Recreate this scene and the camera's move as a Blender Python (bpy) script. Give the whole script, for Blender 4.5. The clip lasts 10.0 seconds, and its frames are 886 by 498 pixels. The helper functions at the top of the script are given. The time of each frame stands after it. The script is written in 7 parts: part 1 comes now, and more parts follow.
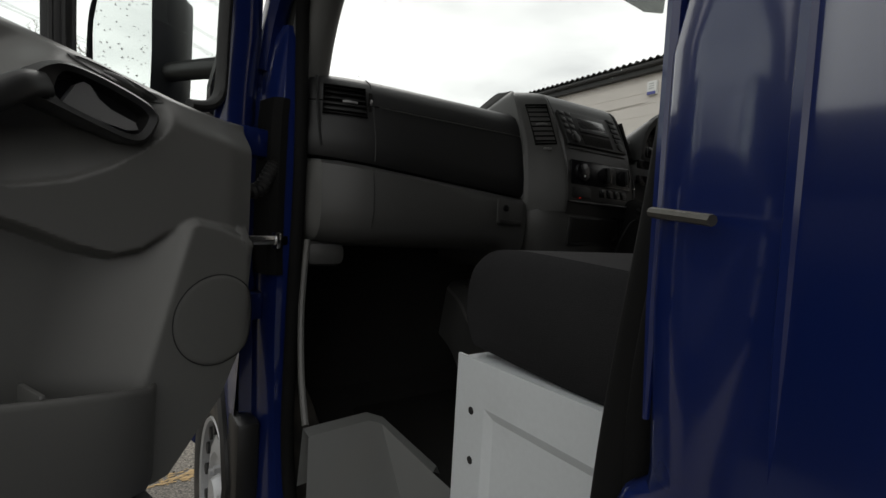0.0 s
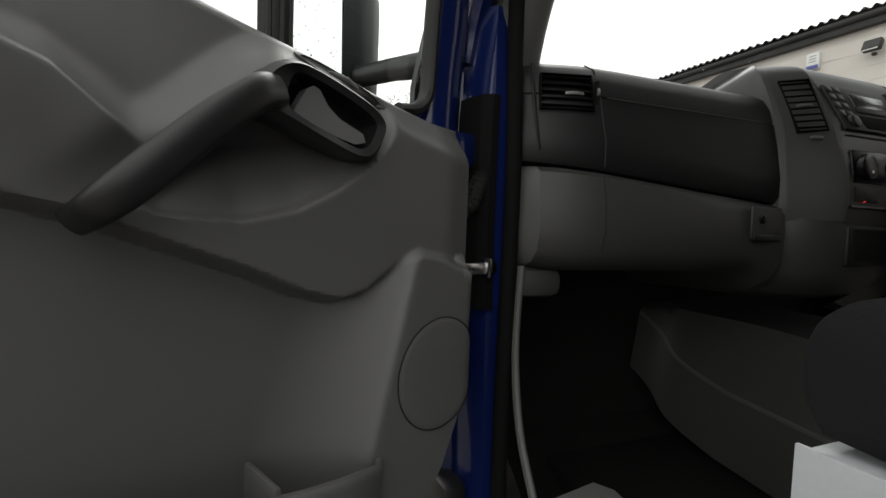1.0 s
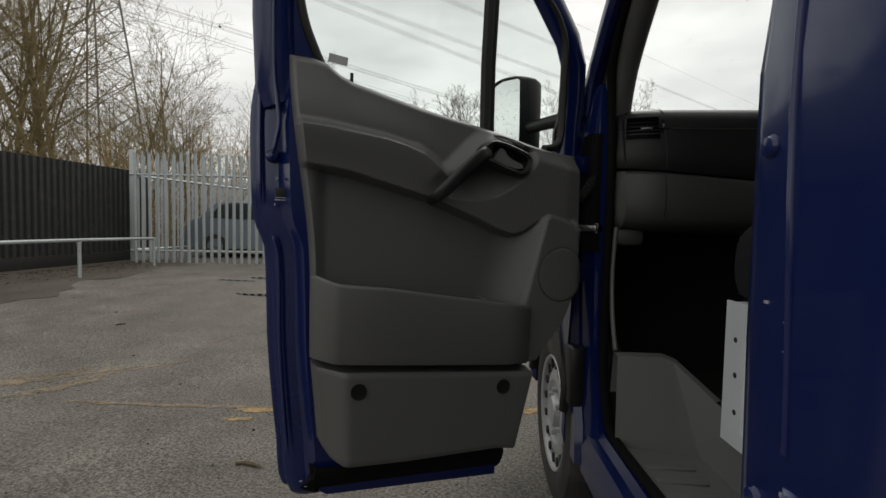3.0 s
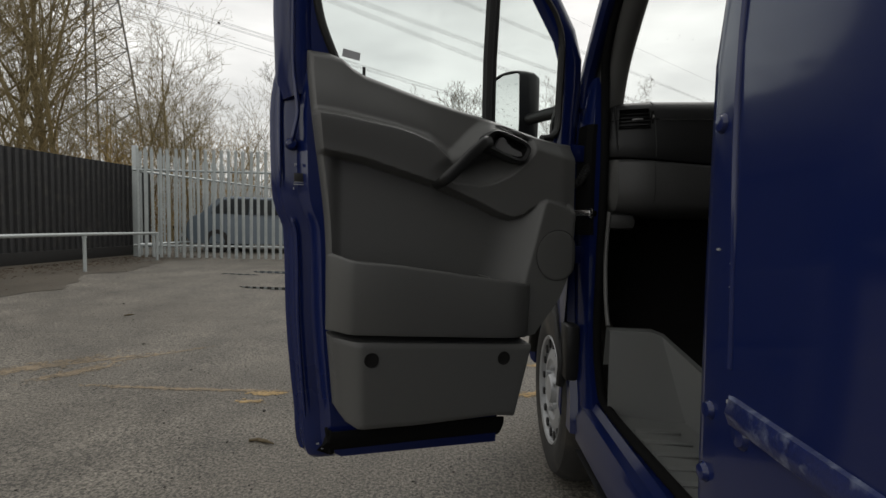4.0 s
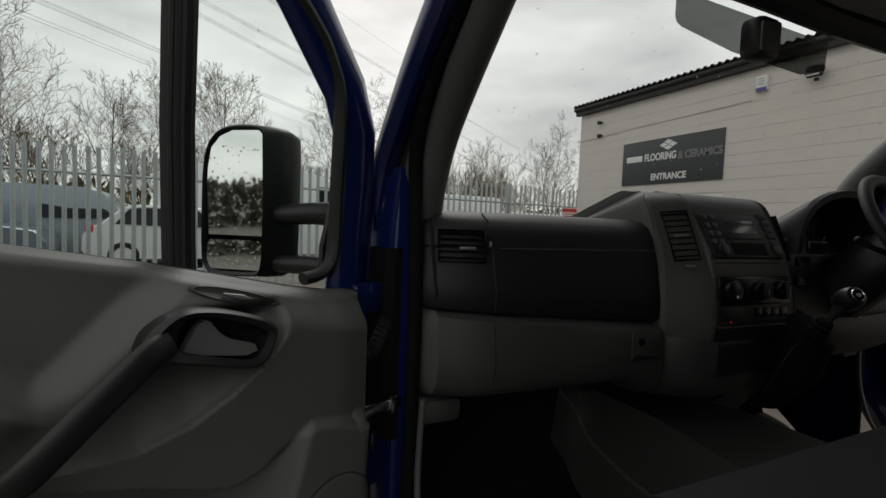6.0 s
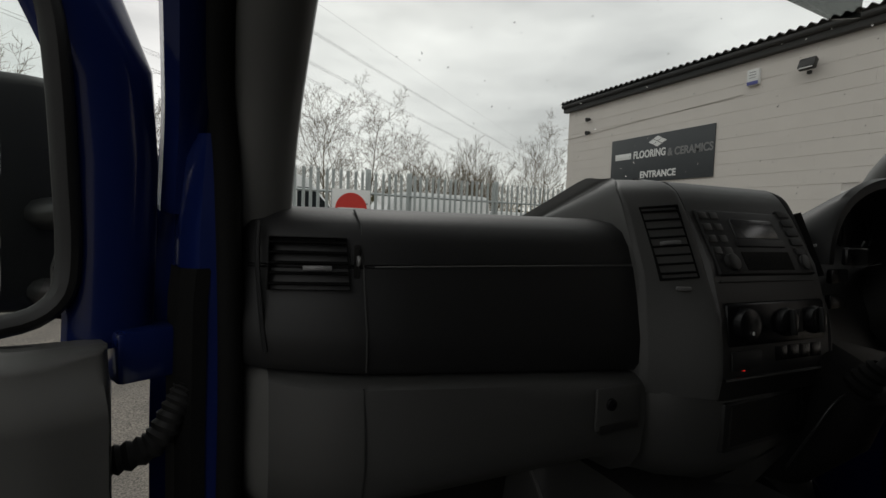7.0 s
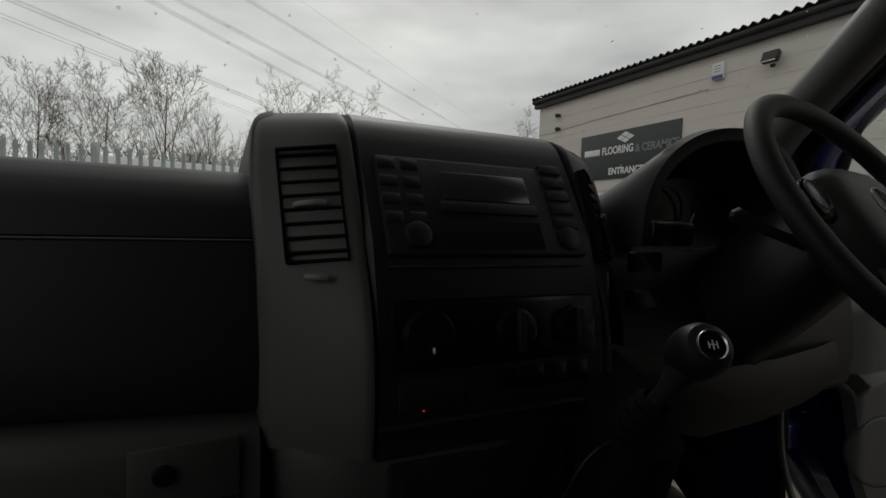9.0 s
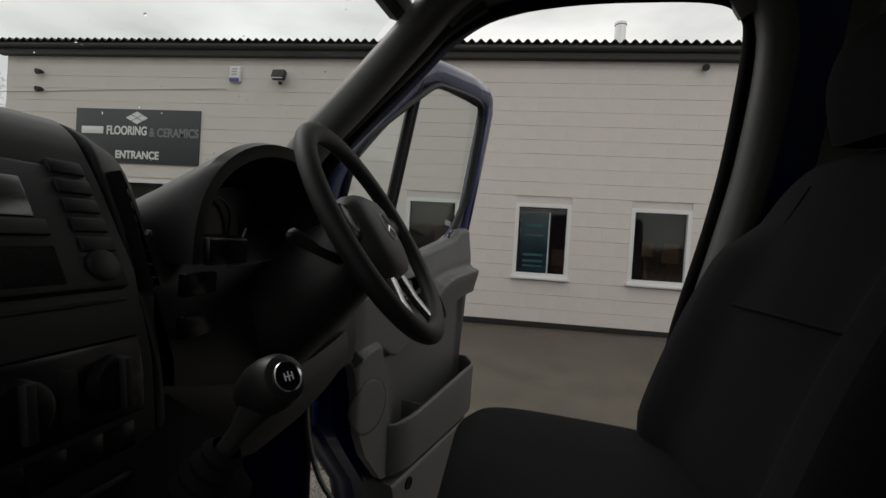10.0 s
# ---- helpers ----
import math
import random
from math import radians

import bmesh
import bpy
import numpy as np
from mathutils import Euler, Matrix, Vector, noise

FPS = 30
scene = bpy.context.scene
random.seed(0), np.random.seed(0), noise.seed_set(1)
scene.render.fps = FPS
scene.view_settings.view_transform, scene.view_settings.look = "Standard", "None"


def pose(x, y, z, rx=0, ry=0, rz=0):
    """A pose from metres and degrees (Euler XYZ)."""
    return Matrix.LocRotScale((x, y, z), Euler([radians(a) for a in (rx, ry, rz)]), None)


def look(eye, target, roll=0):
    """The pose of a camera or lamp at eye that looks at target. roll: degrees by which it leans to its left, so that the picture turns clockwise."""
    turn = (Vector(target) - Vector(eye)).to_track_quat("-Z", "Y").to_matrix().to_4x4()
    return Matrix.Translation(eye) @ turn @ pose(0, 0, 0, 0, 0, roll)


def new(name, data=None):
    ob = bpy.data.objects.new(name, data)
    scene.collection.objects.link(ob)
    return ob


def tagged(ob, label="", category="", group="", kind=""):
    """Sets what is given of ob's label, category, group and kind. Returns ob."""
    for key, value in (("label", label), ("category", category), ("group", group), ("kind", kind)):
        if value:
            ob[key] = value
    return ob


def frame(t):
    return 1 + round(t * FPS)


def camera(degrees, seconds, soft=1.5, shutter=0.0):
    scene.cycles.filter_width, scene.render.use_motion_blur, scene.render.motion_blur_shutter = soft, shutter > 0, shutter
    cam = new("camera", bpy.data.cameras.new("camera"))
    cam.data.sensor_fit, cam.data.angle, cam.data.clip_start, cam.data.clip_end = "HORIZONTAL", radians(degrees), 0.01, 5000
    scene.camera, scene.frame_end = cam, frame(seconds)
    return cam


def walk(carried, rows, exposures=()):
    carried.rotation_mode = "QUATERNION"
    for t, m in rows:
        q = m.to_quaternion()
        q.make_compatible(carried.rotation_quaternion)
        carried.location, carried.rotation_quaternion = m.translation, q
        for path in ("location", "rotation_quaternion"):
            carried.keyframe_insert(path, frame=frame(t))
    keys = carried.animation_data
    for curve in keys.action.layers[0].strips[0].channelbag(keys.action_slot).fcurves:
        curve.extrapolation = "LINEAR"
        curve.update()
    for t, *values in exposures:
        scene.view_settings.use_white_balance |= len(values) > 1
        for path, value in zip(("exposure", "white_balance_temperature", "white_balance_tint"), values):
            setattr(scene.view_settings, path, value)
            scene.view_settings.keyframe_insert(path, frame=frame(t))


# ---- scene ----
cam = camera(86.8, 10.0)
PATH = [
    (0, (-1.137, -0.948, 1.141), (0.007, 0.691, 1.053), 3.3),
    (0.1, (-1.138, -0.924, 1.133), (0.01, 0.711, 1.043), 3.4),
    (0.5, (-1.173, -0.782, 1.121), (-0.059, 0.877, 1.034), 2.8),
    (1, (-1.24, -0.655, 1.169), (-0.484, 1.193, 1.063), 2.2),
    (1.5, (-1.304, -0.695, 1.239), (-0.987, 1.278, 1.163), 1.8),
    (2, (-1.353, -0.988, 1.285), (-1.41, 1.008, 1.176), 1.3),
    (2.5, (-1.304, -1.263, 1.192), (-1.378, 0.733, 1.089), 1.3),
    (2.7, (-1.291, -1.348, 1.143), (-1.362, 0.648, 1.042), 1.2),
    (3.8, (-1.305, -1.56, 1.061), (-1.37, 0.436, 0.948), 1.1),
    (4, (-1.306, -1.555, 1.056), (-1.371, 0.441, 0.94), 1.1),
    (4.5, (-1.34, -1.456, 1.068), (-1.385, 0.539, 0.939), 0.8),
    (5, (-1.341, -1.289, 1.24), (-1.405, 0.706, 1.124), 1.1),
    (5.5, (-1.201, -1.02, 1.382), (-0.868, 0.949, 1.265), 1.1),
    (6, (-1.161, -0.778, 1.452), (-0.306, 1.026, 1.342), 2.2),
    (6.2, (-1.144, -0.686, 1.47), (-0.265, 1.107, 1.359), 2.3),
    (7.3, (-0.711, -0.501, 1.46), (0.177, 1.287, 1.351), 1.8),
    (7.5, (-0.647, -0.477, 1.459), (0.244, 1.311, 1.348), 1.8),
    (8, (-0.471, -0.447, 1.445), (0.423, 1.339, 1.336), 1.8),
    (8.5, (-0.346, -0.477, 1.437), (0.549, 1.308, 1.332), 1.7),
    (9, (-0.28, -0.488, 1.428), (0.652, 1.278, 1.321), 1.9),
    (9.3, (-0.259, -0.494, 1.43), (1.098, 0.972, 1.337), 2.3),
    (9.5, (-0.249, -0.486, 1.436), (1.406, 0.633, 1.359), 3.0),
    (9.6, (-0.248, -0.472, 1.438), (1.519, 0.463, 1.369), 3.1),
    (10, (-0.257, -0.416, 1.456), (1.725, -0.15, 1.416), 3.5),
]

# ---- light ----
EXPOSURES = [(0.0, 0.5), (0.2, 0.92), (0.5, 1.1), (1.0, 1.05), (1.5, 0.85), (2.0, 0.3), (2.6, 0.1), (4.0, 0.08), (5.0, 0.08), (5.5, 0.0), (6.2, -0.05), (7.5, -0.08), (8.0, -0.28), (8.5, -0.4), (9.0, -0.36), (9.5, -0.1), (10.0, 0.12)]
walk(cam, [(t, look(eye, target, roll)) for t, eye, target, roll in PATH], EXPOSURES)

world = bpy.data.worlds.new("overcast_sky")
scene.world = world
world.use_nodes = True
nt = world.node_tree
nt.nodes.clear()
w_out = nt.nodes.new("ShaderNodeOutputWorld")
w_bg = nt.nodes.new("ShaderNodeBackground")
w_sky = nt.nodes.new("ShaderNodeTexSky")
w_sky.sky_type = "NISHITA"
w_sky.sun_disc = False
w_sky.sun_elevation, w_sky.sun_rotation = radians(38), radians(20)
w_co = nt.nodes.new("ShaderNodeTexCoord")
w_map = nt.nodes.new("ShaderNodeMapping")
w_map.inputs["Scale"].default_value = (1.6, 1.6, 5.0)
w_n = nt.nodes.new("ShaderNodeTexNoise")
w_n.inputs["Scale"].default_value, w_n.inputs["Detail"].default_value = 1.5, 7
w_r = nt.nodes.new("ShaderNodeValToRGB")
w_r.color_ramp.elements[0].position, w_r.color_ramp.elements[0].color = 0.30, (5.9, 5.85, 5.65, 1)
w_r.color_ramp.elements[1].position, w_r.color_ramp.elements[1].color = 0.66, (10.6, 10.45, 10.0, 1)
w_mix = nt.nodes.new("ShaderNodeMix")
w_mix.data_type = "RGBA"
w_mix.inputs[0].default_value = 0.93
nt.links.new(w_co.outputs["Generated"], w_map.inputs["Vector"])
nt.links.new(w_map.outputs["Vector"], w_n.inputs["Vector"])
nt.links.new(w_n.outputs["Fac"], w_r.inputs["Fac"])
nt.links.new(w_sky.outputs["Color"], w_mix.inputs[6])
nt.links.new(w_r.outputs["Color"], w_mix.inputs[7])
nt.links.new(w_mix.outputs[2], w_bg.inputs["Color"])
w_bg.inputs["Strength"].default_value = 0.1
nt.links.new(w_bg.outputs[0], w_out.inputs["Surface"])

sun = new("sun", bpy.data.lights.new("sun", "SUN"))
sun.data.energy, sun.data.angle, sun.data.color = 0.6, radians(25), (1.0, 0.97, 0.93)
sun.matrix_world = look((4, 8, 10), (0, 0, 0))


# ---- materials ----
def mat(name, color, rough=0.5, metal=0.0, grain=60.0, var=0.12, bump=0.15, dist=0.001, stain=0.0, coat=0.0, spec=0.5, per_object=0.0, dirt=(0.16, 0.14, 0.11), patch_size=6.0, speck=0.0):
    """A painted, moulded or mineral surface with fine grain and broad, faint unevenness."""
    m = bpy.data.materials.new(name)
    m.use_nodes = True
    n, l = m.node_tree.nodes, m.node_tree.links
    b = n["Principled BSDF"]
    b.inputs["Roughness"].default_value, b.inputs["Metallic"].default_value = rough, metal
    b.inputs["Coat Weight"].default_value, b.inputs["Specular IOR Level"].default_value = coat, spec
    b.inputs["Coat Roughness"].default_value = 0.09
    co = n.new("ShaderNodeTexCoord")
    fine, broad = n.new("ShaderNodeTexNoise"), n.new("ShaderNodeTexNoise")
    fine.inputs["Scale"].default_value, fine.inputs["Detail"].default_value = grain, 4
    broad.inputs["Scale"].default_value, broad.inputs["Detail"].default_value = 2.3, 5
    l.new(co.outputs["Object"], fine.inputs["Vector"])
    l.new(co.outputs["Object"], broad.inputs["Vector"])
    add = n.new("ShaderNodeMath")
    add.operation = "ADD"
    l.new(fine.outputs["Fac"], add.inputs[0])
    l.new(broad.outputs["Fac"], add.inputs[1])
    ramp = n.new("ShaderNodeMapRange")
    ramp.inputs["From Min"].default_value, ramp.inputs["From Max"].default_value = 0.6, 1.4
    ramp.inputs["To Min"].default_value, ramp.inputs["To Max"].default_value = 1 - var, 1 + var
    l.new(add.outputs[0], ramp.inputs["Value"])
    last = ramp.outputs["Result"]
    if per_object:
        info, mr, mu = n.new("ShaderNodeObjectInfo"), n.new("ShaderNodeMapRange"), n.new("ShaderNodeMath")
        mr.inputs["To Min"].default_value, mr.inputs["To Max"].default_value = 1 - per_object, 1 + per_object
        mu.operation = "MULTIPLY"
        l.new(info.outputs["Random"], mr.inputs["Value"])
        l.new(mr.outputs["Result"], mu.inputs[0])
        l.new(last, mu.inputs[1])
        last = mu.outputs[0]
    if speck:
        sp, sr2, mu = n.new("ShaderNodeTexNoise"), n.new("ShaderNodeMapRange"), n.new("ShaderNodeMath")
        sp.inputs["Scale"].default_value, sp.inputs["Detail"].default_value = 75, 6
        l.new(co.outputs["Object"], sp.inputs["Vector"])
        sr2.inputs["From Min"].default_value, sr2.inputs["From Max"].default_value = 0.36, 0.64
        sr2.inputs["To Min"].default_value, sr2.inputs["To Max"].default_value = 1 - speck, 1 + speck
        mu.operation = "MULTIPLY"
        l.new(sp.outputs["Fac"], sr2.inputs["Value"])
        l.new(sr2.outputs["Result"], mu.inputs[0])
        l.new(last, mu.inputs[1])
        last = mu.outputs[0]
    sc = n.new("ShaderNodeVectorMath")
    sc.operation = "SCALE"
    sc.inputs[0].default_value = color
    l.new(last, sc.inputs["Scale"])
    col = sc.outputs["Vector"]
    if stain:
        s, sr, mx = n.new("ShaderNodeTexNoise"), n.new("ShaderNodeValToRGB"), n.new("ShaderNodeMix")
        s.inputs["Scale"].default_value, s.inputs["Detail"].default_value = patch_size, 8
        l.new(co.outputs["Object"], s.inputs["Vector"])
        sr.color_ramp.elements[0].position, sr.color_ramp.elements[1].position = 0.52, 0.75
        mx.data_type = "RGBA"
        mx.inputs[7].default_value = (*dirt, 1)
        mm = n.new("ShaderNodeMath")
        mm.operation = "MULTIPLY"
        mm.inputs[1].default_value = stain
        l.new(s.outputs["Fac"], sr.inputs["Fac"])
        l.new(sr.outputs["Color"], mm.inputs[0])
        l.new(mm.outputs[0], mx.inputs[0])
        l.new(col, mx.inputs[6])
        col = mx.outputs[2]
    l.new(col, b.inputs["Base Color"])
    rr = n.new("ShaderNodeMapRange")
    rr.inputs["To Min"].default_value, rr.inputs["To Max"].default_value = max(0.02, rough - 0.08), min(1, rough + 0.08)
    l.new(broad.outputs["Fac"], rr.inputs["Value"])
    l.new(rr.outputs["Result"], b.inputs["Roughness"])
    if bump:
        bp = n.new("ShaderNodeBump")
        bp.inputs["Strength"].default_value, bp.inputs["Distance"].default_value = bump, dist
        l.new(fine.outputs["Fac"], bp.inputs["Height"])
        l.new(bp.outputs["Normal"], b.inputs["Normal"])
    return m


def glass_mat(name, tint=(0.93, 0.96, 0.95)):
    m = bpy.data.materials.new(name)
    m.use_nodes = True
    n, l = m.node_tree.nodes, m.node_tree.links
    n.remove(n["Principled BSDF"])
    t, g, f, x = n.new("ShaderNodeBsdfTransparent"), n.new("ShaderNodeBsdfGlossy"), n.new("ShaderNodeLayerWeight"), n.new("ShaderNodeMixShader")
    t.inputs["Color"].default_value = (*tint, 1)
    g.inputs["Roughness"].default_value = 0.01
    p, a = n.new("ShaderNodeMath"), n.new("ShaderNodeMath")
    p.operation, a.operation = "POWER", "MULTIPLY_ADD"
    p.inputs[1].default_value, a.inputs[1].default_value, a.inputs[2].default_value = 4.0, 0.5, 0.02
    l.new(f.outputs["Facing"], p.inputs[0])
    l.new(p.outputs[0], a.inputs[0])
    l.new(a.outputs[0], x.inputs[0])
    l.new(t.outputs[0], x.inputs[1])
    l.new(g.outputs[0], x.inputs[2])
    l.new(x.outputs[0], n["Material Output"].inputs["Surface"])
    return m


def glow(name, color, strength):
    m = bpy.data.materials.new(name)
    m.use_nodes = True
    b = m.node_tree.nodes["Principled BSDF"]
    b.inputs["Base Color"].default_value = (*color, 1)
    b.inputs["Emission Color"].default_value, b.inputs["Emission Strength"].default_value = (*color, 1), strength
    return m


BLUE = mat("blue_body_paint", (0.005, 0.0125, 0.078), 0.3, 0.0, 900, 0.1, 0.02, 0.0003, coat=0.75, spec=0.2)
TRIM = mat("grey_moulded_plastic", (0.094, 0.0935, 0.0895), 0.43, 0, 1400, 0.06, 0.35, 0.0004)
# same plastic as TRIM, with the cab's shade put into the grey
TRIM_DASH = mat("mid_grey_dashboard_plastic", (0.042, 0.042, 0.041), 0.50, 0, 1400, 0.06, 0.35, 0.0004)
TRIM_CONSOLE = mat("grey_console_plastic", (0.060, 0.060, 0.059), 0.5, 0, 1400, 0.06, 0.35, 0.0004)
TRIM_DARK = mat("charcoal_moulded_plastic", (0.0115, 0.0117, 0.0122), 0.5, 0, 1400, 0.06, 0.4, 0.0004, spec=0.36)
BLACK = mat("black_plastic", (0.012, 0.012, 0.012), 0.42, 0, 1200, 0.1, 0.2, 0.0003)
GLOSS = mat("glossy_black_plastic", (0.006, 0.006, 0.007), 0.25, 0, 300, 0.05, 0.02, 0.0002, spec=0.3)
RUBBER = mat("black_rubber", (0.012, 0.012, 0.012), 0.62, 0, 500, 0.15, 0.2, 0.0006)
SEAL = mat("black_sponge_rubber", (0.006, 0.006, 0.006), 0.85, 0, 500, 0.15, 0.3, 0.0008, spec=0.12)
TYRE = mat("tyre_rubber", (0.022, 0.021, 0.02), 0.8, 0, 160, 0.25, 0.4, 0.001, stain=0.4)
CHROME = mat("bright_metal", (0.62, 0.62, 0.62), 0.22, 1.0, 200, 0.05, 0.02, 0.0003)
STEEL = mat("painted_steel_wheel", (0.42, 0.43, 0.44), 0.4, 0.4, 90, 0.1, 0.1, 0.0006, stain=0.25)
WHITE = mat("white_painted_metal", (0.60, 0.63, 0.65), 0.42, 0, 120, 0.04, 0.08, 0.0005, stain=0.08)
FABRIC = mat("charcoal_seat_fabric", (0.017, 0.017, 0.018), 0.95, 0, 900, 0.55, 0.9, 0.0008, spec=0.15)
CARPET = mat("black_floor_mat", (0.017, 0.0165, 0.016), 0.95, 0, 500, 0.35, 0.9, 0.003, spec=0.1)
STEP = mat("pale_grey_step_plastic", (0.15, 0.154, 0.15), 0.5, 0, 1200, 0.08, 0.35, 0.0005, stain=0.12)
HEADLINER = mat("grey_headliner", (0.42, 0.42, 0.40), 0.95, 0, 700, 0.08, 0.4, 0.0008)
GLASS = glass_mat("clear_glass")
SCREEN = mat("dark_display_glass", (0.035, 0.035, 0.037), 0.22, 0, 50, 0.02, 0, 0.0002, spec=0.9)
SILVER = mat("silver_grey_plastic", (0.18, 0.18, 0.18), 0.4, 0.2, 800, 0.05, 0.1, 0.0003)
MIRROR = bpy.data.materials.new("mirror_glass")
MIRROR.use_nodes = True
MIRROR.node_tree.nodes["Principled BSDF"].inputs["Base Color"].default_value = (0.85, 0.87, 0.86, 1)
MIRROR.node_tree.nodes["Principled BSDF"].inputs["Metallic"].default_value = 1
MIRROR.node_tree.nodes["Principled BSDF"].inputs["Roughness"].default_value = 0.03
ASPHALT = mat("worn_asphalt", (0.136, 0.123, 0.103), 0.62, 0, 150, 0.6, 1.0, 0.008, stain=0.5, dirt=(0.092, 0.080, 0.064), patch_size=0.55, speck=0.6)
BLOCK = mat("grey_white_masonry_paint", (0.66, 0.615, 0.575), 0.8, 0, 40, 0.05, 0.35, 0.003, stain=0.05, per_object=0.008)
MORTAR = mat("painted_mortar", (0.60, 0.56, 0.525), 0.9, 0, 60, 0.1, 0.4, 0.003)
CLADDING = mat("dark_roof_sheet", (0.022, 0.022, 0.022), 0.6, 0, 30, 0.2, 0.2, 0.002)
PLINTH = mat("black_plinth_paint", (0.010, 0.0095, 0.009), 0.8, 0, 30, 0.3, 0.4, 0.003)
SIGNBOARD = mat("charcoal_sign_panel", (0.045, 0.05, 0.055), 0.5, 0, 20, 0.05, 0.02, 0.0005)
LETTER = mat("white_sign_lettering", (0.75, 0.75, 0.74), 0.5, 0, 20, 0.02, 0, 0.0005)
LETTER_GREY = mat("grey_sign_lettering", (0.2, 0.2, 0.2), 0.5, 0, 20, 0.02, 0, 0.0005)
UPVC = mat("white_window_frame", (0.72, 0.72, 0.71), 0.35, 0, 20, 0.03, 0.02, 0.0005)
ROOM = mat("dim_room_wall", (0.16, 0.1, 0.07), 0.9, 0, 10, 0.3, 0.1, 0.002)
GALV = mat("galvanised_steel", (0.42, 0.45, 0.45), 0.5, 0.35, 25, 0.14, 0.1, 0.001)
FENCE_DARK = mat("dark_grey_sheet_fence", (0.022, 0.022, 0.023), 0.65, 0, 14, 0.2, 0.15, 0.002, stain=0.15)
BARK = mat("grey_brown_bark", (0.115, 0.088, 0.05), 0.9, 0, 25, 0.35, 0.6, 0.01)
BARK_TAN = mat("tan_brown_bark", (0.21, 0.165, 0.08), 0.9, 0, 25, 0.35, 0.6, 0.01)
WET = mat("wet_dark_asphalt", (0.086, 0.073, 0.056), 0.5, 0, 90, 0.4, 0.5, 0.006, stain=0.35, dirt=(0.056, 0.049, 0.039), patch_size=0.7, speck=0.25)
TWIG = mat("brown_twigs", (0.32, 0.225, 0.09), 0.9, 0, 8, 0.4, 0.2, 0.004)
IVY = mat("ivy_green", (0.06, 0.07, 0.02), 0.7, 0, 12, 0.5, 0.3, 0.01)
SCUFF = mat("scuffed_blue_moulding", (0.008, 0.017, 0.10), 0.35, 0, 300, 0.3, 0.3, 0.001, stain=0.75, coat=0.5, dirt=(0.22, 0.25, 0.34), patch_size=60.0)
YELLOW = mat("worn_yellow_paint", (0.38, 0.265, 0.125), 0.85, 0, 60, 0.5, 0.8, 0.006, stain=0.8, dirt=(0.15, 0.125, 0.09), patch_size=14.0)
PALE_PAINT = mat("faded_road_paint", (0.235, 0.185, 0.125), 0.85, 0, 60, 0.5, 0.8, 0.006, stain=0.9, dirt=(0.135, 0.118, 0.095), patch_size=10.0)
CAR_SILVER = mat("silver_blue_car_paint", (0.2, 0.24, 0.27), 0.3, 0.3, 40, 0.05, 0.02, 0.001, coat=0.6)
CAR_BLUE = mat("grey_blue_car_paint", (0.12, 0.15, 0.18), 0.3, 0.3, 40, 0.05, 0.02, 0.001, coat=0.6)
CAR_WHITE = mat("white_car_paint", (0.66, 0.67, 0.67), 0.32, 0, 40, 0.04, 0.02, 0.001, coat=0.5)
CAR_GLASS = mat("dark_car_window", (0.012, 0.015, 0.017), 0.08, 0, 40, 0.05, 0, 0.001, spec=0.22)
RED = mat("red_plastic", (0.55, 0.03, 0.02), 0.4, 0, 40, 0.05, 0.05, 0.001)
BEAD = bpy.data.materials.new("rain_bead")
BEAD.use_nodes = True
bsdf = BEAD.node_tree.nodes["Principled BSDF"]
bsdf.inputs["Transmission Weight"].default_value, bsdf.inputs["IOR"].default_value, bsdf.inputs["Roughness"].default_value = 1.0, 1.33, 0.0
PYLON = mat("weathered_lattice_steel", (0.13, 0.13, 0.125), 0.7, 0, 8, 0.2, 0, 0.001)
WIRE = mat("dark_cable", (0.05, 0.05, 0.05), 0.7, 0, 10, 0.1, 0, 0.001)


# ---- building blocks ----
def thing(name, label, category, group="", kind=""):
    return tagged(new(name), label, category, group, kind)


def part(name, bm, material, parent=None, label="", smooth=True, normals=True):
    """Links a bmesh as one mesh object."""
    if normals:
        bmesh.ops.recalc_face_normals(bm, faces=bm.faces)
    me = bpy.data.meshes.new(name)
    bm.to_mesh(me)
    bm.free()
    me.materials.append(material)
    ob = new(name, me)
    if smooth:
        me.polygons.foreach_set("use_smooth", [True] * len(me.polygons))
        me.set_sharp_from_angle(angle=radians(38))
    if parent:
        ob.parent = parent
    if label:
        ob["label"] = label
    return ob


def box(bm, c, s, m=None, bevel=0.0, seg=2):
    """A box of size s centred on c, its edges rounded, then moved by m."""
    r = bmesh.ops.create_cube(bm, size=1.0)
    vs = r["verts"]
    bmesh.ops.scale(bm, vec=s, verts=vs)
    bmesh.ops.translate(bm, vec=c, verts=vs)
    if bevel:
        es = list({e for v in vs for e in v.link_edges})
        r = bmesh.ops.bevel(bm, geom=es, offset=bevel, segments=seg, affect="EDGES", profile=0.5)
        vs = list({v for f in r["faces"] for v in f.verts} | {v for v in vs if v.is_valid})
    if m is not None:
        bmesh.ops.transform(bm, matrix=m, verts=vs)
    return vs


def make_box(name, c, s, material, parent=None, bevel=0.0, m=None, label="", seg=2):
    bm = bmesh.new()
    box(bm, c, s, m, bevel, seg)
    return part(name, bm, material, parent, label)


def skin(bm, rows, closed=False, caps=False):
    """Faces between rows of points."""
    vs = [[bm.verts.new(p) for p in r] for r in rows]
    k = len(rows[0])
    for a, b in zip(vs, vs[1:]):
        for i in range(k if closed else k - 1):
            bm.faces.new((a[i], a[(i + 1) % k], b[(i + 1) % k], b[i]))
    if caps:
        bm.faces.new(vs[0])
        bm.faces.new(vs[-1])
    return vs


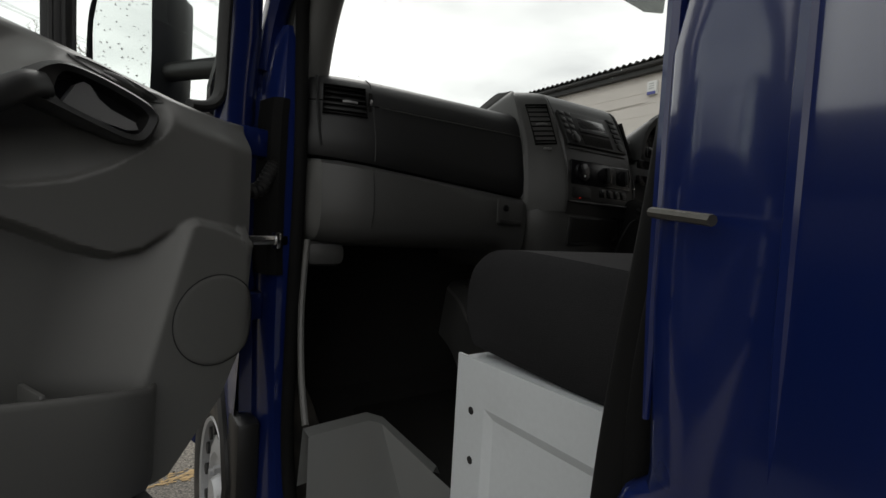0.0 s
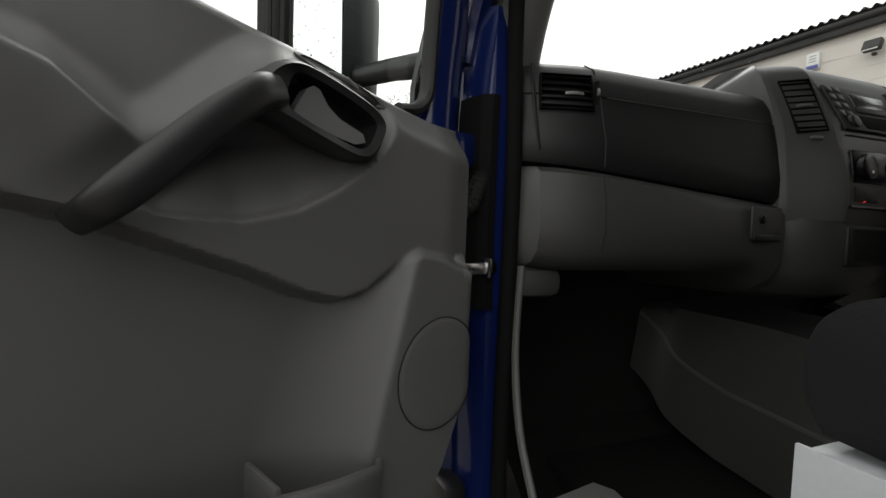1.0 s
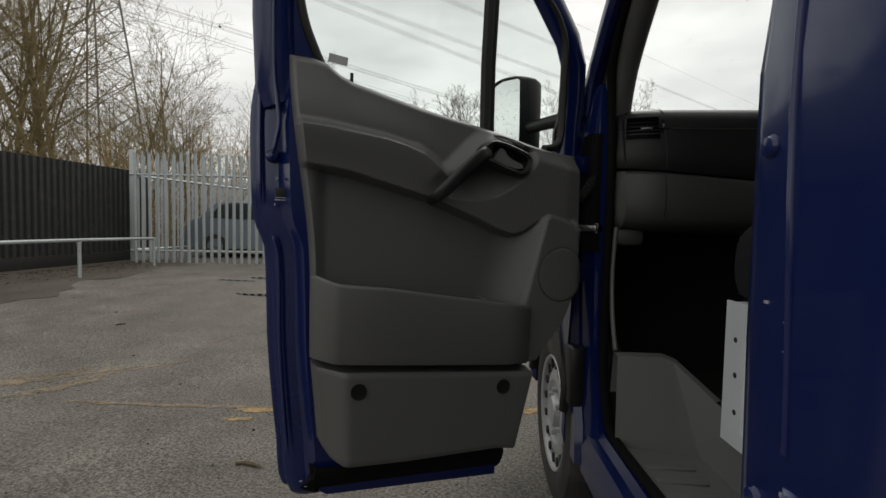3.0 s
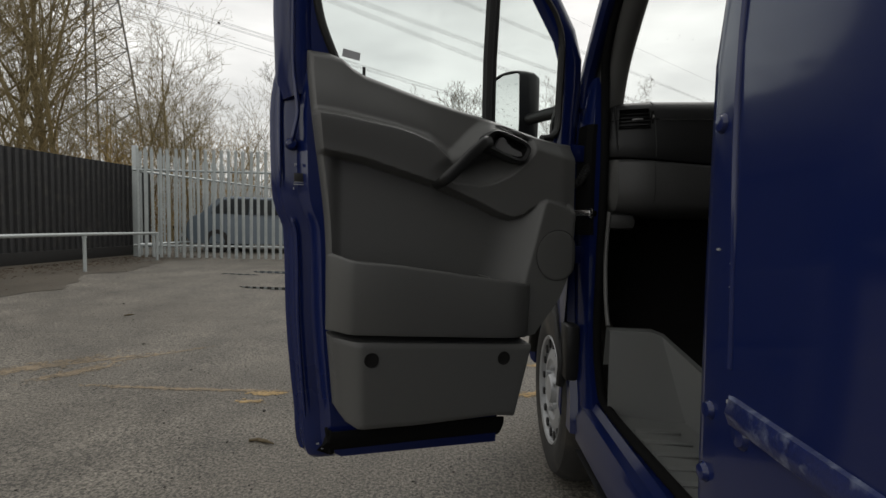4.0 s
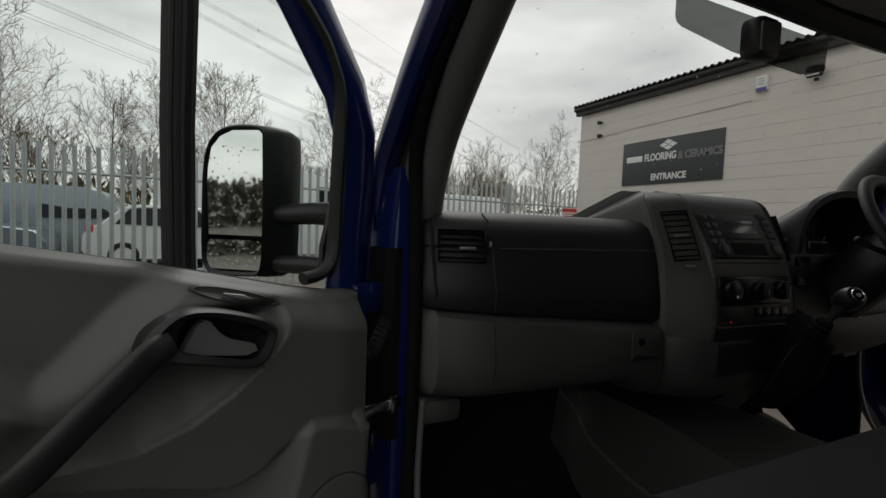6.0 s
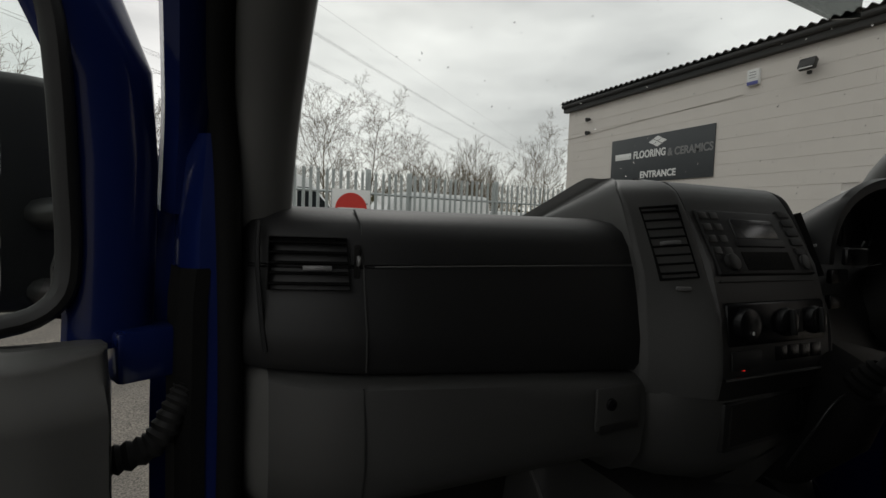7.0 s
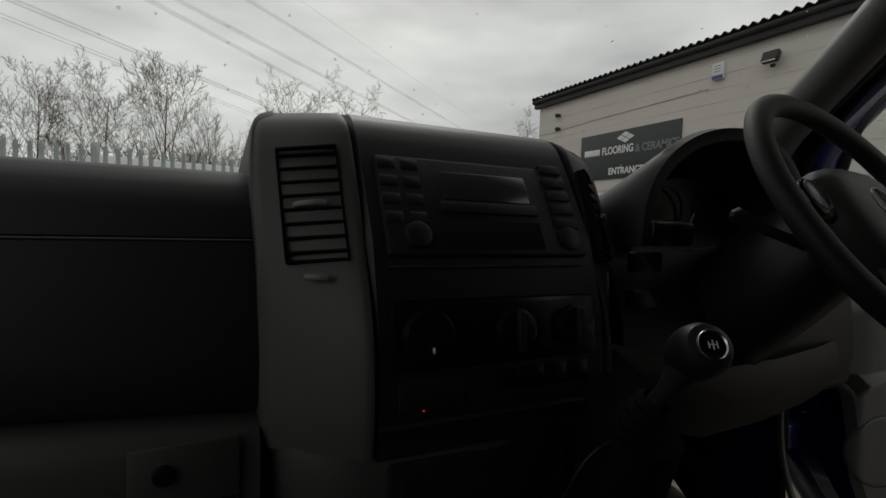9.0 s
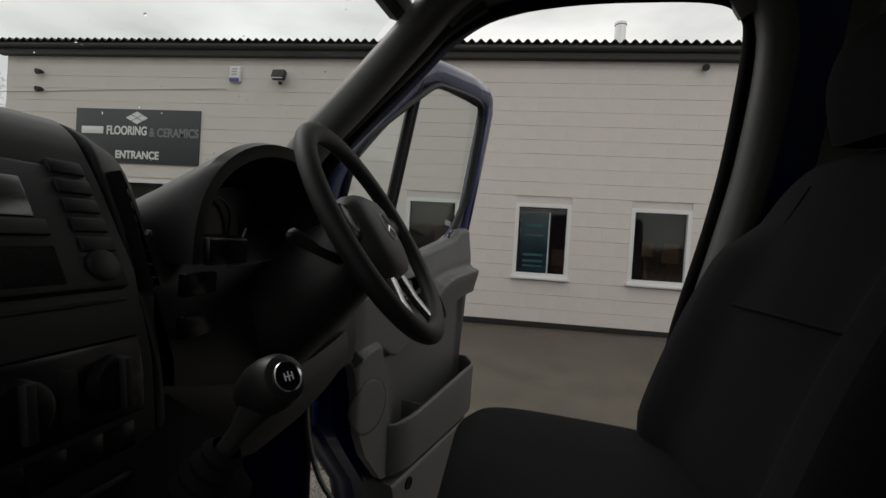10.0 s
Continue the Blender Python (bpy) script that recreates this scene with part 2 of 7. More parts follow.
def slab(bm, outline, depth):
    """A flat polygon (list of points) swept along the vector depth."""
    d = Vector(depth)
    a = [bm.verts.new(p) for p in outline]
    b = [bm.verts.new(Vector(p) + d) for p in outline]
    k = len(a)
    bm.faces.new(a)
    bm.faces.new(b[::-1])
    for i in range(k):
        bm.faces.new((a[i], b[i], b[(i + 1) % k], a[(i + 1) % k]))
    return a, b


def tube(bm, pts, r, n=8, flat=1.0, caps=True, side=None):
    """A round or flattened bar along pts; r: one radius or one for each point."""
    pts = [Vector(p) for p in pts]
    rs = r if isinstance(r, (list, tuple)) else [r] * len(pts)
    rows, up = [], None
    for i, p in enumerate(pts):
        d = (pts[min(i + 1, len(pts) - 1)] - pts[max(i - 1, 0)]).normalized()
        if up is None:
            up = Vector(side) if side else (Vector((0, 0, 1)) if abs(d.z) < 0.9 else Vector((1, 0, 0)))
        a = (up - d * up.dot(d)).normalized()
        up = a
        b = d.cross(a)
        rows.append([p + rs[i] * (math.cos(q) * a + flat * math.sin(q) * b) for q in (2 * math.pi * j / n for j in range(n))])
    skin(bm, rows, closed=True, caps=caps)


def lathe(bm, profile, m=None, n=32):
    """A turned body round the z axis from (radius, height) pairs."""
    m = m or Matrix()
    rows = [[m @ Vector((r * math.cos(a), r * math.sin(a), h)) for a in (2 * math.pi * j / n for j in range(n))] for r, h in profile]
    skin(bm, rows, closed=True)


def curve_pts(pts, k=8):
    """A smooth line through pts."""
    pts = [Vector(p) for p in pts]
    out = []
    for i in range(len(pts) - 1):
        p0, p1, p2, p3 = pts[max(i - 1, 0)], pts[i], pts[i + 1], pts[min(i + 2, len(pts) - 1)]
        for j in range(k):
            t = j / k
            out.append(0.5 * ((2 * p1) + (p2 - p0) * t + (2 * p0 - 5 * p1 + 4 * p2 - p3) * t * t + (3 * p1 - p0 - 3 * p2 + p3) * t ** 3))
    return out + [pts[-1]]


def step(a, b, x):
    t = min(1.0, max(0.0, (x - a) / (b - a)))
    return t * t * (3 - 2 * t)


def along(table, x):
    """Straight-line reading of a table of (x, value)."""
    xs, vs = zip(*table)
    return float(np.interp(x, xs, vs))


# ---- ground ----
def ground_z(x, y):
    return 0.16 * step(2.5, 9.5, math.hypot(x, y - 0.5)) + 0.006 * noise.noise(Vector((x * 0.5, y * 0.5, 0)))


bm = bmesh.new()
rings = [0.0, 0.4, 0.8, 1.2, 1.6, 2.0, 2.5, 3, 3.5, 4, 4.5, 5, 5.5, 6, 6.5, 7, 7.5, 8, 8.5, 9, 9.5, 10, 11, 12, 14, 17, 22, 30, 50, 100, 300, 1500]
rows = [[Vector((r * math.cos(a), 0.5 + r * math.sin(a), ground_z(r * math.cos(a), 0.5 + r * math.sin(a)))) for a in (2 * math.pi * j / 96 for j in range(96))] for r in rings]
skin(bm, rows[1:], closed=True)
bm.verts.ensure_lookup_table()
bm.faces.new([v for v in bm.verts[:96]])
tagged(part("ground", bm, ASPHALT), "worn grey tarmac yard with damp patches", "ground", kind="structure")

# darker, wetter strip along the building
bm = bmesh.new()
rows = []
for i in range(73):
    y = -9.0 + 0.25 * i
    x0 = 2.4 + 0.7 * noise.noise(Vector((y * 0.5, 3.1, 0))) + 0.25 * noise.noise(Vector((y * 2.1, 7.7, 0)))
    rows.append([(x0 + (7.4 - x0) * j / 14, y, ground_z(x0 + (7.4 - x0) * j / 14, y) + 0.006) for j in range(15)])
skin(bm, rows)
tagged(part("wet_ground", bm, WET), "dark wet tarmac beside the building", "ground", kind="structure")

# damp, dirty strip along the sheet fence
bm = bmesh.new()
rows = []
for i in range(61):
    y = 1.5 + 0.125 * i
    x1 = -6.6 - 0.10 * (y - 4) + 0.75 * noise.noise(Vector((y * 0.6, 1.1, 0))) + 0.3 * noise.noise(Vector((y * 2.3, 4.7, 0)))
    rows.append([(-9.1 + (x1 + 9.1) * j / 10, y, ground_z(-9.1 + (x1 + 9.1) * j / 10, y) + 0.005) for j in range(11)])
skin(bm, rows)
tagged(part("damp_ground", bm, WET), "dark damp tarmac with dirt beside the sheet fence", "ground", kind="structure")

# ---- doors ----
# the door card: lower and upper edge, crease lines, all as (along the door from its hinge, height)
CARD_LOW = [(0.0, 1.09), (0.02, 1.08), (0.05, 0.885), (0.085, 0.811), (0.177, 0.705), (0.2, 0.70), (0.9, 0.752)]
CARD_TOP = [(0.0, 1.322), (0.08, 1.328), (0.144, 1.339), (0.346, 1.384), (0.53, 1.418), (0.633, 1.443), (0.72, 1.464), (0.755, 1.48), (0.785, 1.502), (0.82, 1.511), (0.9, 1.512)]
CREASE = [(0.0, 1.085), (0.10, 1.12), (0.15, 1.13), (0.175, 1.12), (0.231, 1.078), (0.27, 1.069), (0.32, 1.083), (0.377, 1.109), (0.522, 1.163), (0.735, 1.22), (0.87, 1.24)]
RIDGE = [(0.40, 1.20), (0.483, 1.229), (0.52, 1.26), (0.544, 1.281), (0.60, 1.302), (0.644, 1.313), (0.798, 1.333), (0.9, 1.339)]


SCOOP = [(0.19, 1.285), (0.21, 1.26), (0.24, 1.232), (0.28, 1.203), (0.33, 1.178), (0.39, 1.164), (0.465, 1.167), (0.52, 1.19)]


def card_relief(u, z):
    """How far the door card stands out at that place."""
    c, top, rd = along(CREASE, u), along(CARD_TOP, u), along(RIDGE, u)
    # upper part behind the handle: a roll under the ridge, a hollow above it
    roll = 0.062 + 0.016 * step(c, rd, z)
    above = 0.034 - 0.018 * step(rd + 0.02, top, z)
    soft = 0.010 + 0.03 * step(0.62, 0.45, u)
    rise_ = min(1.0, max(0.0, (z - rd + 0.006) / (soft + 0.022)))
    rear = roll + (above - roll) * (1 - (1 - rise_) ** 2.0) * step(rd - 0.008, rd + 0.008, z)
    # upper part ahead of the handle, with the hollow under it
    front = 0.059 - 0.032 * step(top - 0.065, top - 0.004, z) - 0.014 * step(0.10, 0.02, u)
    sc = along(SCOOP, u)
    front -= (0.008 * step(sc - 0.002, sc + 0.006, z) + 0.050 * min(1.0, max(0.0, (z - sc) / 0.08))) * step(0.185, 0.215, u) * step(-0.004, -0.03, 0.695 * (u - 0.40) + 0.725 * (z - 1.284)) * step(1.335, 1.30, z)
    d = 0.695 * (u - 0.40) + 0.725 * (z - 1.284)
    up = front + (rear - front) * step(-0.002, 0.05, d)
    # insert and speaker pod, below the crease
    pe = 0.232 - (z - 0.87) * 0.277
    t = min(1.0, max(0.0, (u - pe) / 0.14))
    pod, dish = 0.076 - 0.035 * step(0.06, 0.0, u), 0.010 + 0.062 * (1 - t) ** 1.8
    low = pod + (dish - pod) * step(pe - 0.006, pe + 0.006, u)
    low += 0.020 * step(0.79, 0.832, u)
    return low + (up - low) * step(c - 0.008, c + 0.007, z)


def door(name, hinge, swing, side, label, mirror):
    """A cab door, open by swing degrees from square to the van; side -1: on the van's left."""
    U = Vector((side * math.cos(radians(swing)), -math.sin(radians(swing)), 0))
    N = Vector((-side * math.sin(radians(swing)), -math.cos(radians(swing)), 0))
    H = Vector((hinge[0], hinge[1], 0))

    def P(u, v, z):
        return H + u * U + v * N + Vector((0, 0, z))

    root = thing(name, label, "van door")

    def lean(z):
        return 0.10 * max(0.0, z - 1.45) / 0.6

    # painted shell
    bm = bmesh.new()
    out = [(0.0, 1.27), (0.2, 1.31), (0.5, 1.36), (0.78, 1.44), (0.86, 1.48), (0.93, 1.50), (0.942, 1.45), (0.95, 1.40), (0.953, 1.35), (0.953, 1.30), (0.952, 1.25), (0.951, 1.20), (0.949, 1.15), (0.945, 1.11), (0.937, 1.08), (0.926, 1.055), (0.918, 1.03), (0.915, 0.98), (0.913, 0.90), (0.911, 0.79), (0.905, 0.69), (0.896, 0.585), (0.887, 0.50), (0.884, 0.42), (0.880, 0.385), (0.872, 0.360), (0.855, 0.348), (0.25, 0.312), (0.245, 0.46), (0.185, 0.66), (0.08, 0.8), (0.012, 0.9)]
    rows = []
    for v, gro in ((-0.115, 0.02), (-0.106, 0.022), (-0.100, 0.018), (-0.097, 0.010), (-0.075, 0.0), (-0.068, 0.0), (-0.050, -0.020), (-0.044, -0.045), (-0.025, -0.058), (-0.004, -0.070)):
        rows.append([P(u + gro * (1 if u > 0.5 else -0.4), v, z + (gro * 0.5 if gro > 0 else -0.3 * gro) * (z < 0.45)) for u, z in out])
    skin(bm, rows, closed=True, caps=True)
    part("shell", bm, BLUE, root, "dark blue painted door shell")
    # window frame
    ring = [(0.895, 1.40), (0.91, 1.44), (0.916, 1.60), (0.915, 1.75), (0.910, 1.93), (0.904, 2.02), (0.885, 2.062), (0.85, 2.077), (0.70, 2.073), (0.47, 2.048), (0.41, 2.035), (0.33, 1.99), (0.15, 1.80), (0.05, 1.685), (0.014, 1.61), (0.004, 1.52), (0.002, 1.42), (0.006, 1.31)]
    pts = [P(u, -0.055 + lean(z), z) for u, z in ring]
    bm = bmesh.new()
    tube(bm, pts, [0.029 if u > 0.6 else 0.025 for u, z in ring], 12, 1.8, side=N)
    part("window_frame", bm, BLUE, root)
    bm = bmesh.new()
    tube(bm, [P(u, -0.085 + lean(z), z) for u, z in ((0.918, 2.105), (0.90, 2.108), (0.85, 2.106), (0.70, 2.101), (0.47, 2.076), (0.40, 2.06))], [0.003, 0.006, 0.007, 0.007, 0.007, 0.005], 8)
    part("drip_lip", bm, RUBBER, root, "black rubber drip lip")
    seal = [(0.80, 1.50), (0.822, 1.545), (0.845, 1.60), (0.860, 1.67), (0.862, 1.76), (0.852, 1.90), (0.842, 1.985), (0.82, 2.022), (0.78, 2.037), (0.68, 2.033), (0.49, 2.008), (0.43, 1.993), (0.365, 1.95), (0.145, 1.775), (0.092, 1.715), (0.068, 1.665), (0.058, 1.60), (0.050, 1.50), (0.046, 1.42), (0.052, 1.375), (0.075, 1.352), (0.11, 1.345)]
    bm = bmesh.new()
    tube(bm, curve_pts([P(u, -0.040 + lean(z), z) for u, z in seal], 3), 0.0155, 10, 0.75, side=N)
    part("window_seal", bm, RUBBER, root, "black rubber window seal")
    bm = bmesh.new()
    post_line = [(0.306, 1.35), (0.308, 1.40), (0.318, 1.57), (0.325, 1.73), (0.337, 1.985)]
    tube(bm, [P(u, -0.052 + lean(z), z) for u, z in post_line], 0.023, 10, 0.8, side=U)
    post_ = part("quarter_light_post", bm, RUBBER, root, "black window divider post")
    for du in (-0.014, 0.0, 0.014):
        bm = bmesh.new()
        tube(bm, [P(u + du, -0.034 + lean(z) - 4 * abs(du) * 0.1, z) for u, z in post_line], 0.0042, 6)
        part("post_rib", bm, RUBBER, post_)
    for pane in ([(0.31, 1.36), (0.81, 1.49), (0.86, 1.75), (0.835, 2.02), (0.78, 2.04), (0.48, 2.01), (0.40, 1.985), (0.335, 1.93)], [(0.31, 1.36), (0.08, 1.345), (0.05, 1.42), (0.06, 1.62), (0.09, 1.70), (0.20, 1.82), (0.335, 1.95)]):
        bm = bmesh.new()
        slab(bm, [P(u, -0.06 + lean(z), z) for u, z in pane], N * 0.004)
        g = part("window_pane", bm, GLASS, root)
        g.visible_shadow = False
    bm = bmesh.new()
    slab(bm, [P(u, -0.062 + lean(z), z) for u, z in ((0.90, 1.80), (0.874, 1.75), (0.868, 1.66), (0.852, 1.60), (0.83, 1.55), (0.805, 1.51), (0.77, 1.475), (0.76, 1.44), (0.93, 1.44))], N * 0.022)
    part("frame_corner", bm, BLUE, root)
    # folds pressed into the rear edge
    for line, r in (([(0.946, -0.060, 1.80), (0.948, -0.056, 1.6), (0.950, -0.055, 1.40), (0.951, -0.055, 1.28), (0.949, -0.054, 1.14)], 0.006), ([(0.918, -0.032, 1.80), (0.919, -0.028, 1.60), (0.917, -0.026, 1.47), (0.910, -0.018, 1.40), (0.906, -0.018, 1.345), (0.914, -0.020, 1.30), (0.921, -0.024, 1.265)], 0.007), ([(0.921, -0.044, 1.06), (0.908, -0.044, 1.02), (0.904, -0.042, 0.93), (0.902, -0.042, 0.78), (0.893, -0.042, 0.62), (0.882, -0.042, 0.48)], 0.006)):
        bm = bmesh.new()
        pts = curve_pts([P(u, v + lean(z), z) for u, v, z in line], 6)
        tube(bm, pts, [r * min(1.0, 0.25 + 0.3 * min(i, len(pts) - 1 - i)) for i in range(len(pts))], 10, 0.9, side=N)
        part("pressed_fold", bm, BLUE, root)
    # belt seal and lock button
    bm = bmesh.new()
    tube(bm, [P(u, -0.022, z - 0.008) for u, z in CARD_TOP if 0.05 < u < 0.84], 0.007, 6, 0.8)
    part("belt_seal", bm, RUBBER, root)
    bm = bmesh.new()
    tube(bm, [P(0.727, -0.01, 1.46), P(0.727, -0.01, 1.488)], 0.0045, 8)
    part("lock_button", bm, BLACK, root)
    make_box("window_label", (0, 0, 0), (0.05, 0.002, 0.022), mat("pale_grey_sticker", (0.42, 0.42, 0.43), 0.6, 0, 60, 0.04, 0, 0.0003), root, 0.0, Matrix.Translation(P(0.758, -0.050 + lean(1.53), 1.527)) @ Matrix.Rotation(math.atan2(U.y, U.x), 4, "Z") @ Matrix.Rotation(side * 0.125, 4, "Y"), label="pale grey sticker")
    # upper door card
    bm = bmesh.new()
    rows = []
    for i in range(191):
        s = i / 190
        row = []
        for j in range(221):
            q = j / 220
            z = along(CARD_LOW, s * 0.84) + (along(CARD_TOP, s * 0.88) - along(CARD_LOW, s * 0.84)) * q
            ue = 0.832 + 0.05 * step(0.95, 1.5, z)
            u = 0.02 + (ue - 0.02) * s
            edge = min(s * 0.86, (1 - s) * 0.86, (1 - q) * 0.5, q * 0.6 + 0.02)
            v = card_relief(u, z) * (0.35 + 0.65 * step(0, 0.014, edge)) - 0.012 * (1 - step(0, 0.006, edge))
            row.append(P(u, v, z))
        rows.append(row)
    skin(bm, rows)
    # turned-in rim, so that the card has thickness
    for edge in (rows[0], rows[-1], [r[-1] for r in rows], [r[0] for r in rows]):
        skin(bm, [edge, [p - N * 0.03 for p in edge]])
    part("door_card", bm, TRIM, root, "moulded grey plastic door card", normals=False)
    # lower panel
    bm = bmesh.new()
    rows = []
    for i in range(61):
        s = i / 60
        row = []
        for j in range(31):
            q = j / 30
            z0, z1 = along([(0, 0.45), (0.12, 0.462), (0.6, 0.468), (0.9, 0.478), (0.95, 0.492), (1, 0.53)], s), along([(0, 0.685), (1, 0.742)], s)
            z = z0 + (z1 - z0) * q
            ul, ur = 0.205 + 0.062 * (1 - q), 0.812 + 0.018 * q
            u = ul + (ur - ul) * s
            e = min(s * 0.6, (1 - q) * 0.26, q * 0.26)
            v = 0.104 * step(0, 1, min(1, 0.42 + e / 0.02)) * (1 - 0.55 * step(0.87, 1.0, s)) - 0.03 * (1 - step(0, 0.008, min(e, (1 - s) * 0.6)))
            row.append(P(u, v, z))
        rows.append(row)
    skin(bm, rows)
    for edge in (rows[0], rows[-1], [r[-1] for r in rows], [r[0] for r in rows]):
        skin(bm, [edge, [p - N * 0.1 for p in edge]])
    part("lower_panel", bm, TRIM, root, normals=False)
    for u, z in ((0.724, 0.678), (0.316, 0.647)):
        bm = bmesh.new()
        m = Matrix.Translation(P(u, 0.1045, z)) @ N.to_track_quat("Z", "Y").to_matrix().to_4x4()
        lathe(bm, [(0.0205, 0.0), (0.020, 0.003), (0.0175, 0.003), (0.0165, 0.0008), (0.0001, 0.0008)], m, 20)
        part("bolt_cover", bm, CARPET, root, "black recessed bolt cover")
    # rubber seal, drawn broad so its black also paints the shade beside it
    bm = bmesh.new()
    tube(bm, curve_pts([P(0.815, -0.008, 0.420), P(0.80, -0.006, 0.414), P(0.5, -0.006, 0.398), P(0.262, -0.006, 0.384)], 5), 0.043, 10, 0.35, side=(0, 0, 1))
    part("bottom_seal", bm, SEAL, root, "black rubber bottom seal, widened to take in the shade there")
    # hollow pocket
    rim = [(0.832, 0.03, 0.962), (0.822, 0.06, 0.966), (0.788, 0.105, 0.954), (0.77, 0.112, 0.949), (0.65, 0.116, 0.936), (0.34, 0.116, 0.887), (0.30, 0.113, 0.881), (0.235, 0.098, 0.869), (0.215, 0.075, 0.867)]
    bm = bmesh.new()
    rows = []
    for u, v, z in rim:
        zb = 0.697 + (0.752 - 0.697) * (u - 0.22) / 0.61
        prof = [(v - 0.006, zb + 0.004), (v, zb + 0.02), (v + 0.002, z - 0.05), (v + 0.004, z - 0.010), (v + 0.003, z - 0.004), (v, z - 0.001), (v - 0.004, z), (v - 0.009, z - 0.001), (v - 0.013, z - 0.006), (v - 0.015, z - 0.06), (v - 0.02, zb + 0.02)]
        rows.append([P(u, a, h) for a, h in prof])
    skin(bm, rows)
    floor_ = [P(u, v - 0.008, 0.70 + (0.756 - 0.70) * (u - 0.22) / 0.61) for u, v, z in rim]
    skin(bm, [floor_, [P(u, -0.005, 0.70 + (0.756 - 0.70) * (u - 0.22) / 0.61) for u, v, z in rim]])
    part("map_pocket", bm, TRIM, root, "deep moulded door pocket", normals=False)
    make_box("pocket_divider", (0, 0, 0), (0.008, 0.075, 0.14), TRIM, root, 0.003, Matrix.Translation(P(0.37, 0.065, 0.825)) @ Matrix.Rotation(math.atan2(U.y, U.x), 4, "Z"))
    # loudspeaker grille, a low oval disc
    bm = bmesh.new()
    rows = []
    for k, (a, h) in enumerate(((1.0, -0.004), (1.0, 0.0), (0.97, 0.0012), (0.9, 0.0015), (0.78, 0.0016), (0.66, 0.0017), (0.54, 0.0018), (0.42, 0.0019), (0.28, 0.002), (0.14, 0.002), (0.0, 0.002))):
        rows.append([P(0.112 + 0.079 * a * math.cos(q), 0.0765 + h - 0.035 * step(0.06, 0.0, 0.112 + 0.079 * a * math.cos(q)), 0.955 + 0.080 * a * math.sin(q)) for q in (2 * math.pi * j / 40 for j in range(40))])
    skin(bm, rows, closed=True)
    grille = part("speaker_grille", bm, TRIM, root)
    bm = bmesh.new()
    ring_pts = [P(0.112 + 0.080 * math.cos(q), 0.0770 - 0.035 * step(0.06, 0.0, 0.112 + 0.080 * math.cos(q)), 0.955 + 0.081 * math.sin(q)) for q in (2 * math.pi * j / 40 for j in range(41))]
    tube(bm, ring_pts, 0.0009, 6, caps=False)
    part("grille_rim", bm, TRIM_DARK, grille, "thin dark rim")
    # grab handle, one strap that widens into the surround of the release lever
    bm = bmesh.new()
    path = curve_pts([P(0.528, 0.048, 1.158), P(0.518, 0.082, 1.170), P(0.49, 0.098, 1.198), P(0.44, 0.102, 1.248), P(0.41, 0.100, 1.274), P(0.388, 0.094, 1.290), P(0.365, 0.080, 1.298)], 6)
    rr = [0.0135 + 0.004 * step(0, 12, i) for i in range(len(path))]
    tube(bm, path, rr, 14, 0.42, side=(N.cross(U) * 0.7 + U * -0.7))
    part("grab_handle", bm, BLACK, root, "black grab handle")
    outer = [(0.398, 1.292), (0.385, 1.314), (0.350, 1.333), (0.300, 1.329), (0.243, 1.311), (0.222, 1.296), (0.219, 1.280), (0.236, 1.248), (0.262, 1.242), (0.30, 1.252), (0.355, 1.268), (0.39, 1.278)]
    inner = [(0.356, 1.296), (0.350, 1.316), (0.335, 1.323), (0.295, 1.316), (0.252, 1.301), (0.237, 1.291), (0.235, 1.281), (0.246, 1.260), (0.262, 1.255), (0.295, 1.264), (0.335, 1.276), (0.352, 1.284)]
    outer = [(p.x, p.y) for p in curve_pts([(a, b, 0) for a, b in outer + outer[:1]], 4)[:-1]]
    inner = [(p.x, p.y) for p in curve_pts([(a, b, 0) for a, b in inner + inner[:1]], 4)[:-1]]
    bm = bmesh.new()
    rise = [0.012 * step(0.28, 0.40, a) for a, b in outer]
    rows = [[P(a, 0.035, b) for a, b in outer], [P(a, 0.068 + h, b) for (a, b), h in zip(outer, rise)], [P(a + (c - a) * 0.35, 0.074 + h, b + (d - b) * 0.35) for (a, b), (c, d), h in zip(outer, inner, rise)], [P(c, 0.070 + h * 0.5, d) for (c, d), h in zip(inner, rise)], [P(c, 0.036, d) for c, d in inner]]
    vs = skin(bm, rows, closed=True)
    bm.faces.new(vs[-1])
    part("handle_surround", bm, BLACK, root)
    bm = bmesh.new()
    lev = [(0.344, 1.276), (0.341, 1.285), (0.327, 1.310), (0.318, 1.316), (0.310, 1.313), (0.299, 1.297), (0.284, 1.286), (0.250, 1.274), (0.246, 1.264), (0.262, 1.260), (0.30, 1.267)]
    a, b = slab(bm, [P(u, 0.048, z) for u, z in lev], N * 0.016)
    part("release_lever", bm, SILVER, root, "grey release lever")
    # switch recess on the sill, same plastic with shade put into its colour
    bm = bmesh.new()
    rows = []
    for k, h in ((1.0, -0.002), (1.0, 0.002), (0.9, 0.003), (0.86, 0.001), (0.0, 0.0)):
        row = []
        for i in range(28):
            a = 2 * math.pi * i / 28
            u, z = 0.262 + 0.066 * k * math.cos(a), 1.338 + 0.264 * 0.066 * k * math.cos(a) + 0.010 * k * math.sin(a)
            row.append(P(u, card_relief(u, z) + h, z))
        rows.append(row)
    skin(bm, rows, closed=True)
    sw = part("switch_recess", bm, TRIM_DASH, root, "oval switch recess with its shade put into a darker grey")
    bm = bmesh.new()
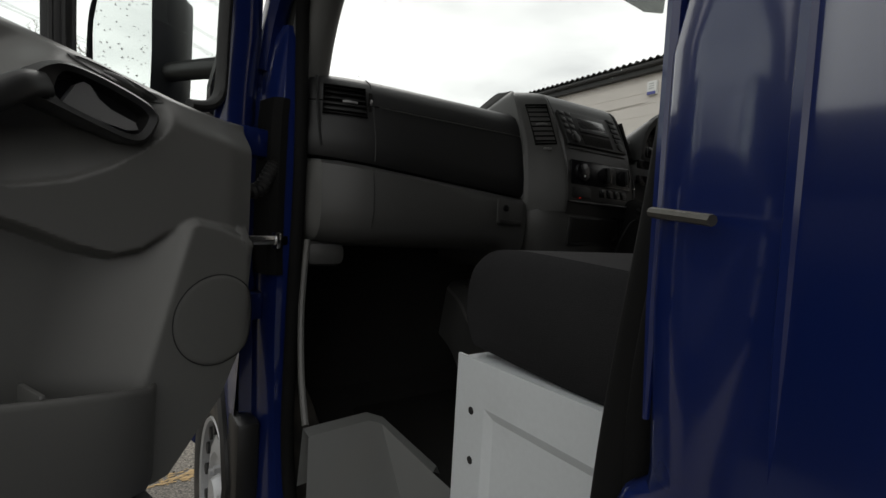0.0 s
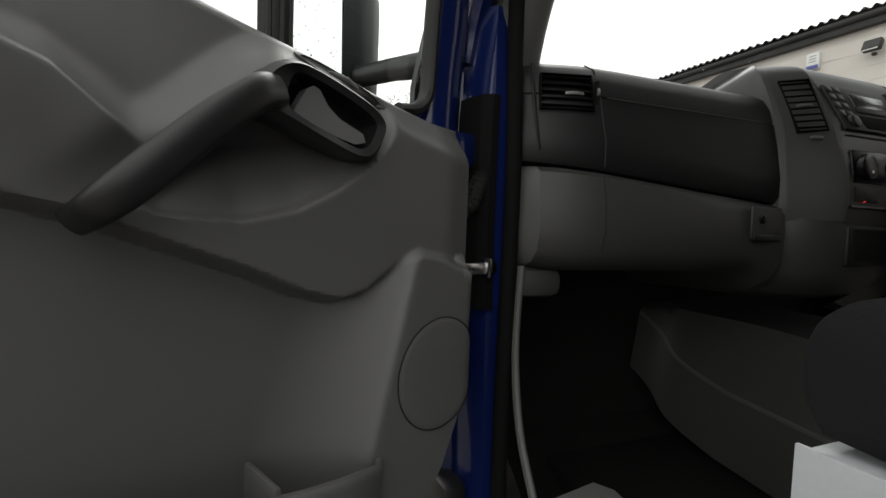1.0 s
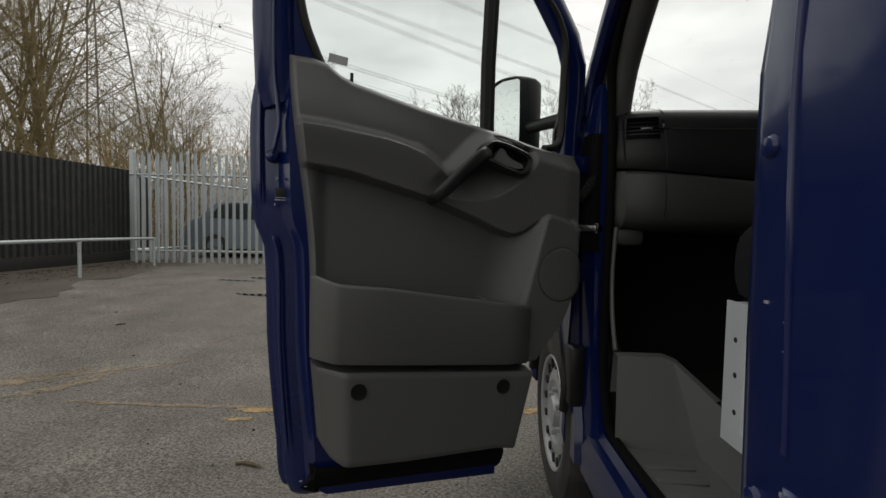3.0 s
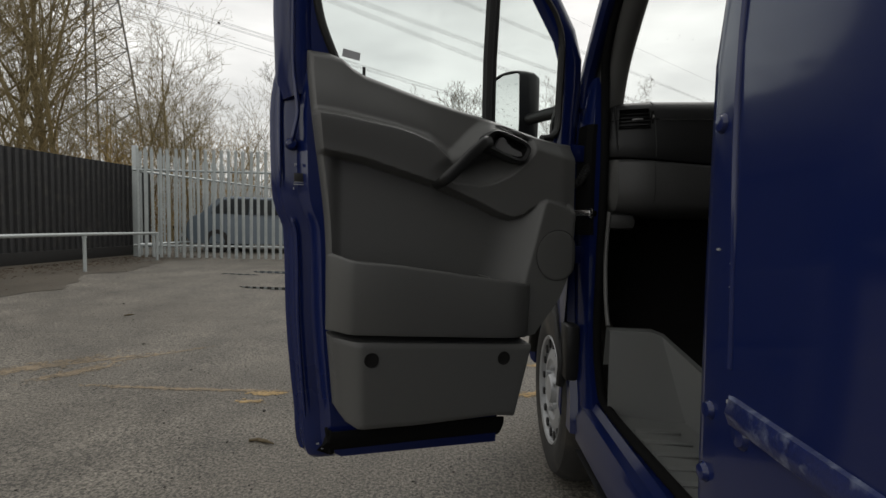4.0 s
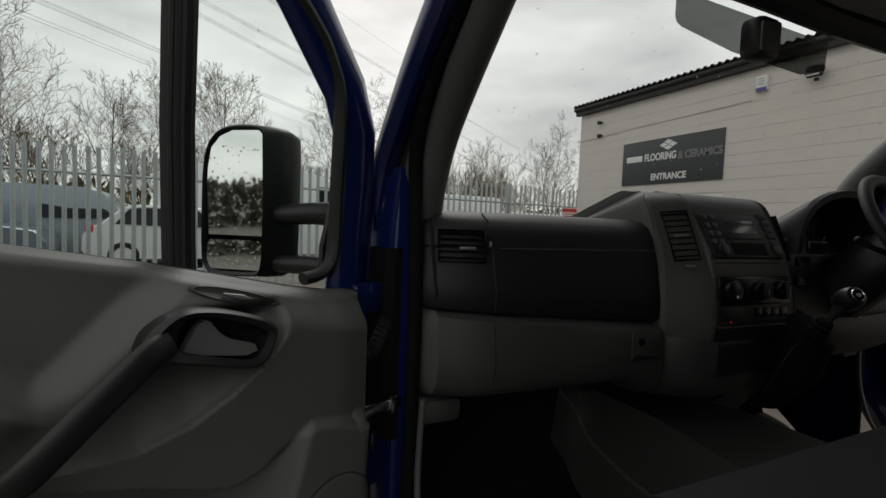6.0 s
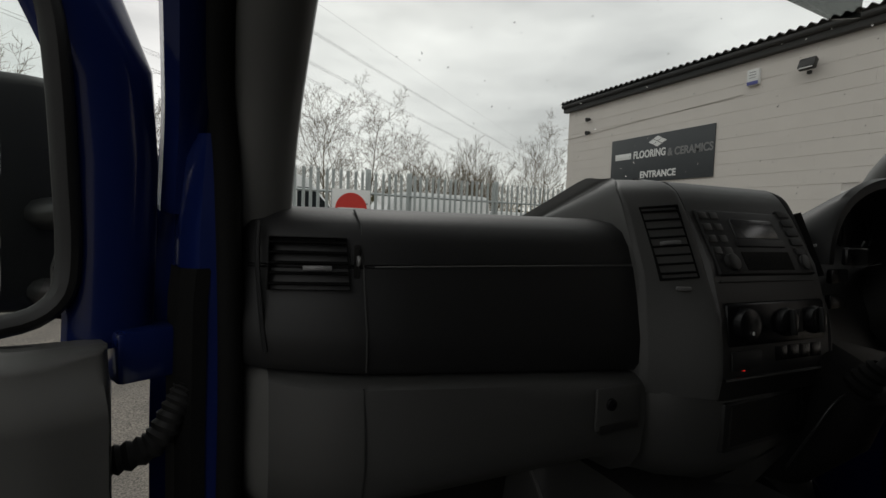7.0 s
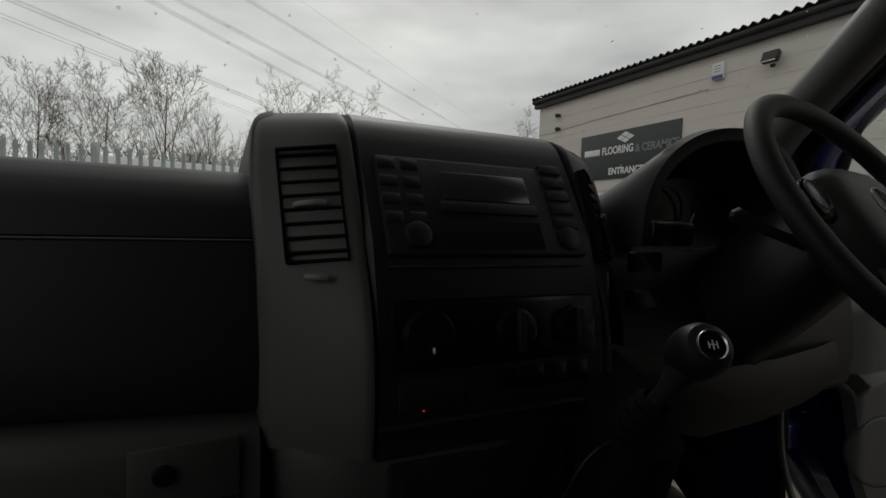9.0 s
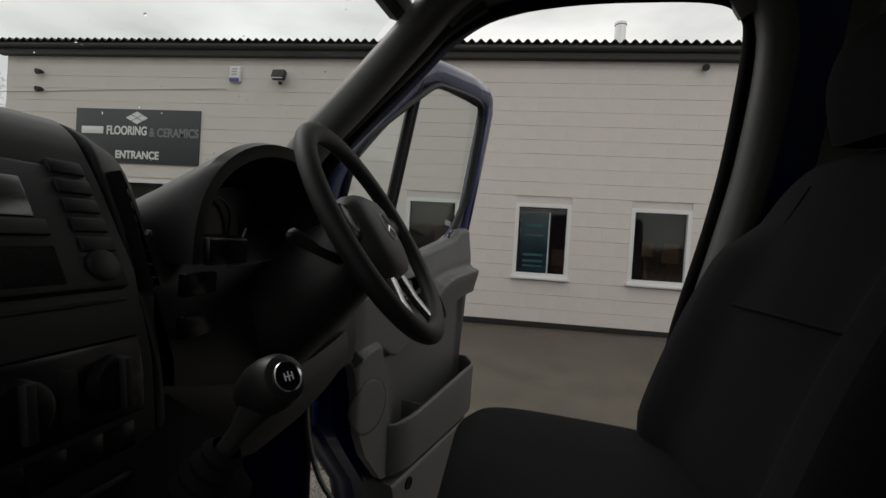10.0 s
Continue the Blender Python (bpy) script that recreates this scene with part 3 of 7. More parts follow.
    tube(bm, [P(0.285, card_relief(0.285, 1.344) + 0.004, 1.344), P(0.262, card_relief(0.262, 1.338) + 0.008, 1.338), P(0.245, card_relief(0.245, 1.333) + 0.004, 1.333)], [0.002, 0.0045, 0.002], 8)
    part("switch", bm, SILVER, sw)
    # lock in the rear edge
    turn = Matrix.Translation(P(0.901, -0.0265, 1.17)) @ Matrix.Rotation(math.atan2(U.y, U.x), 4, "Z")
    lock = make_box("lock_slot", (0, 0, 0), (0.028, 0.006, 0.024), RUBBER, root, 0.001, turn, label="dark latch slot in the door edge")
    chips = [((0.002, 0.007, 0.020), (-0.0135, 0.0, 0.0)), ((0.034, 0.007, 0.002), (-0.002, 0.0, -0.0185)), ((0.03, 0.007, 0.0015), (-0.001, 0.0, -0.0125)), ((0.002, 0.007, 0.005), (-0.018, 0.0, -0.016)), ((0.002, 0.006, 0.008), (0.012, 0.0, 0.035)), ((0.002, 0.006, 0.006), (0.008, 0.0, 0.036)), ((0.002, 0.006, 0.007), (0.015, 0.0, -0.03))]
    for size, at in chips:
        make_box("paint_chip", at, size, STEEL, lock, 0.0005, turn)
    for u, z in ((0.852, 0.418), (0.838, 0.402), (0.822, 0.398)):
        make_box("paint_chip", (0, 0, 0), (0.008, 0.003, 0.004), STEEL, root, 0.001, Matrix.Translation(P(u, -0.0035, z)) @ Matrix.Rotation(math.atan2(U.y, U.x), 4, "Z"))
    for u, v, z in ((0.922, -0.033, 1.262),):
        bm = bmesh.new()
        lathe(bm, [(0.0001, 0.012), (0.012, 0.010), (0.016, 0.002), (0.016, -0.01)], Matrix.Translation(P(u, v, z)) @ N.to_track_quat("Z", "Y").to_matrix().to_4x4(), 14)
        part("buffer", bm, BLUE, root)
    # check strap and cable sleeve at the hinge
    bm = bmesh.new()
    box(bm, (0, 0, 0), (0.10, 0.012, 0.02), Matrix.Translation(P(-0.03, 0.02, 1.095)) @ Matrix.Rotation(math.atan2(U.y, U.x), 4, "Z"), 0.002)
    box(bm, (0, 0, 0), (0.016, 0.022, 0.036), Matrix.Translation(P(-0.055, 0.02, 1.095)) @ Matrix.Rotation(math.atan2(U.y, U.x), 4, "Z"), 0.003)
    part("check_strap", bm, CHROME, root, "bare metal check strap")
    bm = bmesh.new()
    sl = curve_pts([P(0.02, -0.01, 1.19), P(-0.02, 0.0, 1.20), P(-0.045, 0.0, 1.235), P(-0.06, 0.0, 1.26)], 8)
    tube(bm, sl, [0.014 if i % 2 else 0.0175 for i in range(len(sl))], 10)
    part("cable_sleeve", bm, RUBBER, root, "black corrugated cable sleeve")
    for z in (0.95, 1.30):
        make_box("hinge", (0, 0, 0), (0.07, 0.045, 0.06), BLUE, root, 0.006, Matrix.Translation(P(-0.025, -0.035, z)) @ Matrix.Rotation(math.atan2(U.y, U.x), 4, "Z"))
    if mirror:
        # door mirror: housing with two mirrors, on two arms
        house = part_mirror(root, P, N, U)
    return root


def part_mirror(root, P, N, U):
    """The door mirror: a deep housing with two panes that face back along the door, on two arms."""
    eu, ev = 0.489, -0.872

    def M(a, z, d):
        # a: from the inner edge of the glass outward; d: out of the glass
        return P(0.069 + a * eu - d * ev, -0.2645 + a * ev + d * eu, z)

    edge = [(-0.006, 1.36), (-0.008, 1.48), (-0.008, 1.61), (-0.002, 1.636), (0.02, 1.643), (0.07, 1.643), (0.105, 1.632), (0.128, 1.605), (0.139, 1.56), (0.142, 1.48), (0.142, 1.38), (0.136, 1.34), (0.11, 1.322), (0.02, 1.322), (0.0, 1.33)]
    edge = [(p.x, p.y) for p in curve_pts([(a, z, 0) for a, z in edge + edge[:1]], 4)[:-1]]
    ca, cz = 0.066, 1.483
    rows = []
    for d, k, inner in ((-0.006, 0.93, 0.0), (0.004, 0.945, 0.0), (0.008, 0.975, 0.0), (0.004, 1.0, 0.0), (-0.02, 1.015, -0.016), (-0.05, 1.02, -0.030), (-0.085, 0.98, -0.034), (-0.11, 0.84, -0.028), (-0.122, 0.5, -0.012)):
        rows.append([M(ca + (a - ca) * k + inner * step(0.05, -0.008, a), cz + (z - cz) * k, d) for a, z in edge])
    bm = bmesh.new()
    vs = skin(bm, rows, closed=True)
    bm.faces.new(vs[-1])
    house = part("mirror_housing", bm, BLACK, root, "black plastic mirror housing")
    for lo, hi in ((1.409, 1.632), (1.335, 1.399)):
        upper = lo > 1.4
        poly = [(0.0, lo), (0.0, hi - 0.008), (0.008, hi), (0.07, hi), (0.10, hi - (0.012 if upper else 0.0)), (0.122, hi - (0.036 if upper else 0.0)), (0.131, hi - (0.08 if upper else 0.01)), (0.133, (lo + hi) / 2), (0.132, lo)]
        bm = bmesh.new()
        slab(bm, [M(a, z, (z - 1.52) * 0.036 if upper else 0.0) for a, z in poly], M(0, 0, -0.004) - M(0, 0, 0))
        part("mirror_pane", bm, MIRROR, house, "mirror glass beaded with rain", smooth=False)
    bm = bmesh.new()
    rnd = random.Random(8)
    for i in range(140):
        a, z = rnd.uniform(0.006, 0.126), 1.345 + 0.26 * rnd.random() ** 1.6
        r = rnd.uniform(0.0008, 0.0024)
        bmesh.ops.create_icosphere(bm, subdivisions=1, radius=r, matrix=Matrix.Translation(M(a, z, 0.0006 + max(0.0, z - 1.40) * 0.036 - 0.0043 * (z > 1.40))))
    tagged(part("rain_bead", bm, BEAD, house, "small rain beads on the mirror"), kind="stuff")
    for z0, z1, r in ((1.457, 1.462, 0.022), (1.350, 1.352, 0.019)):
        bm = bmesh.new()
        tube(bm, [P(0.045, -0.285, z0), P(0.03, -0.25, z0), P(0.005, -0.17, z1), P(-0.015, -0.10, z1), P(-0.005, -0.06, z1)], [r, r, r * 1.05, r * 1.2, r * 1.3], 10, 0.8)
        part("mirror_arm", bm, BLACK, root)
    bm = bmesh.new()
    slab(bm, [P(0.012, -0.075, z) for z in (1.335,)] + [P(0.055, -0.075, 1.345), P(0.055, -0.075, 1.40), P(0.03, -0.075, 1.50), P(0.012, -0.075, 1.52)], N * 0.012)
    part("mirror_base", bm, BLACK, root, "black mirror base on the door corner")
    return house


door("passenger_door", (-0.914, 0.074), 23.8, -1, "open dark blue van door with grey plastic inner trim and pocket", True)
door("driver_door", (0.990, 0.060), 20.0, 1, "open dark blue van door with grey trim beside the steering wheel", False)


# ---- van body ----
SHIFT = 0.075
van = thing("panel_van", "dark blue panel van parked with both cab doors open", "van")

for s in (-1, 1):
    # body side behind the doors, turned in to a stepped jamb
    prof = [(0.955, 0.40), (0.99, 0.48), (1.0, 0.75), (1.004, 1.0), (1.004, 1.25), (0.988, 1.6), (0.955, 1.9), (0.90, 2.2), (0.80, 2.36)]
    zs_ = (0.40, 0.44, 0.48, 0.6, 0.75, 0.9, 0.955, 0.975, 0.985, 1.0, 1.1, 1.25, 1.4, 1.5, 1.6, 1.75, 1.9, 2.05, 2.2, 2.36)
    rows = []
    for y, inset, jut in ((-0.95, 0.225, 0.0), (-0.80, 0.22, 1.0), (-0.79, 0.172, 1.0), (-0.786, 0.158, 1.0), (-0.788, 0.138, 1.0), (-0.797, 0.127, 1.0), (-0.82, 0.118, 0.9), (-0.84, 0.110, 0.6), (-0.86, 0.100, 0.4), (-0.885, 0.080, 0.2), (-0.91, 0.052, 0.0), (-0.935, 0.030, 0), (-0.955, 0.013, 0), (-0.968, 0.004, 0), (-0.985, 0.0, 0), (-1.02, 0.0, 0), (-2.0, -0.02, 0), (-4.0, -0.02, 0), (-4.25, 0.0, 0)):
        row = []
        for z in zs_:
            px = along([(h, w) for w, h in prof], z)
            back = along([(1.3, 0.0), (1.52, -0.06), (1.7, -0.088), (1.97, -0.11), (2.4, -0.11)], z) * step(-1.1, -0.87, y)
            row.append((s * (px - inset - 0.03 * (0.1 < inset < 0.2) * step(1.08, 0.88, z)), y + back + 0.03 * jut * step(0.99, 0.965, z), z))
        rows.append(row)
    bm = bmesh.new()
    skin(bm, rows)
    part("body_side", bm, BLUE, van, "dark blue painted body side").location.y = -0.045 * (s > 0)
    # upright fold pressed into the jamb
    for jx, jy in ((0.912, -0.874), (0.864, -0.788)):
        bm = bmesh.new()
        tube(bm, [(s * (jx - 0.02 * step(1.4, 1.8, z)), jy + along([(1.3, 0.0), (1.52, -0.06), (1.7, -0.088)], z), z) for z in (1.03, 1.1, 1.2, 1.3, 1.4, 1.52, 1.65)], [0.002, 0.005, 0.006, 0.006, 0.006, 0.005, 0.003], 8)
        part("pressed_fold", bm, BLUE, van).location.y = -0.045 * (s > 0)
    # protective strip
    bm = bmesh.new()
    rows = []
    for y in (-1.036, -1.046, -1.10, -2.0, -4.0):
        k = 0.3 if y > -1.04 else 1.0
        rows.append([(s * (1.001 - 0.022 * step(-1.02, -0.93, y) + 0.012 * step(-1.02, -2.0, y) + d * k), y, z) for d, z in ((-0.012, 0.838), (0.007, 0.842), (0.012, 0.855), (0.008, 0.870), (-0.012, 0.876))])
    skin(bm, rows, caps=True)
    part("side_strip", bm, SCUFF, van, "scuffed blue side moulding")
    for y, z, rr_ in ((-0.997, 1.175, 0.0125), (-0.996, 0.838, 0.012), (-1.06, 0.835, 0.016), (-0.989, 0.758, 0.012)):
        bm = bmesh.new()
        lathe(bm, [(0.0001, 0.009), (rr_ * 0.7, 0.008), (rr_, 0.002), (rr_ * 1.05, -0.02)], Matrix.Translation((s * (along([(0.75, 0.998), (0.84, 0.999), (1.0, 1.002), (1.3, 1.0)], z) + 0.0), y, z)) @ Matrix.Rotation(radians(90 * s), 4, "Y"), 16)
        part("body_plug", bm, BLUE, van)
    # upright fold and chips near the opening
    bm = bmesh.new()
    tube(bm, curve_pts([(s * (along([(0.9, 1.0), (1.25, 1.003), (1.6, 0.987), (2.2, 0.90)], z) + 0.001), -1.026 - 0.01 * step(1.2, 0.9, z), z) for z in (0.90, 1.0, 1.2, 1.4, 1.6, 1.9, 2.15)], 3), 0.0055, 8, 0.8)
    part("pressed_fold", bm, BLUE, van).location.y = -0.045 * (s > 0)
    for y, z, w in ((-1.03, 1.016, 0.004), (-1.003, 1.03, 0.006), (-1.03, 0.99, 0.003), (-1.13, 1.10, 0.004), (-1.036, 0.862, 0.009)):
        make_box("paint_chip", (s * along([(0.8, 1.001), (1.0, 1.0045), (1.2, 1.0045)], z), y, z), (0.003, w, w * 0.5), STEEL, van, 0.0008)
    # sill
    bm = bmesh.new()
    rows = []
    for y in (0.03, -0.1, -0.4, -0.85):
        rows.append([(s * x, y, z) for x, z in ((0.80, 0.455), (0.835, 0.46), (0.85, 0.44), (0.875, 0.435), (0.89, 0.40), (0.89, 0.32), (0.86, 0.29), (0.6, 0.29))])
    skin(bm, rows)
    part("sill", bm, BLUE, van)
    # front pillar, lower: painted post from the sill to the window line
    bm = bmesh.new()
    rows = []
    for z, y0, x in ((0.33, -0.02, 0.87), (0.45, 0.0, 0.868), (0.55, 0.05, 0.866), (0.70, 0.085, 0.868), (0.9, 0.09, 0.872), (1.2, 0.095, 0.872), (1.45, 0.10, 0.868), (1.56, 0.115, 0.862)):
        rows.append([(s * (x - 0.055), y0 - 0.01, z), (s * (x - 0.02), y0 - 0.012, z), (s * x, y0 + 0.01, z), (s * (x + 0.01), y0 + 0.06, z), (s * (x + 0.035), y0 + 0.07, z), (s * (x + 0.035), y0 + 0.16, z), (s * (x - 0.06), y0 + 0.16, z)])
    skin(bm, rows, closed=True, caps=True)
    part("front_pillar", bm, BLUE, van)
    # shade of the deep hinge gap, added as a thin black strip
    bm = bmesh.new()
    skin(bm, [[(s * (x - 0.030), y0 - 0.014, z), (s * (x - 0.015), y0 - 0.017, z), (s * (x + 0.002), y0 - 0.006, z), (s * (x + 0.012), y0 + 0.03, z), (s * (x + 0.016), y0 + 0.056, z)] for z, y0, x in ((1.02, 0.092, 0.870), (1.06, 0.092, 0.872), (1.2, 0.095, 0.872), (1.36, 0.098, 0.870), (1.40, 0.102, 0.866))])
    part("hinge_seal", bm, SEAL, van, "black strip put on the hinge pillar as recess shade")
    # windscreen pillar, painted outside and trimmed inside
    post = curve_pts([(s * 0.868, 0.17, 1.47), (s * 0.862, 0.145, 1.56), (s * 0.858, 0.10, 1.625), (s * 0.853, 0.0, 1.73), (s * 0.846, -0.08, 1.808), (s * 0.835, -0.165, 1.895), (s * 0.82, -0.235, 1.962), (s * 0.805, -0.33, 2.018), (s * 0.80, -0.45, 2.05)], 5)
    bm = bmesh.new()
    tube(bm, post, 0.028, 10, 1.3, side=(s, 0.6, 0))
    part("windscreen_pillar", bm, BLUE, van)
    inner = curve_pts([(s * 0.778, 0.165, 1.46), (s * 0.776, 0.135, 1.56), (s * 0.772, 0.085, 1.655), (s * 0.768, -0.045, 1.80), (s * 0.758, -0.155, 1.92), (s * 0.735, -0.25, 2.015), (s * 0.70, -0.36, 2.09)], 4)
    if s < 0:
        inner = [p + Vector((-0.010, -0.022, 0)) for p in inner]
    bm = bmesh.new()
    tube(bm, inner, 0.050, 14, 0.9, side=(s, 0.6, 0))
    part("pillar_trim", bm, TRIM, van, "grey pillar trim")
    bm = bmesh.new()
    tube(bm, curve_pts([(s * 0.822, 0.15, 1.50), (s * 0.815, 0.10, 1.62), (s * 0.81, 0.0, 1.728), (s * 0.805, -0.08, 1.808), (s * 0.796, -0.165, 1.892), (s * 0.785, -0.24, 1.962), (s * 0.77, -0.33, 2.015)], 4), 0.026, 10, 1.0, side=(s, 0.6, 0))
    part("pillar_cover", bm, TRIM_DARK, van, "charcoal pillar cover")
    # roof rail trim over the opening
    bm = bmesh.new()
    tube(bm, curve_pts([(s * 0.775, -0.235, 1.985), (s * 0.77, -0.29, 2.025), (s * 0.765, -0.36, 2.058), (s * 0.76, -0.45, 2.078), (s * 0.755, -0.62, 2.088), (s * 0.755, -0.84, 2.08), (s * 0.768, -0.925, 2.0)], 5), 0.040, 10, 1.1, side=(s, 0.6, 0))
    part("roof_rail_trim", bm, TRIM, van, "grey roof rail trim")
    # rubber seal round the door opening
    sealp = curve_pts([(s * 0.80, -0.70, 0.47), (s * 0.815, -0.3, 0.468), (s * 0.82, -0.06, 0.475), (s * 0.822, 0.0, 0.52), (s * 0.822, 0.055, 0.66), (s * 0.82, 0.066, 0.9), (s * 0.815, 0.07, 1.25), (s * 0.82, 0.075, 1.50), (s * 0.828, 0.055, 1.605), (s * 0.828, -0.012, 1.708), (s * 0.822, -0.09, 1.793), (s * 0.812, -0.165, 1.875), (s * 0.80, -0.24, 1.94), (s * 0.79, -0.335, 1.99), (s * 0.785, -0.46, 2.018), (s * 0.78, -0.62, 2.03), (s * 0.78, -0.80, 2.028), (s * 0.785, -0.865, 2.0), (s * 0.79, -0.885, 1.93), (s * 0.80, -0.868, 1.70), (s * 0.81, -0.84, 1.52), (s * 0.814, -0.787, 1.29), (s * 0.814, -0.768, 1.15), (s * 0.812, -0.745, 0.97), (s * 0.808, -0.725, 0.7), (s * 0.80, -0.70, 0.47)], 5)
    sealp = [p - Vector((0, 0.035 * (s > 0) * step(-0.6, -0.72, p.y), 0)) for p in sealp]
    bm = bmesh.new()
    tube(bm, sealp, [0.014 + (0.009 if s < 0 else 0.002) * step(-0.62, -0.70, p.y) * step(2.0, 1.8, p.z) for p in sealp], 12, 1.0, caps=False)
    seal_ = part("door_seal", bm, SEAL, van, "black rubber door seal")
    bm = bmesh.new()
    lip = [p + Vector((s * (0.024 - 0.02 * step(1.08, 0.88, p.z)), -0.018, 0)) for p in sealp if p.y < -0.66 and p.z < 1.95]
    tube(bm, lip, 0.012 if s < 0 else 0.006, 10, 1.0)
    part("seal_lip", bm, SEAL, seal_)
    if s < 0:
        # inner ribs of the broad seal
        for dx, dy in ((0.020, 0.012), (0.032, -0.006), (0.044, -0.024)):
            bm = bmesh.new()
            tube(bm, [p + Vector((dx, dy, 0)) for p in sealp if p.y < -0.66 and p.z < 1.95], 0.011, 8)
            part("seal_rib", bm, SEAL, seal_)
    bm = bmesh.new()
    tube(bm, curve_pts([(s * 0.795, 0.062, 1.10), (s * 0.803, 0.056, 0.95), (s * 0.810, 0.018, 0.82), (s * 0.82, -0.05, 0.732)], 5), 0.007, 8)
    part("kick_trim", bm, TRIM, van, "grey inner edge trim")
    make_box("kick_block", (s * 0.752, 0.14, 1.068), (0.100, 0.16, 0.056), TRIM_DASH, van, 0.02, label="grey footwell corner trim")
    # rear pillar trim inside
    bm = bmesh.new()
    tube(bm, curve_pts([(s * 0.78, -0.78, 0.5), (s * 0.785, -0.80, 0.9), (s * 0.785, -0.83, 1.2), (s * 0.775, -0.90, 1.52), (s * 0.765, -0.93, 1.7), (s * 0.752, -0.945, 1.93), (s * 0.74, -0.90, 2.06)], 6), 0.042, 12, 0.9)
    trim_ = part("rear_pillar_trim", bm, TRIM, van, "grey rear pillar trim")
    trim_.location.y = -0.012 if s > 0 else -0.075
    bm = bmesh.new()
    skin(bm, [[(s * 0.845, -1.05, z), (s * 0.855, -1.06, z), (s * 0.86, -1.22, z)] for z in (0.9, 1.4, 1.9, 2.15)])
    part("side_lining", bm, HEADLINER, van, "pale grey side lining")
    # striker
    bm = bmesh.new()
    tube(bm, [(s * 0.906, -0.838, 1.152), (s * 0.888, -0.796, 1.157), (s * 0.874, -0.791, 1.157), (s * 0.886, -0.828, 1.152)], 0.003, 8)
    part("striker", bm, mat("worn_steel_%s" % ("near" if s < 0 else "far"), (0.10, 0.095, 0.085), 0.5, 0.6, 200, 0.2, 0.1, 0.0004), van, "bare metal door striker").location.y = -0.045 * (s > 0)
    # front wing with the wheel arch
    bm = bmesh.new()
    rows = []
    arch = [(0.175, 0.33), (0.165, 0.46)] + [(0.47 - 0.40 * math.cos(a) * 0.86 - 0.0, 0.40 + 0.40 * math.sin(a)) for a in (0.35 + 0.25 * i for i in range(10))] + [(0.86, 0.40), (0.87, 0.33)]
    for y, z in arch:
        rows.append([(s * 0.80, y, z), (s * 0.895, y, z), (s * 0.915, y + (0.47 - y) * -0.04, z + 0.02), (s * 0.92, y * 1.02, max(z + 0.05, 0.5 if 0.2 < y < 0.8 else z + 0.05)), (s * 0.90, y, max(1.02, z + 0.2)), (s * 0.87, y, 1.25 - 0.10 * y), (s * 0.80, y, 1.33 - 0.16 * y)])
    skin(bm, rows)
    part("front_wing", bm, BLUE, van)
    bm = bmesh.new()
    tube(bm, [(s * 0.91, y, z) for y, z in arch[1:-1]], 0.024, 8, 0.6)
    part("wheel_arch_moulding", bm, BLACK, van, "black plastic arch moulding")
    make_box("wing_corner", (0, 0, 0), (0.05, 0.10, 0.20), BLACK, van, 0.012, Matrix.Translation((s * 0.895, 0.135, 0.60)), label="black plastic wing corner")
# the driver's half stands a little further out than the passenger's
for ob in [o for o in van.children if o.data and o.data.vertices and min(v.co.x for v in o.data.vertices) > 0.3]:
    ob.location.x = SHIFT
# roof, floor, front and bonnet
bm = bmesh.new()
rows = []
for y, z0 in ((-0.20, 2.14), (-0.35, 2.22), (-0.6, 2.32), (-1.0, 2.40), (-4.25, 2.42)):
    rows.append([(x, y, z0 + dz) for x, dz in ((-0.80, -0.04), (-0.74, -0.005), (-0.5, 0.02), (0, 0.03), (0.5, 0.02), (0.74, -0.005), (0.80, -0.04))])
skin(bm, rows)
part("roof", bm, BLUE, van)
bm = bmesh.new()
rows = []
for y, z0, wk in ((-0.05, 2.02, 0.8), (-0.12, 2.06, 0.84), (-0.3, 2.12, 0.94), (-0.6, 2.17, 1.0), (-1.25, 2.18, 1.0)):
    rows.append([(x * wk, y, z0 + dz * wk) for x, dz in ((-0.80, -0.09), (-0.70, -0.03), (-0.5, 0.0), (0, 0.01), (0.5, 0.0), (0.70, -0.03), (0.80, -0.09))])
skin(bm, rows)
part("headliner", bm, HEADLINER, van, "grey cloth roof lining")
bm = bmesh.new()
box(bm, (0, -0.42, 0.575), (1.12, 1.6, 0.05), None, 0.01)
part("cab_floor", bm, CARPET, van, "black moulded floor mat")
bm = bmesh.new()
skin(bm, [[(x, y, z) for x in (-0.86, -0.3, 0.3, 0.86)] for y, z in ((0.20, 0.55), (0.38, 0.64), (0.46, 0.95), (0.48, 1.3), (0.5, 1.42))])
part("bulkhead_front", bm, CARPET, van)
bm = bmesh.new()
skin(bm, [[(x, -1.22, z) for x in (-0.88, 0, 0.88)] for z in (0.5, 1.3, 2.2)])
part("bulkhead_rear", bm, mat("pale_grey_partition", (0.72, 0.72, 0.7), 0.7, 0, 300, 0.06, 0.2, 0.0006), van, "plain grey partition behind the seats")
bm = bmesh.new()
skin(bm, [[(x, y, z) for x, z in ((-0.98, 0.4), (-1.0, 1.2), (-0.8, 2.36), (0, 2.44), (0.8, 2.36), (1.0, 1.2), (0.98, 0.4))] for y in (-4.24, -4.26)], closed=True, caps=True)
part("rear_doors", bm, BLUE, van)
bm = bmesh.new()
rows = []
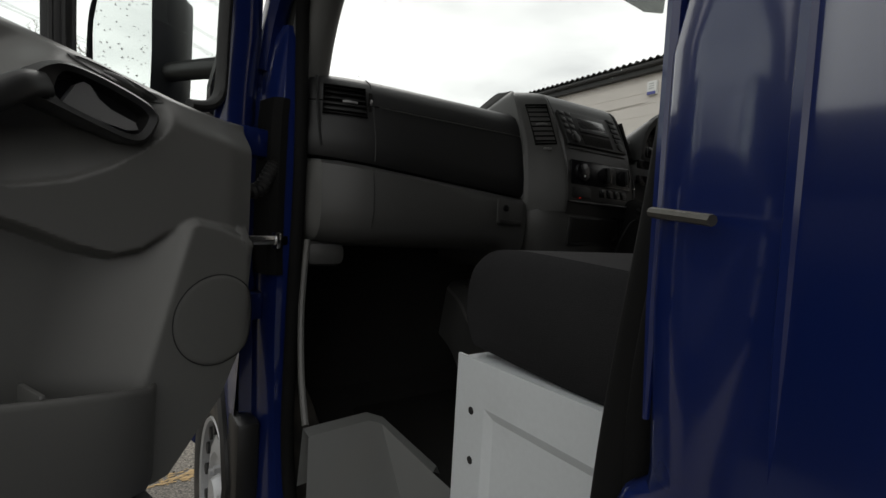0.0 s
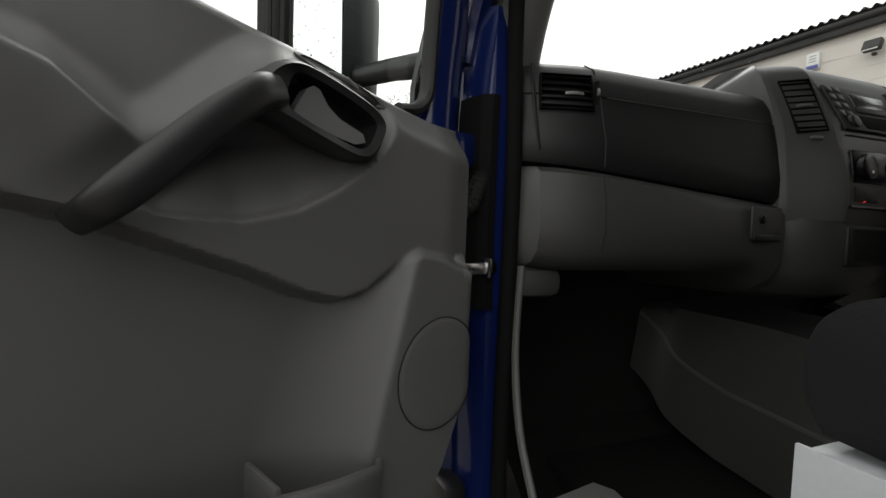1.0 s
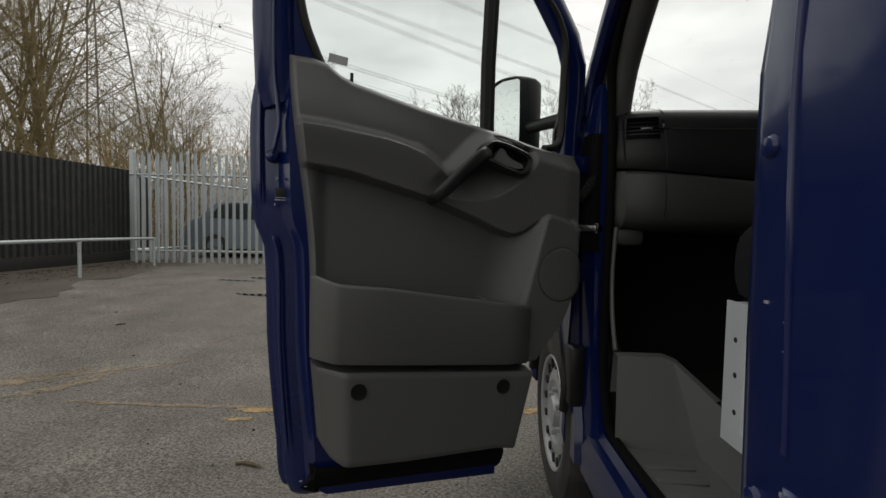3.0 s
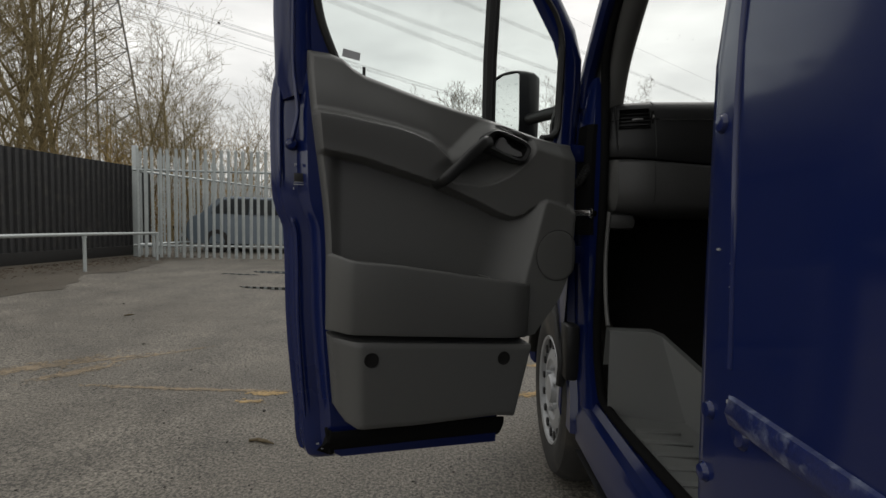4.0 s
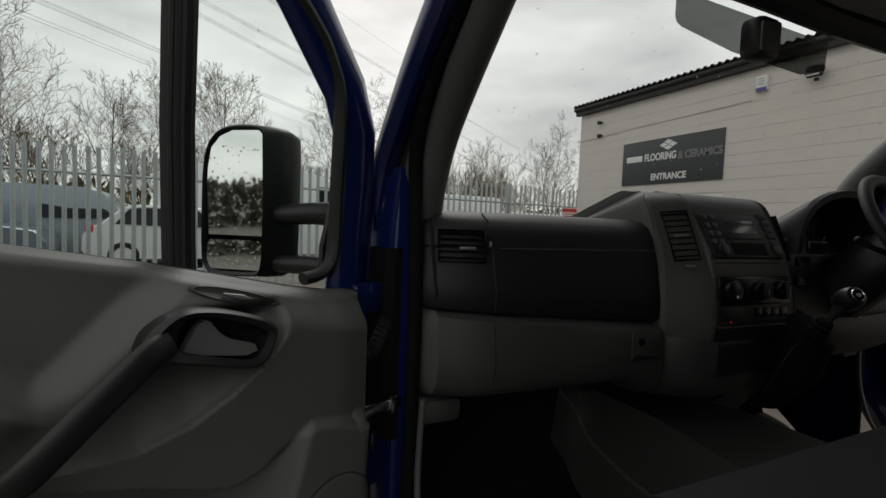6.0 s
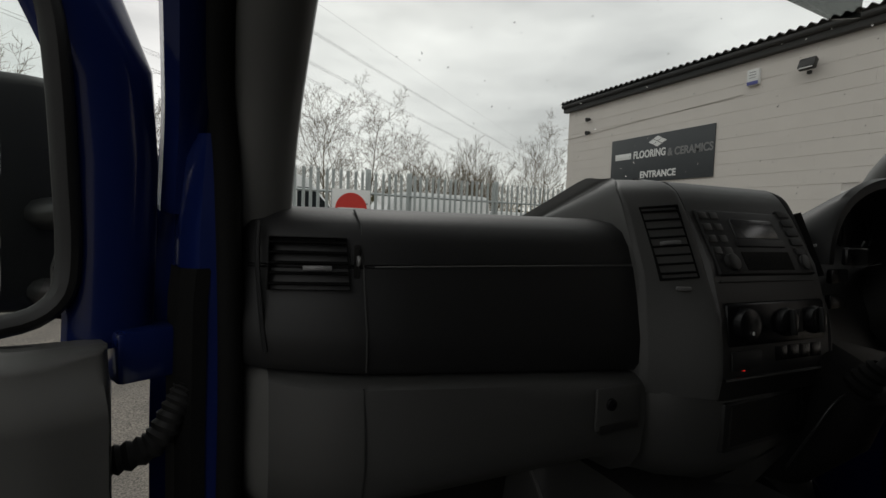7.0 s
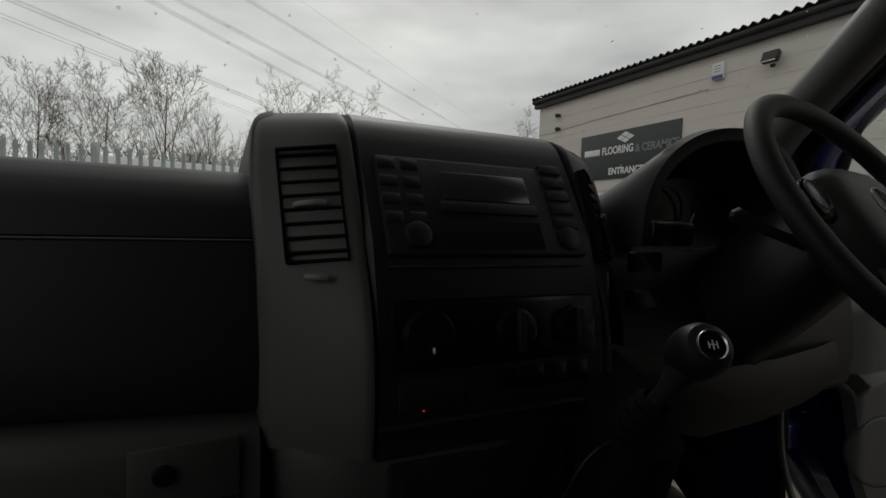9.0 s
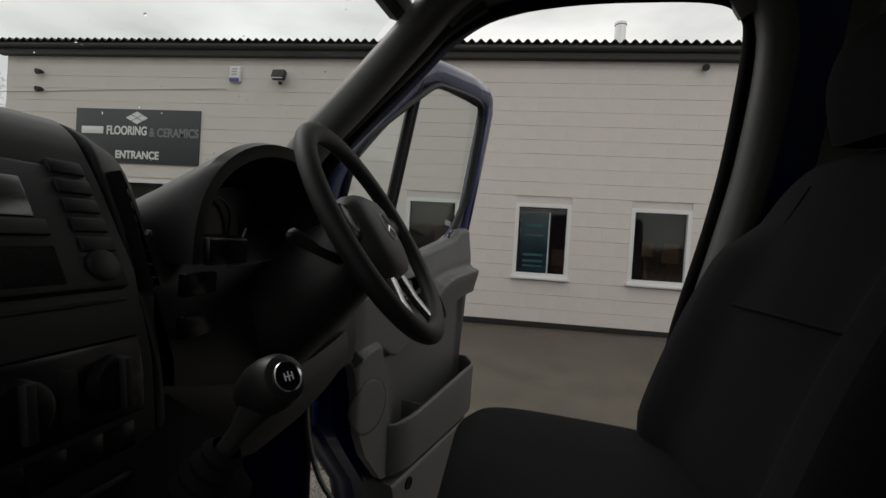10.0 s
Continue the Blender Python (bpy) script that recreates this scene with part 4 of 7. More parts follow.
for y, z0, w in ((0.40, 1.40, 0.84), (0.6, 1.32, 0.85), (0.9, 1.20, 0.84), (1.12, 1.05, 0.80), (1.2, 0.85, 0.78), (1.22, 0.45, 0.80), (1.15, 0.3, 0.78)):
    rows.append([(x * w, y - abs(x) ** 3 * 0.10, z0 - abs(x) ** 4 * 0.05) for x in (-1, -0.8, -0.4, 0, 0.4, 0.8, 1)])
skin(bm, rows)
part("bonnet", bm, BLUE, van)
bm = bmesh.new()
skin(bm, [[(x, y, 0.30) for x in (-0.9, 0.9)] for y in (-4.2, 0.0)])
part("underbody", bm, BLACK, van)
# windscreen
bm = bmesh.new()
rows = []
for k in range(9):
    q = k / 8
    rows.append([(x * (0.86 - 0.07 * q), 0.50 - 0.56 * q - 0.14 * abs(x) ** 2.2 * (1 - 0.5 * q), 1.42 + 0.60 * q) for x in (-1, -0.85, -0.6, -0.3, 0, 0.3, 0.6, 0.85, 1)])
skin(bm, rows)
g = part("windscreen", bm, GLASS, van)
g.visible_shadow = False
bm = bmesh.new()
tube(bm, [(x * 0.79, -0.055 - 0.07 * abs(x) ** 2.2, 2.03 - 0.02 * abs(x)) for x in (-1, -0.85, -0.6, -0.3, 0, 0.3, 0.6, 0.85, 1)], 0.035, 8)
part("windscreen_header", bm, TRIM_DARK, van)
bm = bmesh.new()
box(bm, (0.041, -0.03, 1.935), (0.085, 0.06, 0.10), pose(0, 0, 0), 0.018)
part("sensor_housing", bm, BLACK, van, "black sensor housing on the windscreen")
make_box("sensor_face", (0, 0, 0), (0.055, 0.006, 0.07), SILVER, van, 0.006, Matrix.Translation((0.030, -0.062, 1.932)) @ Matrix.Rotation(-0.2, 4, "Z"))
bm = bmesh.new()
slab(bm, [(-0.212, 0.012, 2.01), (-0.212, 0.012, 1.955), (-0.205, 0.012, 1.942), (-0.19, 0.012, 1.935), (0.0, 0.012, 1.912), (0.30, 0.012, 1.905), (0.40, 0.012, 1.93), (0.41, 0.012, 2.01)], (0, -0.008, 0.0))
part("shade_panel", bm, glass_mat("grey_tinted_film", (0.38, 0.39, 0.38)), van, "grey tinted film behind the top of the windscreen", smooth=False)
# rain on the glass
rnd = random.Random(15)
bm = bmesh.new()
for i in range(240):
    q, x = rnd.random(), rnd.uniform(-0.95, 0.95)
    r = rnd.uniform(0.0008, 0.0022) * (1.5 if rnd.random() < 0.12 else 1)
    p = Vector((x * (0.86 - 0.07 * q), 0.50 - 0.56 * q - 0.14 * abs(x) ** 2.2 * (1 - 0.5 * q) + 0.001, 1.42 + 0.60 * q))
    bmesh.ops.create_icosphere(bm, subdivisions=1, radius=r, matrix=Matrix.Translation(p) @ Matrix.Rotation(radians(-47), 4, "X") @ Matrix.Diagonal((1, 1, 0.45, 1)))
tagged(part("raindrops", bm, BEAD, g, "small rain beads on the windscreen"), kind="stuff")
for ob in van.children:
    if ob.name in ("roof", "headliner", "bulkhead_front", "bulkhead_rear", "rear_doors", "bonnet", "underbody", "windscreen", "windscreen_header"):
        ob.location.x, ob.scale.x = SHIFT / 2, 1.04
# step wells
for s in (-1, 1):
    bm = bmesh.new()
    rows = [[(s * 0.825, -0.085, 0.725), (s * 0.825, -0.09, 0.46), (s * 0.825, -0.84, 0.455)],
            [(s * 0.675, -0.04, 0.712), (s * 0.64, -0.12, 0.45), (s * 0.62, -0.84, 0.45)],
            [(s * 0.645, -0.045, 0.70), (s * 0.60, -0.13, 0.455), (s * 0.585, -0.84, 0.455)],
            [(s * 0.57, -0.145, 0.617), (s * 0.565, -0.2, 0.61), (s * 0.56, -0.84, 0.61)]]
    skin(bm, rows)
    skin(bm, [[(s * 0.825, -0.085, 0.725), (s * 0.675, -0.04, 0.712), (s * 0.645, -0.045, 0.70), (s * 0.57, -0.145, 0.617)], [(s * 0.825, -0.05, 0.728), (s * 0.665, -0.005, 0.716), (s * 0.63, -0.02, 0.704), (s * 0.55, -0.13, 0.62)], [(s * 0.825, -0.03, 0.60), (s * 0.66, 0.0, 0.60), (s * 0.62, -0.02, 0.6), (s * 0.54, -0.13, 0.6)]])
    well = part("step_well", bm, STEP, van, "grey moulded plastic entry step")
    well.location.x = SHIFT * (s > 0)
    bm = bmesh.new()
    for i in range(7):
        box(bm, (s * 0.715, -0.20 - 0.07 * i, 0.456), (0.13, 0.022, 0.008), None, 0.003)
    part("tread_rib", bm, STEP, well)


# ---- wheels ----
def wheel(x, y, s):
    root = thing("van_wheel", "silver steel van wheel with a worn black tyre", "wheel", "wheels of the van")
    m = Matrix.Translation((x, y, 0.352)) @ Matrix.Rotation(radians(90 * s), 4, "Y")
    bm = bmesh.new()
    lathe(bm, [(0.215, 0.0), (0.235, 0.012), (0.29, 0.018), (0.325, 0.008), (0.345, -0.02), (0.353, -0.05), (0.353, -0.17), (0.345, -0.2), (0.30, -0.22), (0.215, -0.21)], m, 56)
    part("tyre", bm, TYRE, root)
    bm = bmesh.new()
    lathe(bm, [(0.226, 0.004), (0.222, 0.012), (0.212, 0.008), (0.206, -0.02), (0.196, -0.03), (0.19, -0.022), (0.16, -0.005), (0.125, 0.0), (0.115, -0.01), (0.10, -0.012), (0.065, -0.01), (0.06, 0.004), (0.055, 0.012), (0.0001, 0.014)], m, 48)
    part("rim", bm, STEEL, root)
    for k in range(16):
        a = 2 * math.pi * k / 16
        bm = bmesh.new()
        lathe(bm, [(0.0001, 0.009), (0.019, 0.008), (0.020, 0.0)], m @ Matrix.Translation((0.190 * math.cos(a), 0.190 * math.sin(a), -0.008)) @ Matrix.Rotation(a, 4, "Z") @ Matrix.Diagonal((1.0, 0.8, 1, 1)), 12)
        part("rim_hole", bm, RUBBER, root)
    for k in range(6):
        a = 2 * math.pi * k / 6
        bm = bmesh.new()
        lathe(bm, [(0.0001, 0.02), (0.011, 0.018), (0.0125, 0.0)], m @ Matrix.Translation((0.088 * math.cos(a), 0.088 * math.sin(a), -0.010)), 6)
        part("wheel_nut", bm, STEEL, root)
    return root


for x, y, s in ((-0.895, 0.43, -1), (0.97, 0.43, 1), (-0.93, -3.1, -1), (1.0, -3.1, 1)):
    wheel(x, y, s)


# ---- dashboard ----
def dash_y(x):
    return along([(-0.815, 0.10), (-0.782, 0.064), (-0.72, 0.042), (-0.662, 0.027), (-0.226, 0.01)], x)


def dash_low(x):
    return along([(-0.81, 1.287), (-0.215, 1.238)], x)


dash = thing("dashboard", "charcoal and grey plastic van dashboard with air vents", "dashboard")
xs = [-0.815, -0.81, -0.79, -0.76, -0.72, -0.675, -0.6, -0.5, -0.4, -0.3, -0.235, -0.225]
bm = bmesh.new()
rows = []
for x in xs:
    f, b = dash_y(x), dash_low(x)
    e = 0.012 if x == xs[0] else 0.0
    rows.append([(x, y, z) for y, z in ((f + 0.05, b - 0.004), (f - 0.012 + e, b), (f - 0.020 + e, b + 0.012), (f - 0.020 + e, b + 0.05), (f - 0.010 + e, 1.36), (f - 0.001 + e, 1.403), (f + 0.004 + e, 1.4045), (f + 0.004 + e, 1.4065), (f + 0.001 + e, 1.408), (f + 0.008 + e, 1.435), (f + 0.022 + e, 1.458), (f + 0.045 + e, 1.472), (f + 0.09, 1.479), (0.30, 1.48), (0.48, 1.452), (0.53, 1.42))])
skin(bm, rows)
part("upper_fascia", bm, TRIM_DARK, dash, "charcoal upper fascia", normals=False)
bm = bmesh.new()
tube(bm, [(x, dash_y(x) - 0.001, 1.4055) for x in (-0.655, -0.5, -0.35, -0.232)], 0.0009, 6)
part("trim_line", bm, TRIM, dash, "thin grey trim line")
bm = bmesh.new()
f = dash_y(-0.668)
tube(bm, [(-0.668, f + 0.05, 1.4755), (-0.668, f + 0.022, 1.4583), (-0.668, f + 0.0015, 1.408), (-0.668, f - 0.010, 1.36), (-0.668, f - 0.0205, 1.325), (-0.668, f - 0.0205, 1.28)], 0.0014, 6)
part("panel_joint", bm, RUBBER, dash)


def vent(parent, tl, tr, br, bl, slats, tab, name="air_vent"):
    """A louvred outlet in a four-cornered opening."""
    tl, tr, br, bl = (Vector(p) for p in (tl, tr, br, bl))
    nrm = (tr - tl).cross(bl - tl).normalized()
    if nrm.y > 0:
        nrm = -nrm
    bm = bmesh.new()
    c = (tl + tr + br + bl) / 4
    o = [c + (p - c) * 1.035 + nrm * 0.0005 for p in (tl, tr, br, bl)]
    i1 = [p + nrm * 0.001 for p in (tl, tr, br, bl)]
    i2 = [p - nrm * 0.03 for p in (tl, tr, br, bl)]
    skin(bm, [[p - nrm * 0.012 for p in o], o, i1, i2], closed=True)
    bm.faces.new([bm.verts.new(p) for p in i2])
    body = part(name, bm, SEAL, parent, "black louvred air vent", smooth=False)
    for k in range(slats):
        q = (k + 0.5) / slats
        a, b = tl.lerp(bl, q), tr.lerp(br, q)
        h = (bl - tl).length / slats * 0.30
        up = (tl - bl).normalized()
        bm = bmesh.new()
        rows = []
        for p in (a, b):
            rows.append([p + nrm * -0.001 - up * h * 0.3, p + nrm * 0.001 + up * 0.0, p - nrm * 0.001 + up * h * 0.5, p - nrm * 0.022 + up * h * 1.5, p - nrm * 0.022 + up * h * 0.8])
        skin(bm, rows, closed=True, caps=True)
        part("louvre", bm, SEAL, body)
    q = Vector(tab)
    bm = bmesh.new()
    d = (tr - tl).normalized()
    tube(bm, [q - d * 0.016 + nrm * 0.004, q - d * 0.006 + nrm * 0.007, q + d * 0.006 + nrm * 0.007, q + d * 0.016 + nrm * 0.004], 0.003, 8, 0.7)
    part("vent_tab", bm, SILVER, body, "small bright vent tab")
    return body


n1 = Vector((-0.36, -0.93, 0)).normalized() * 0.0025
vent(dash, Vector((-0.774, 0.060, 1.440)) + n1, Vector((-0.690, 0.032, 1.440)) + n1, Vector((-0.687, 0.021, 1.379)) + n1, Vector((-0.776, 0.052, 1.379)) + n1, 5, Vector((-0.722, 0.036, 1.404)) + n1)
bm = bmesh.new()
box(bm, (0, 0, 0), (0.0075, 0.010, 0.042), Matrix.Translation((-0.676, 0.031, 1.412)) @ Matrix.Rotation(-0.25, 4, "Z"), 0.002)
w = part("thumbwheel_slot", bm, CARPET, dash)
bm = bmesh.new()
lathe(bm, [(0.0001, 0.0022), (0.006, 0.0022), (0.0075, 0.0), (0.006, -0.0022), (0.0001, -0.0022)], Matrix.Translation((-0.676, 0.028, 1.413)) @ Matrix.Rotation(radians(90), 4, "Y"), 20)
part("thumbwheel", bm, SILVER, dash)

# grey glovebox half; shade under the dashboard is put into its colour
bm = bmesh.new()
rows = []
for x in (-0.815, -0.808, -0.80, -0.775, -0.74, -0.675, -0.55, -0.4, -0.30, -0.255, -0.235, -0.225):
    f, b = dash_y(max(x, -0.76)), dash_low(x)
    e = 0.06 * step(-0.755, -0.815, x) ** 1.0 * 1.2
    r_ = 0.10 * step(-0.275, -0.222, x)
    rows.append([(x, y + e, z) for y, z in ((f + 0.03, b - 0.003), (f - 0.014, b - 0.006), (f - 0.028, b - 0.016), (f - 0.034, 1.215), (f - 0.037, 1.17), (f - 0.030, 1.13 - 0.2 * r_), (f - 0.012, 1.108 - 0.3 * r_), (f + 0.03, 1.092 - 0.4 * r_), (f + 0.10, 1.085 - 0.4 * r_), (f + 0.40, 1.085))])
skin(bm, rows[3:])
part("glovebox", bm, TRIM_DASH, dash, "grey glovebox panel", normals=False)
# end face toward the doorway: brighter light painted as the unshaded grey
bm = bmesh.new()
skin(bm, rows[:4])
part("end_cap", bm, TRIM, dash, "grey end cap of the dashboard, in the unshaded tone", normals=False)
bm = bmesh.new()
tube(bm, curve_pts([(-0.786, 0.074, 1.458), (-0.788, 0.062, 1.42), (-0.786, 0.056, 1.38), (-0.783, 0.050, 1.34), (-0.779, 0.046, 1.305)], 4), 0.0032, 6)
part("edge_trim", bm, TRIM_DARK, dash)
bm = bmesh.new()
tube(bm, [(-0.672, dash_y(-0.672) - 0.026, 1.262), (-0.672, dash_y(-0.672) - 0.035, 1.215), (-0.672, dash_y(-0.672) - 0.038, 1.17), (-0.672, dash_y(-0.672) - 0.03, 1.13)], 0.0013, 6)
part("panel_joint", bm, RUBBER, dash)
bm = bmesh.new()
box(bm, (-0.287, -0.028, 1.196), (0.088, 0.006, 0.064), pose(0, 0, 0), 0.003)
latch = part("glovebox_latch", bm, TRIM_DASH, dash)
bm = bmesh.new()
box(bm, (-0.285, -0.027, 1.166), (0.08, 0.012, 0.014), None, 0.003)
part("latch_recess", bm, BLACK, latch)
bm = bmesh.new()
lathe(bm, [(0.0001, 0.005), (0.006, 0.005), (0.0085, 0.004), (0.0095, 0.0)], Matrix.Translation((-0.304, -0.031, 1.203)) @ Matrix.Rotation(radians(90), 4, "X"), 20)
part("lock_barrel", bm, GLOSS, latch, "black lock barrel")

# ---- centre console ----
console = thing("centre_console", "charcoal centre console with radio and heater controls between grey pillars", "console")


def con_y(z, x=0.0):
    return along([(1.10, -0.075), (1.19, -0.085), (1.237, -0.093), (1.326, -0.084), (1.41, -0.060), (1.50, -0.012), (1.535, 0.012), (1.55, 0.035)], z) - 0.055 * x


pil = [(1.205, -0.226, -0.005, -0.134, -0.083), (1.25, -0.226, -0.008, -0.134, -0.088), (1.32, -0.227, -0.002, -0.134, -0.080), (1.39, -0.229, 0.004, -0.134, -0.053), (1.45, -0.233, 0.022, -0.135, -0.030), (1.50, -0.232, 0.042, -0.136, -0.006), (1.53, -0.226, 0.062, -0.137, 0.012), (1.545, -0.205, 0.085, -0.138, 0.035)]
for s in (-1, 1):
    bm = bmesh.new()
    rows = []
    for z, xl, yl, xr, yr in pil:
        dy = 0.0 if s < 0 else -0.012
        a, b = Vector((-s * xl, yl + dy, z)), Vector((-s * xr, yr + dy, z))
        if s > 0:
            a.x, b.x = -xl + 0.006, -xr + 0.016
        else:
            a.x, b.x = xl, xr
        o = Vector((a.x, a.y + 0.22, min(z, 1.472)))
        rows.append([o, a + Vector((0, 0.02, 0)), a + (b - a) * 0.04 + Vector((0, -0.004, 0)), a + (b - a) * 0.2 + Vector((0, -0.006, 0)), a + (b - a) * 0.8 + Vector((0, -0.006, 0)), b, b + Vector((0, 0.02, 0))])
    top = rows[-1]
    rows.append([Vector((p.x, p.y + 0.03, p.z + 0.006 if i > 1 else p.z)) for i, p in enumerate(top)])
    rows.append([Vector((p.x, p.y + 0.08, min(p.z + 0.004, 1.549) if i > 1 else p.z)) for i, p in enumerate(top)])
    rows.append([Vector((p.x * 0.98, max(p.y + 0.12, 0.17), 1.530 if i > 1 else 1.474)) for i, p in enumerate(top)])
    rows.append([Vector((p.x * 0.95, 0.26, 1.502 if i > 1 else 1.470)) for i, p in enumerate(top)])
    rows.append([Vector((p.x, 0.45, 1.46)) for p in top])
    cols = [curve_pts([r[i] for r in rows], 4) for i in range(len(rows[0]))]
    skin(bm, [curve_pts([c[j] for c in cols], 3) for j in range(len(cols[0]))])
    # twin pillars; the driver-side one has its shade put into charcoal
    part("console_pillar", bm, TRIM_CONSOLE if s < 0 else TRIM_DARK, console, "console pillar, painted darker on the driver's side", normals=False)
k = Vector((-0.4, -0.9, 0)).normalized() * 0.009
vent(console, Vector((-0.205, 0.027, 1.498)) + k, Vector((-0.152, 0.0, 1.504)) + k, Vector((-0.148, -0.043, 1.393)) + k, Vector((-0.201, -0.019, 1.388)) + k, 8, Vector((-0.176, -0.008, 1.442)) + k)
bm = bmesh.new()
box(bm, (0, 0, 0), (0.024, 0.006, 0.006), Matrix.Translation((-0.18, -0.047, 1.374)) @ Matrix.Rotation(-0.45, 4, "Z"), 0.002)
part("vent_slider", bm, SILVER, console)
k = Vector((0.5, -0.85, 0)).normalized() * 0.009
vent(console, Vector((0.165, -0.018, 1.504)) + k, Vector((0.214, 0.02, 1.498)) + k, Vector((0.205, -0.035, 1.388)) + k, Vector((0.158, -0.066, 1.393)) + k, 8, Vector((0.186, -0.028, 1.442)) + k)

# fascia with the roof of the console
bm = bmesh.new()
rows = []
for z in (1.20, 1.225, 1.25, 1.29, 1.33, 1.37, 1.41, 1.45, 1.49, 1.515, 1.53, 1.54, 1.548):
    rows.append([(x, con_y(z, x) + (0.012 if abs(x - 0.008) > 0.14 else 0.0), z) for x in (-0.136, -0.128, -0.06, 0.01, 0.08, 0.144, 0.152)])
rows.append([(x, 0.10, 1.557) for x in (-0.136, -0.128, -0.06, 0.01, 0.08, 0.144, 0.152)])
rows.append([(x, 0.18, 1.538) for x in (-0.136, -0.128, -0.06, 0.01, 0.08, 0.144, 0.152)])
rows.append([(x, 0.42, 1.47) for x in (-0.136, -0.128, -0.06, 0.01, 0.08, 0.144, 0.152)])
skin(bm, rows)
part("fascia", bm, BLACK, console, normals=False)


def on_fascia(x, z, out=0.0):
    """A frame on the console's face: x across, y out of it, z up it."""
    a, b = Vector((x, con_y(z - 0.01, x), z - 0.01)), Vector((x, con_y(z + 0.01, x), z + 0.01))
    up = (b - a).normalized()
    right = Vector((1, -0.055, 0)).normalized()
    nrm = right.cross(up).normalized()
    p = (a + b) / 2 + nrm * out
    return Matrix(((right.x, -nrm.x, up.x, p.x), (right.y, -nrm.y, up.y, p.y), (right.z, -nrm.z, up.z, p.z), (0, 0, 0, 1)))


def key(parent, name, x, z, w, h, material, out=0.003, d=0.008, bevel=0.0015):
    bm = bmesh.new()
    box(bm, (0, 0, 0), (w, d, h), on_fascia(x, z, out - d / 2), bevel, 2)
    return part(name, bm, material, parent)


def dial(parent, name, x, z, r, d, material):
    bm = bmesh.new()
    lathe(bm, [(0.0001, d), (r * 0.8, d), (r * 0.92, d * 0.92), (r, d * 0.3), (r * 1.02, 0.0)], on_fascia(x, z, 0.0) @ Matrix.Rotation(radians(90), 4, "X"), 28)
    return part(name, bm, material, parent)


radio = key(console, "radio", 0.008, 1.447, 0.246, 0.118, TRIM_DARK, 0.004, 0.012, 0.004)
key(radio, "display", 0.012, 1.468, 0.112, 0.036, SCREEN, 0.0055)
key(radio, "display_hood", 0.012, 1.444, 0.124, 0.014, TRIM_DARK, 0.007)
key(radio, "slot_panel", 0.012, 1.415, 0.122, 0.034, CARPET, 0.0058)
for i in range(2):
    for j in range(4):
        key(radio, "button", -0.103 + 0.026 * i, 1.489 - 0.019 * j, 0.020, 0.013, BLACK, 0.0052)
for j in range(5):
    key(radio, "button", 0.112, 1.497 - 0.0165 * j, 0.032, 0.0135, TRIM_DARK, 0.0065)
dial(radio, "volume_dial", -0.082, 1.413, 0.015, 0.012, BLACK)
dial(radio, "tuning_dial", 0.110, 1.413, 0.015, 0.009, BLACK)
bm = bmesh.new()
tube(bm, [on_fascia(x, 1.384, 0.002).translation for x in (-0.115, 0.0, 0.125)], 0.0014, 6)
part("trim_line", bm, TRIM_DASH, console)
heat = key(console, "heater_panel", 0.008, 1.318, 0.25, 0.07, GLOSS, 0.003, 0.01, 0.006)
for x, r in ((-0.079, 0.027), (0.02, 0.024), (0.098, 0.024)):
    d = dial(heat, "heater_dial", x, 1.318, r, 0.014, GLOSS)
    bm = bmesh.new()
    box(bm, (0, 0, 0), (0.0022, 0.003, 0.006), on_fascia(x, 1.318 - r * 0.45 * (1 if x < 0 else -1), 0.0165), 0.001)
    part("dial_mark", bm, LETTER if x < 0 else SILVER, d)
    if x > 0:
        bm = bmesh.new()
        box(bm, (0, 0, 0), (0.008, 0.008, 0.042), on_fascia(x, 1.318, 0.017), 0.002)
        part("dial_grip", bm, TRIM_DARK, d)
for x in (0.06,):
    key(heat, "button", x, 1.318, 0.016, 0.04, TRIM_DARK, 0.004)
for x in (0.012, 0.043, 0.074, 0.105):
    key(console, "switch", x, 1.267, 0.030, 0.024, GLOSS, 0.0012, 0.008, 0.0008)
key(console, "socket_cover", -0.075, 1.262, 0.07, 0.03, TRIM_DARK, 0.003)
led = key(console, "warning_lamp", -0.085, 1.247, 0.002, 0.002, glow("red_lamp", (0.8, 0.03, 0.02), 0.25), 0.005)
bm = bmesh.new()
tube(bm, [on_fascia(x, 1.235 - 0.02 * (0.15 - x) * 0 + 0.0, 0.004).translation for x in (-0.13, 0.0, 0.148)], 0.0035, 8)
part("lower_lip", bm, BLACK, console)

# lower console down to the floor, its open shelf closed by a black plate
bm = bmesh.new()
rows = []
for z, xl, xr, y in ((1.222, -0.228, 0.165, -0.04), (1.205, -0.228, 0.168, -0.05), (1.15, -0.222, 0.17, -0.05), (1.10, -0.21, 0.17, -0.045), (1.05, -0.19, 0.175, -0.01), (1.03, -0.17, 0.175, 0.06), (1.02, -0.15, 0.175, 0.30)):
    rows.append([(xl, y + 0.45, z), (xl, y + 0.06, z), (xl + 0.03, y + 0.012, z), (xl + 0.09, y - 0.028, z), (0.0, y - 0.035, z), (xr - 0.03, y - 0.028, z), (xr, y, z), (xr, y + 0.45, z)])
skin(bm, rows)
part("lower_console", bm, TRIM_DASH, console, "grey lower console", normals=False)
bm = bmesh.new()
box(bm, (0.0, -0.075, 1.155), (0.235, 0.02, 0.082), None, 0.006)
shelf = part("shelf_surround", bm, TRIM_DARK, console)
# darkness inside the shelf, painted as a plate on the surround
bm = bmesh.new()
box(bm, (-0.015, -0.084, 1.158), (0.18, 0.008, 0.066), None, 0.003)
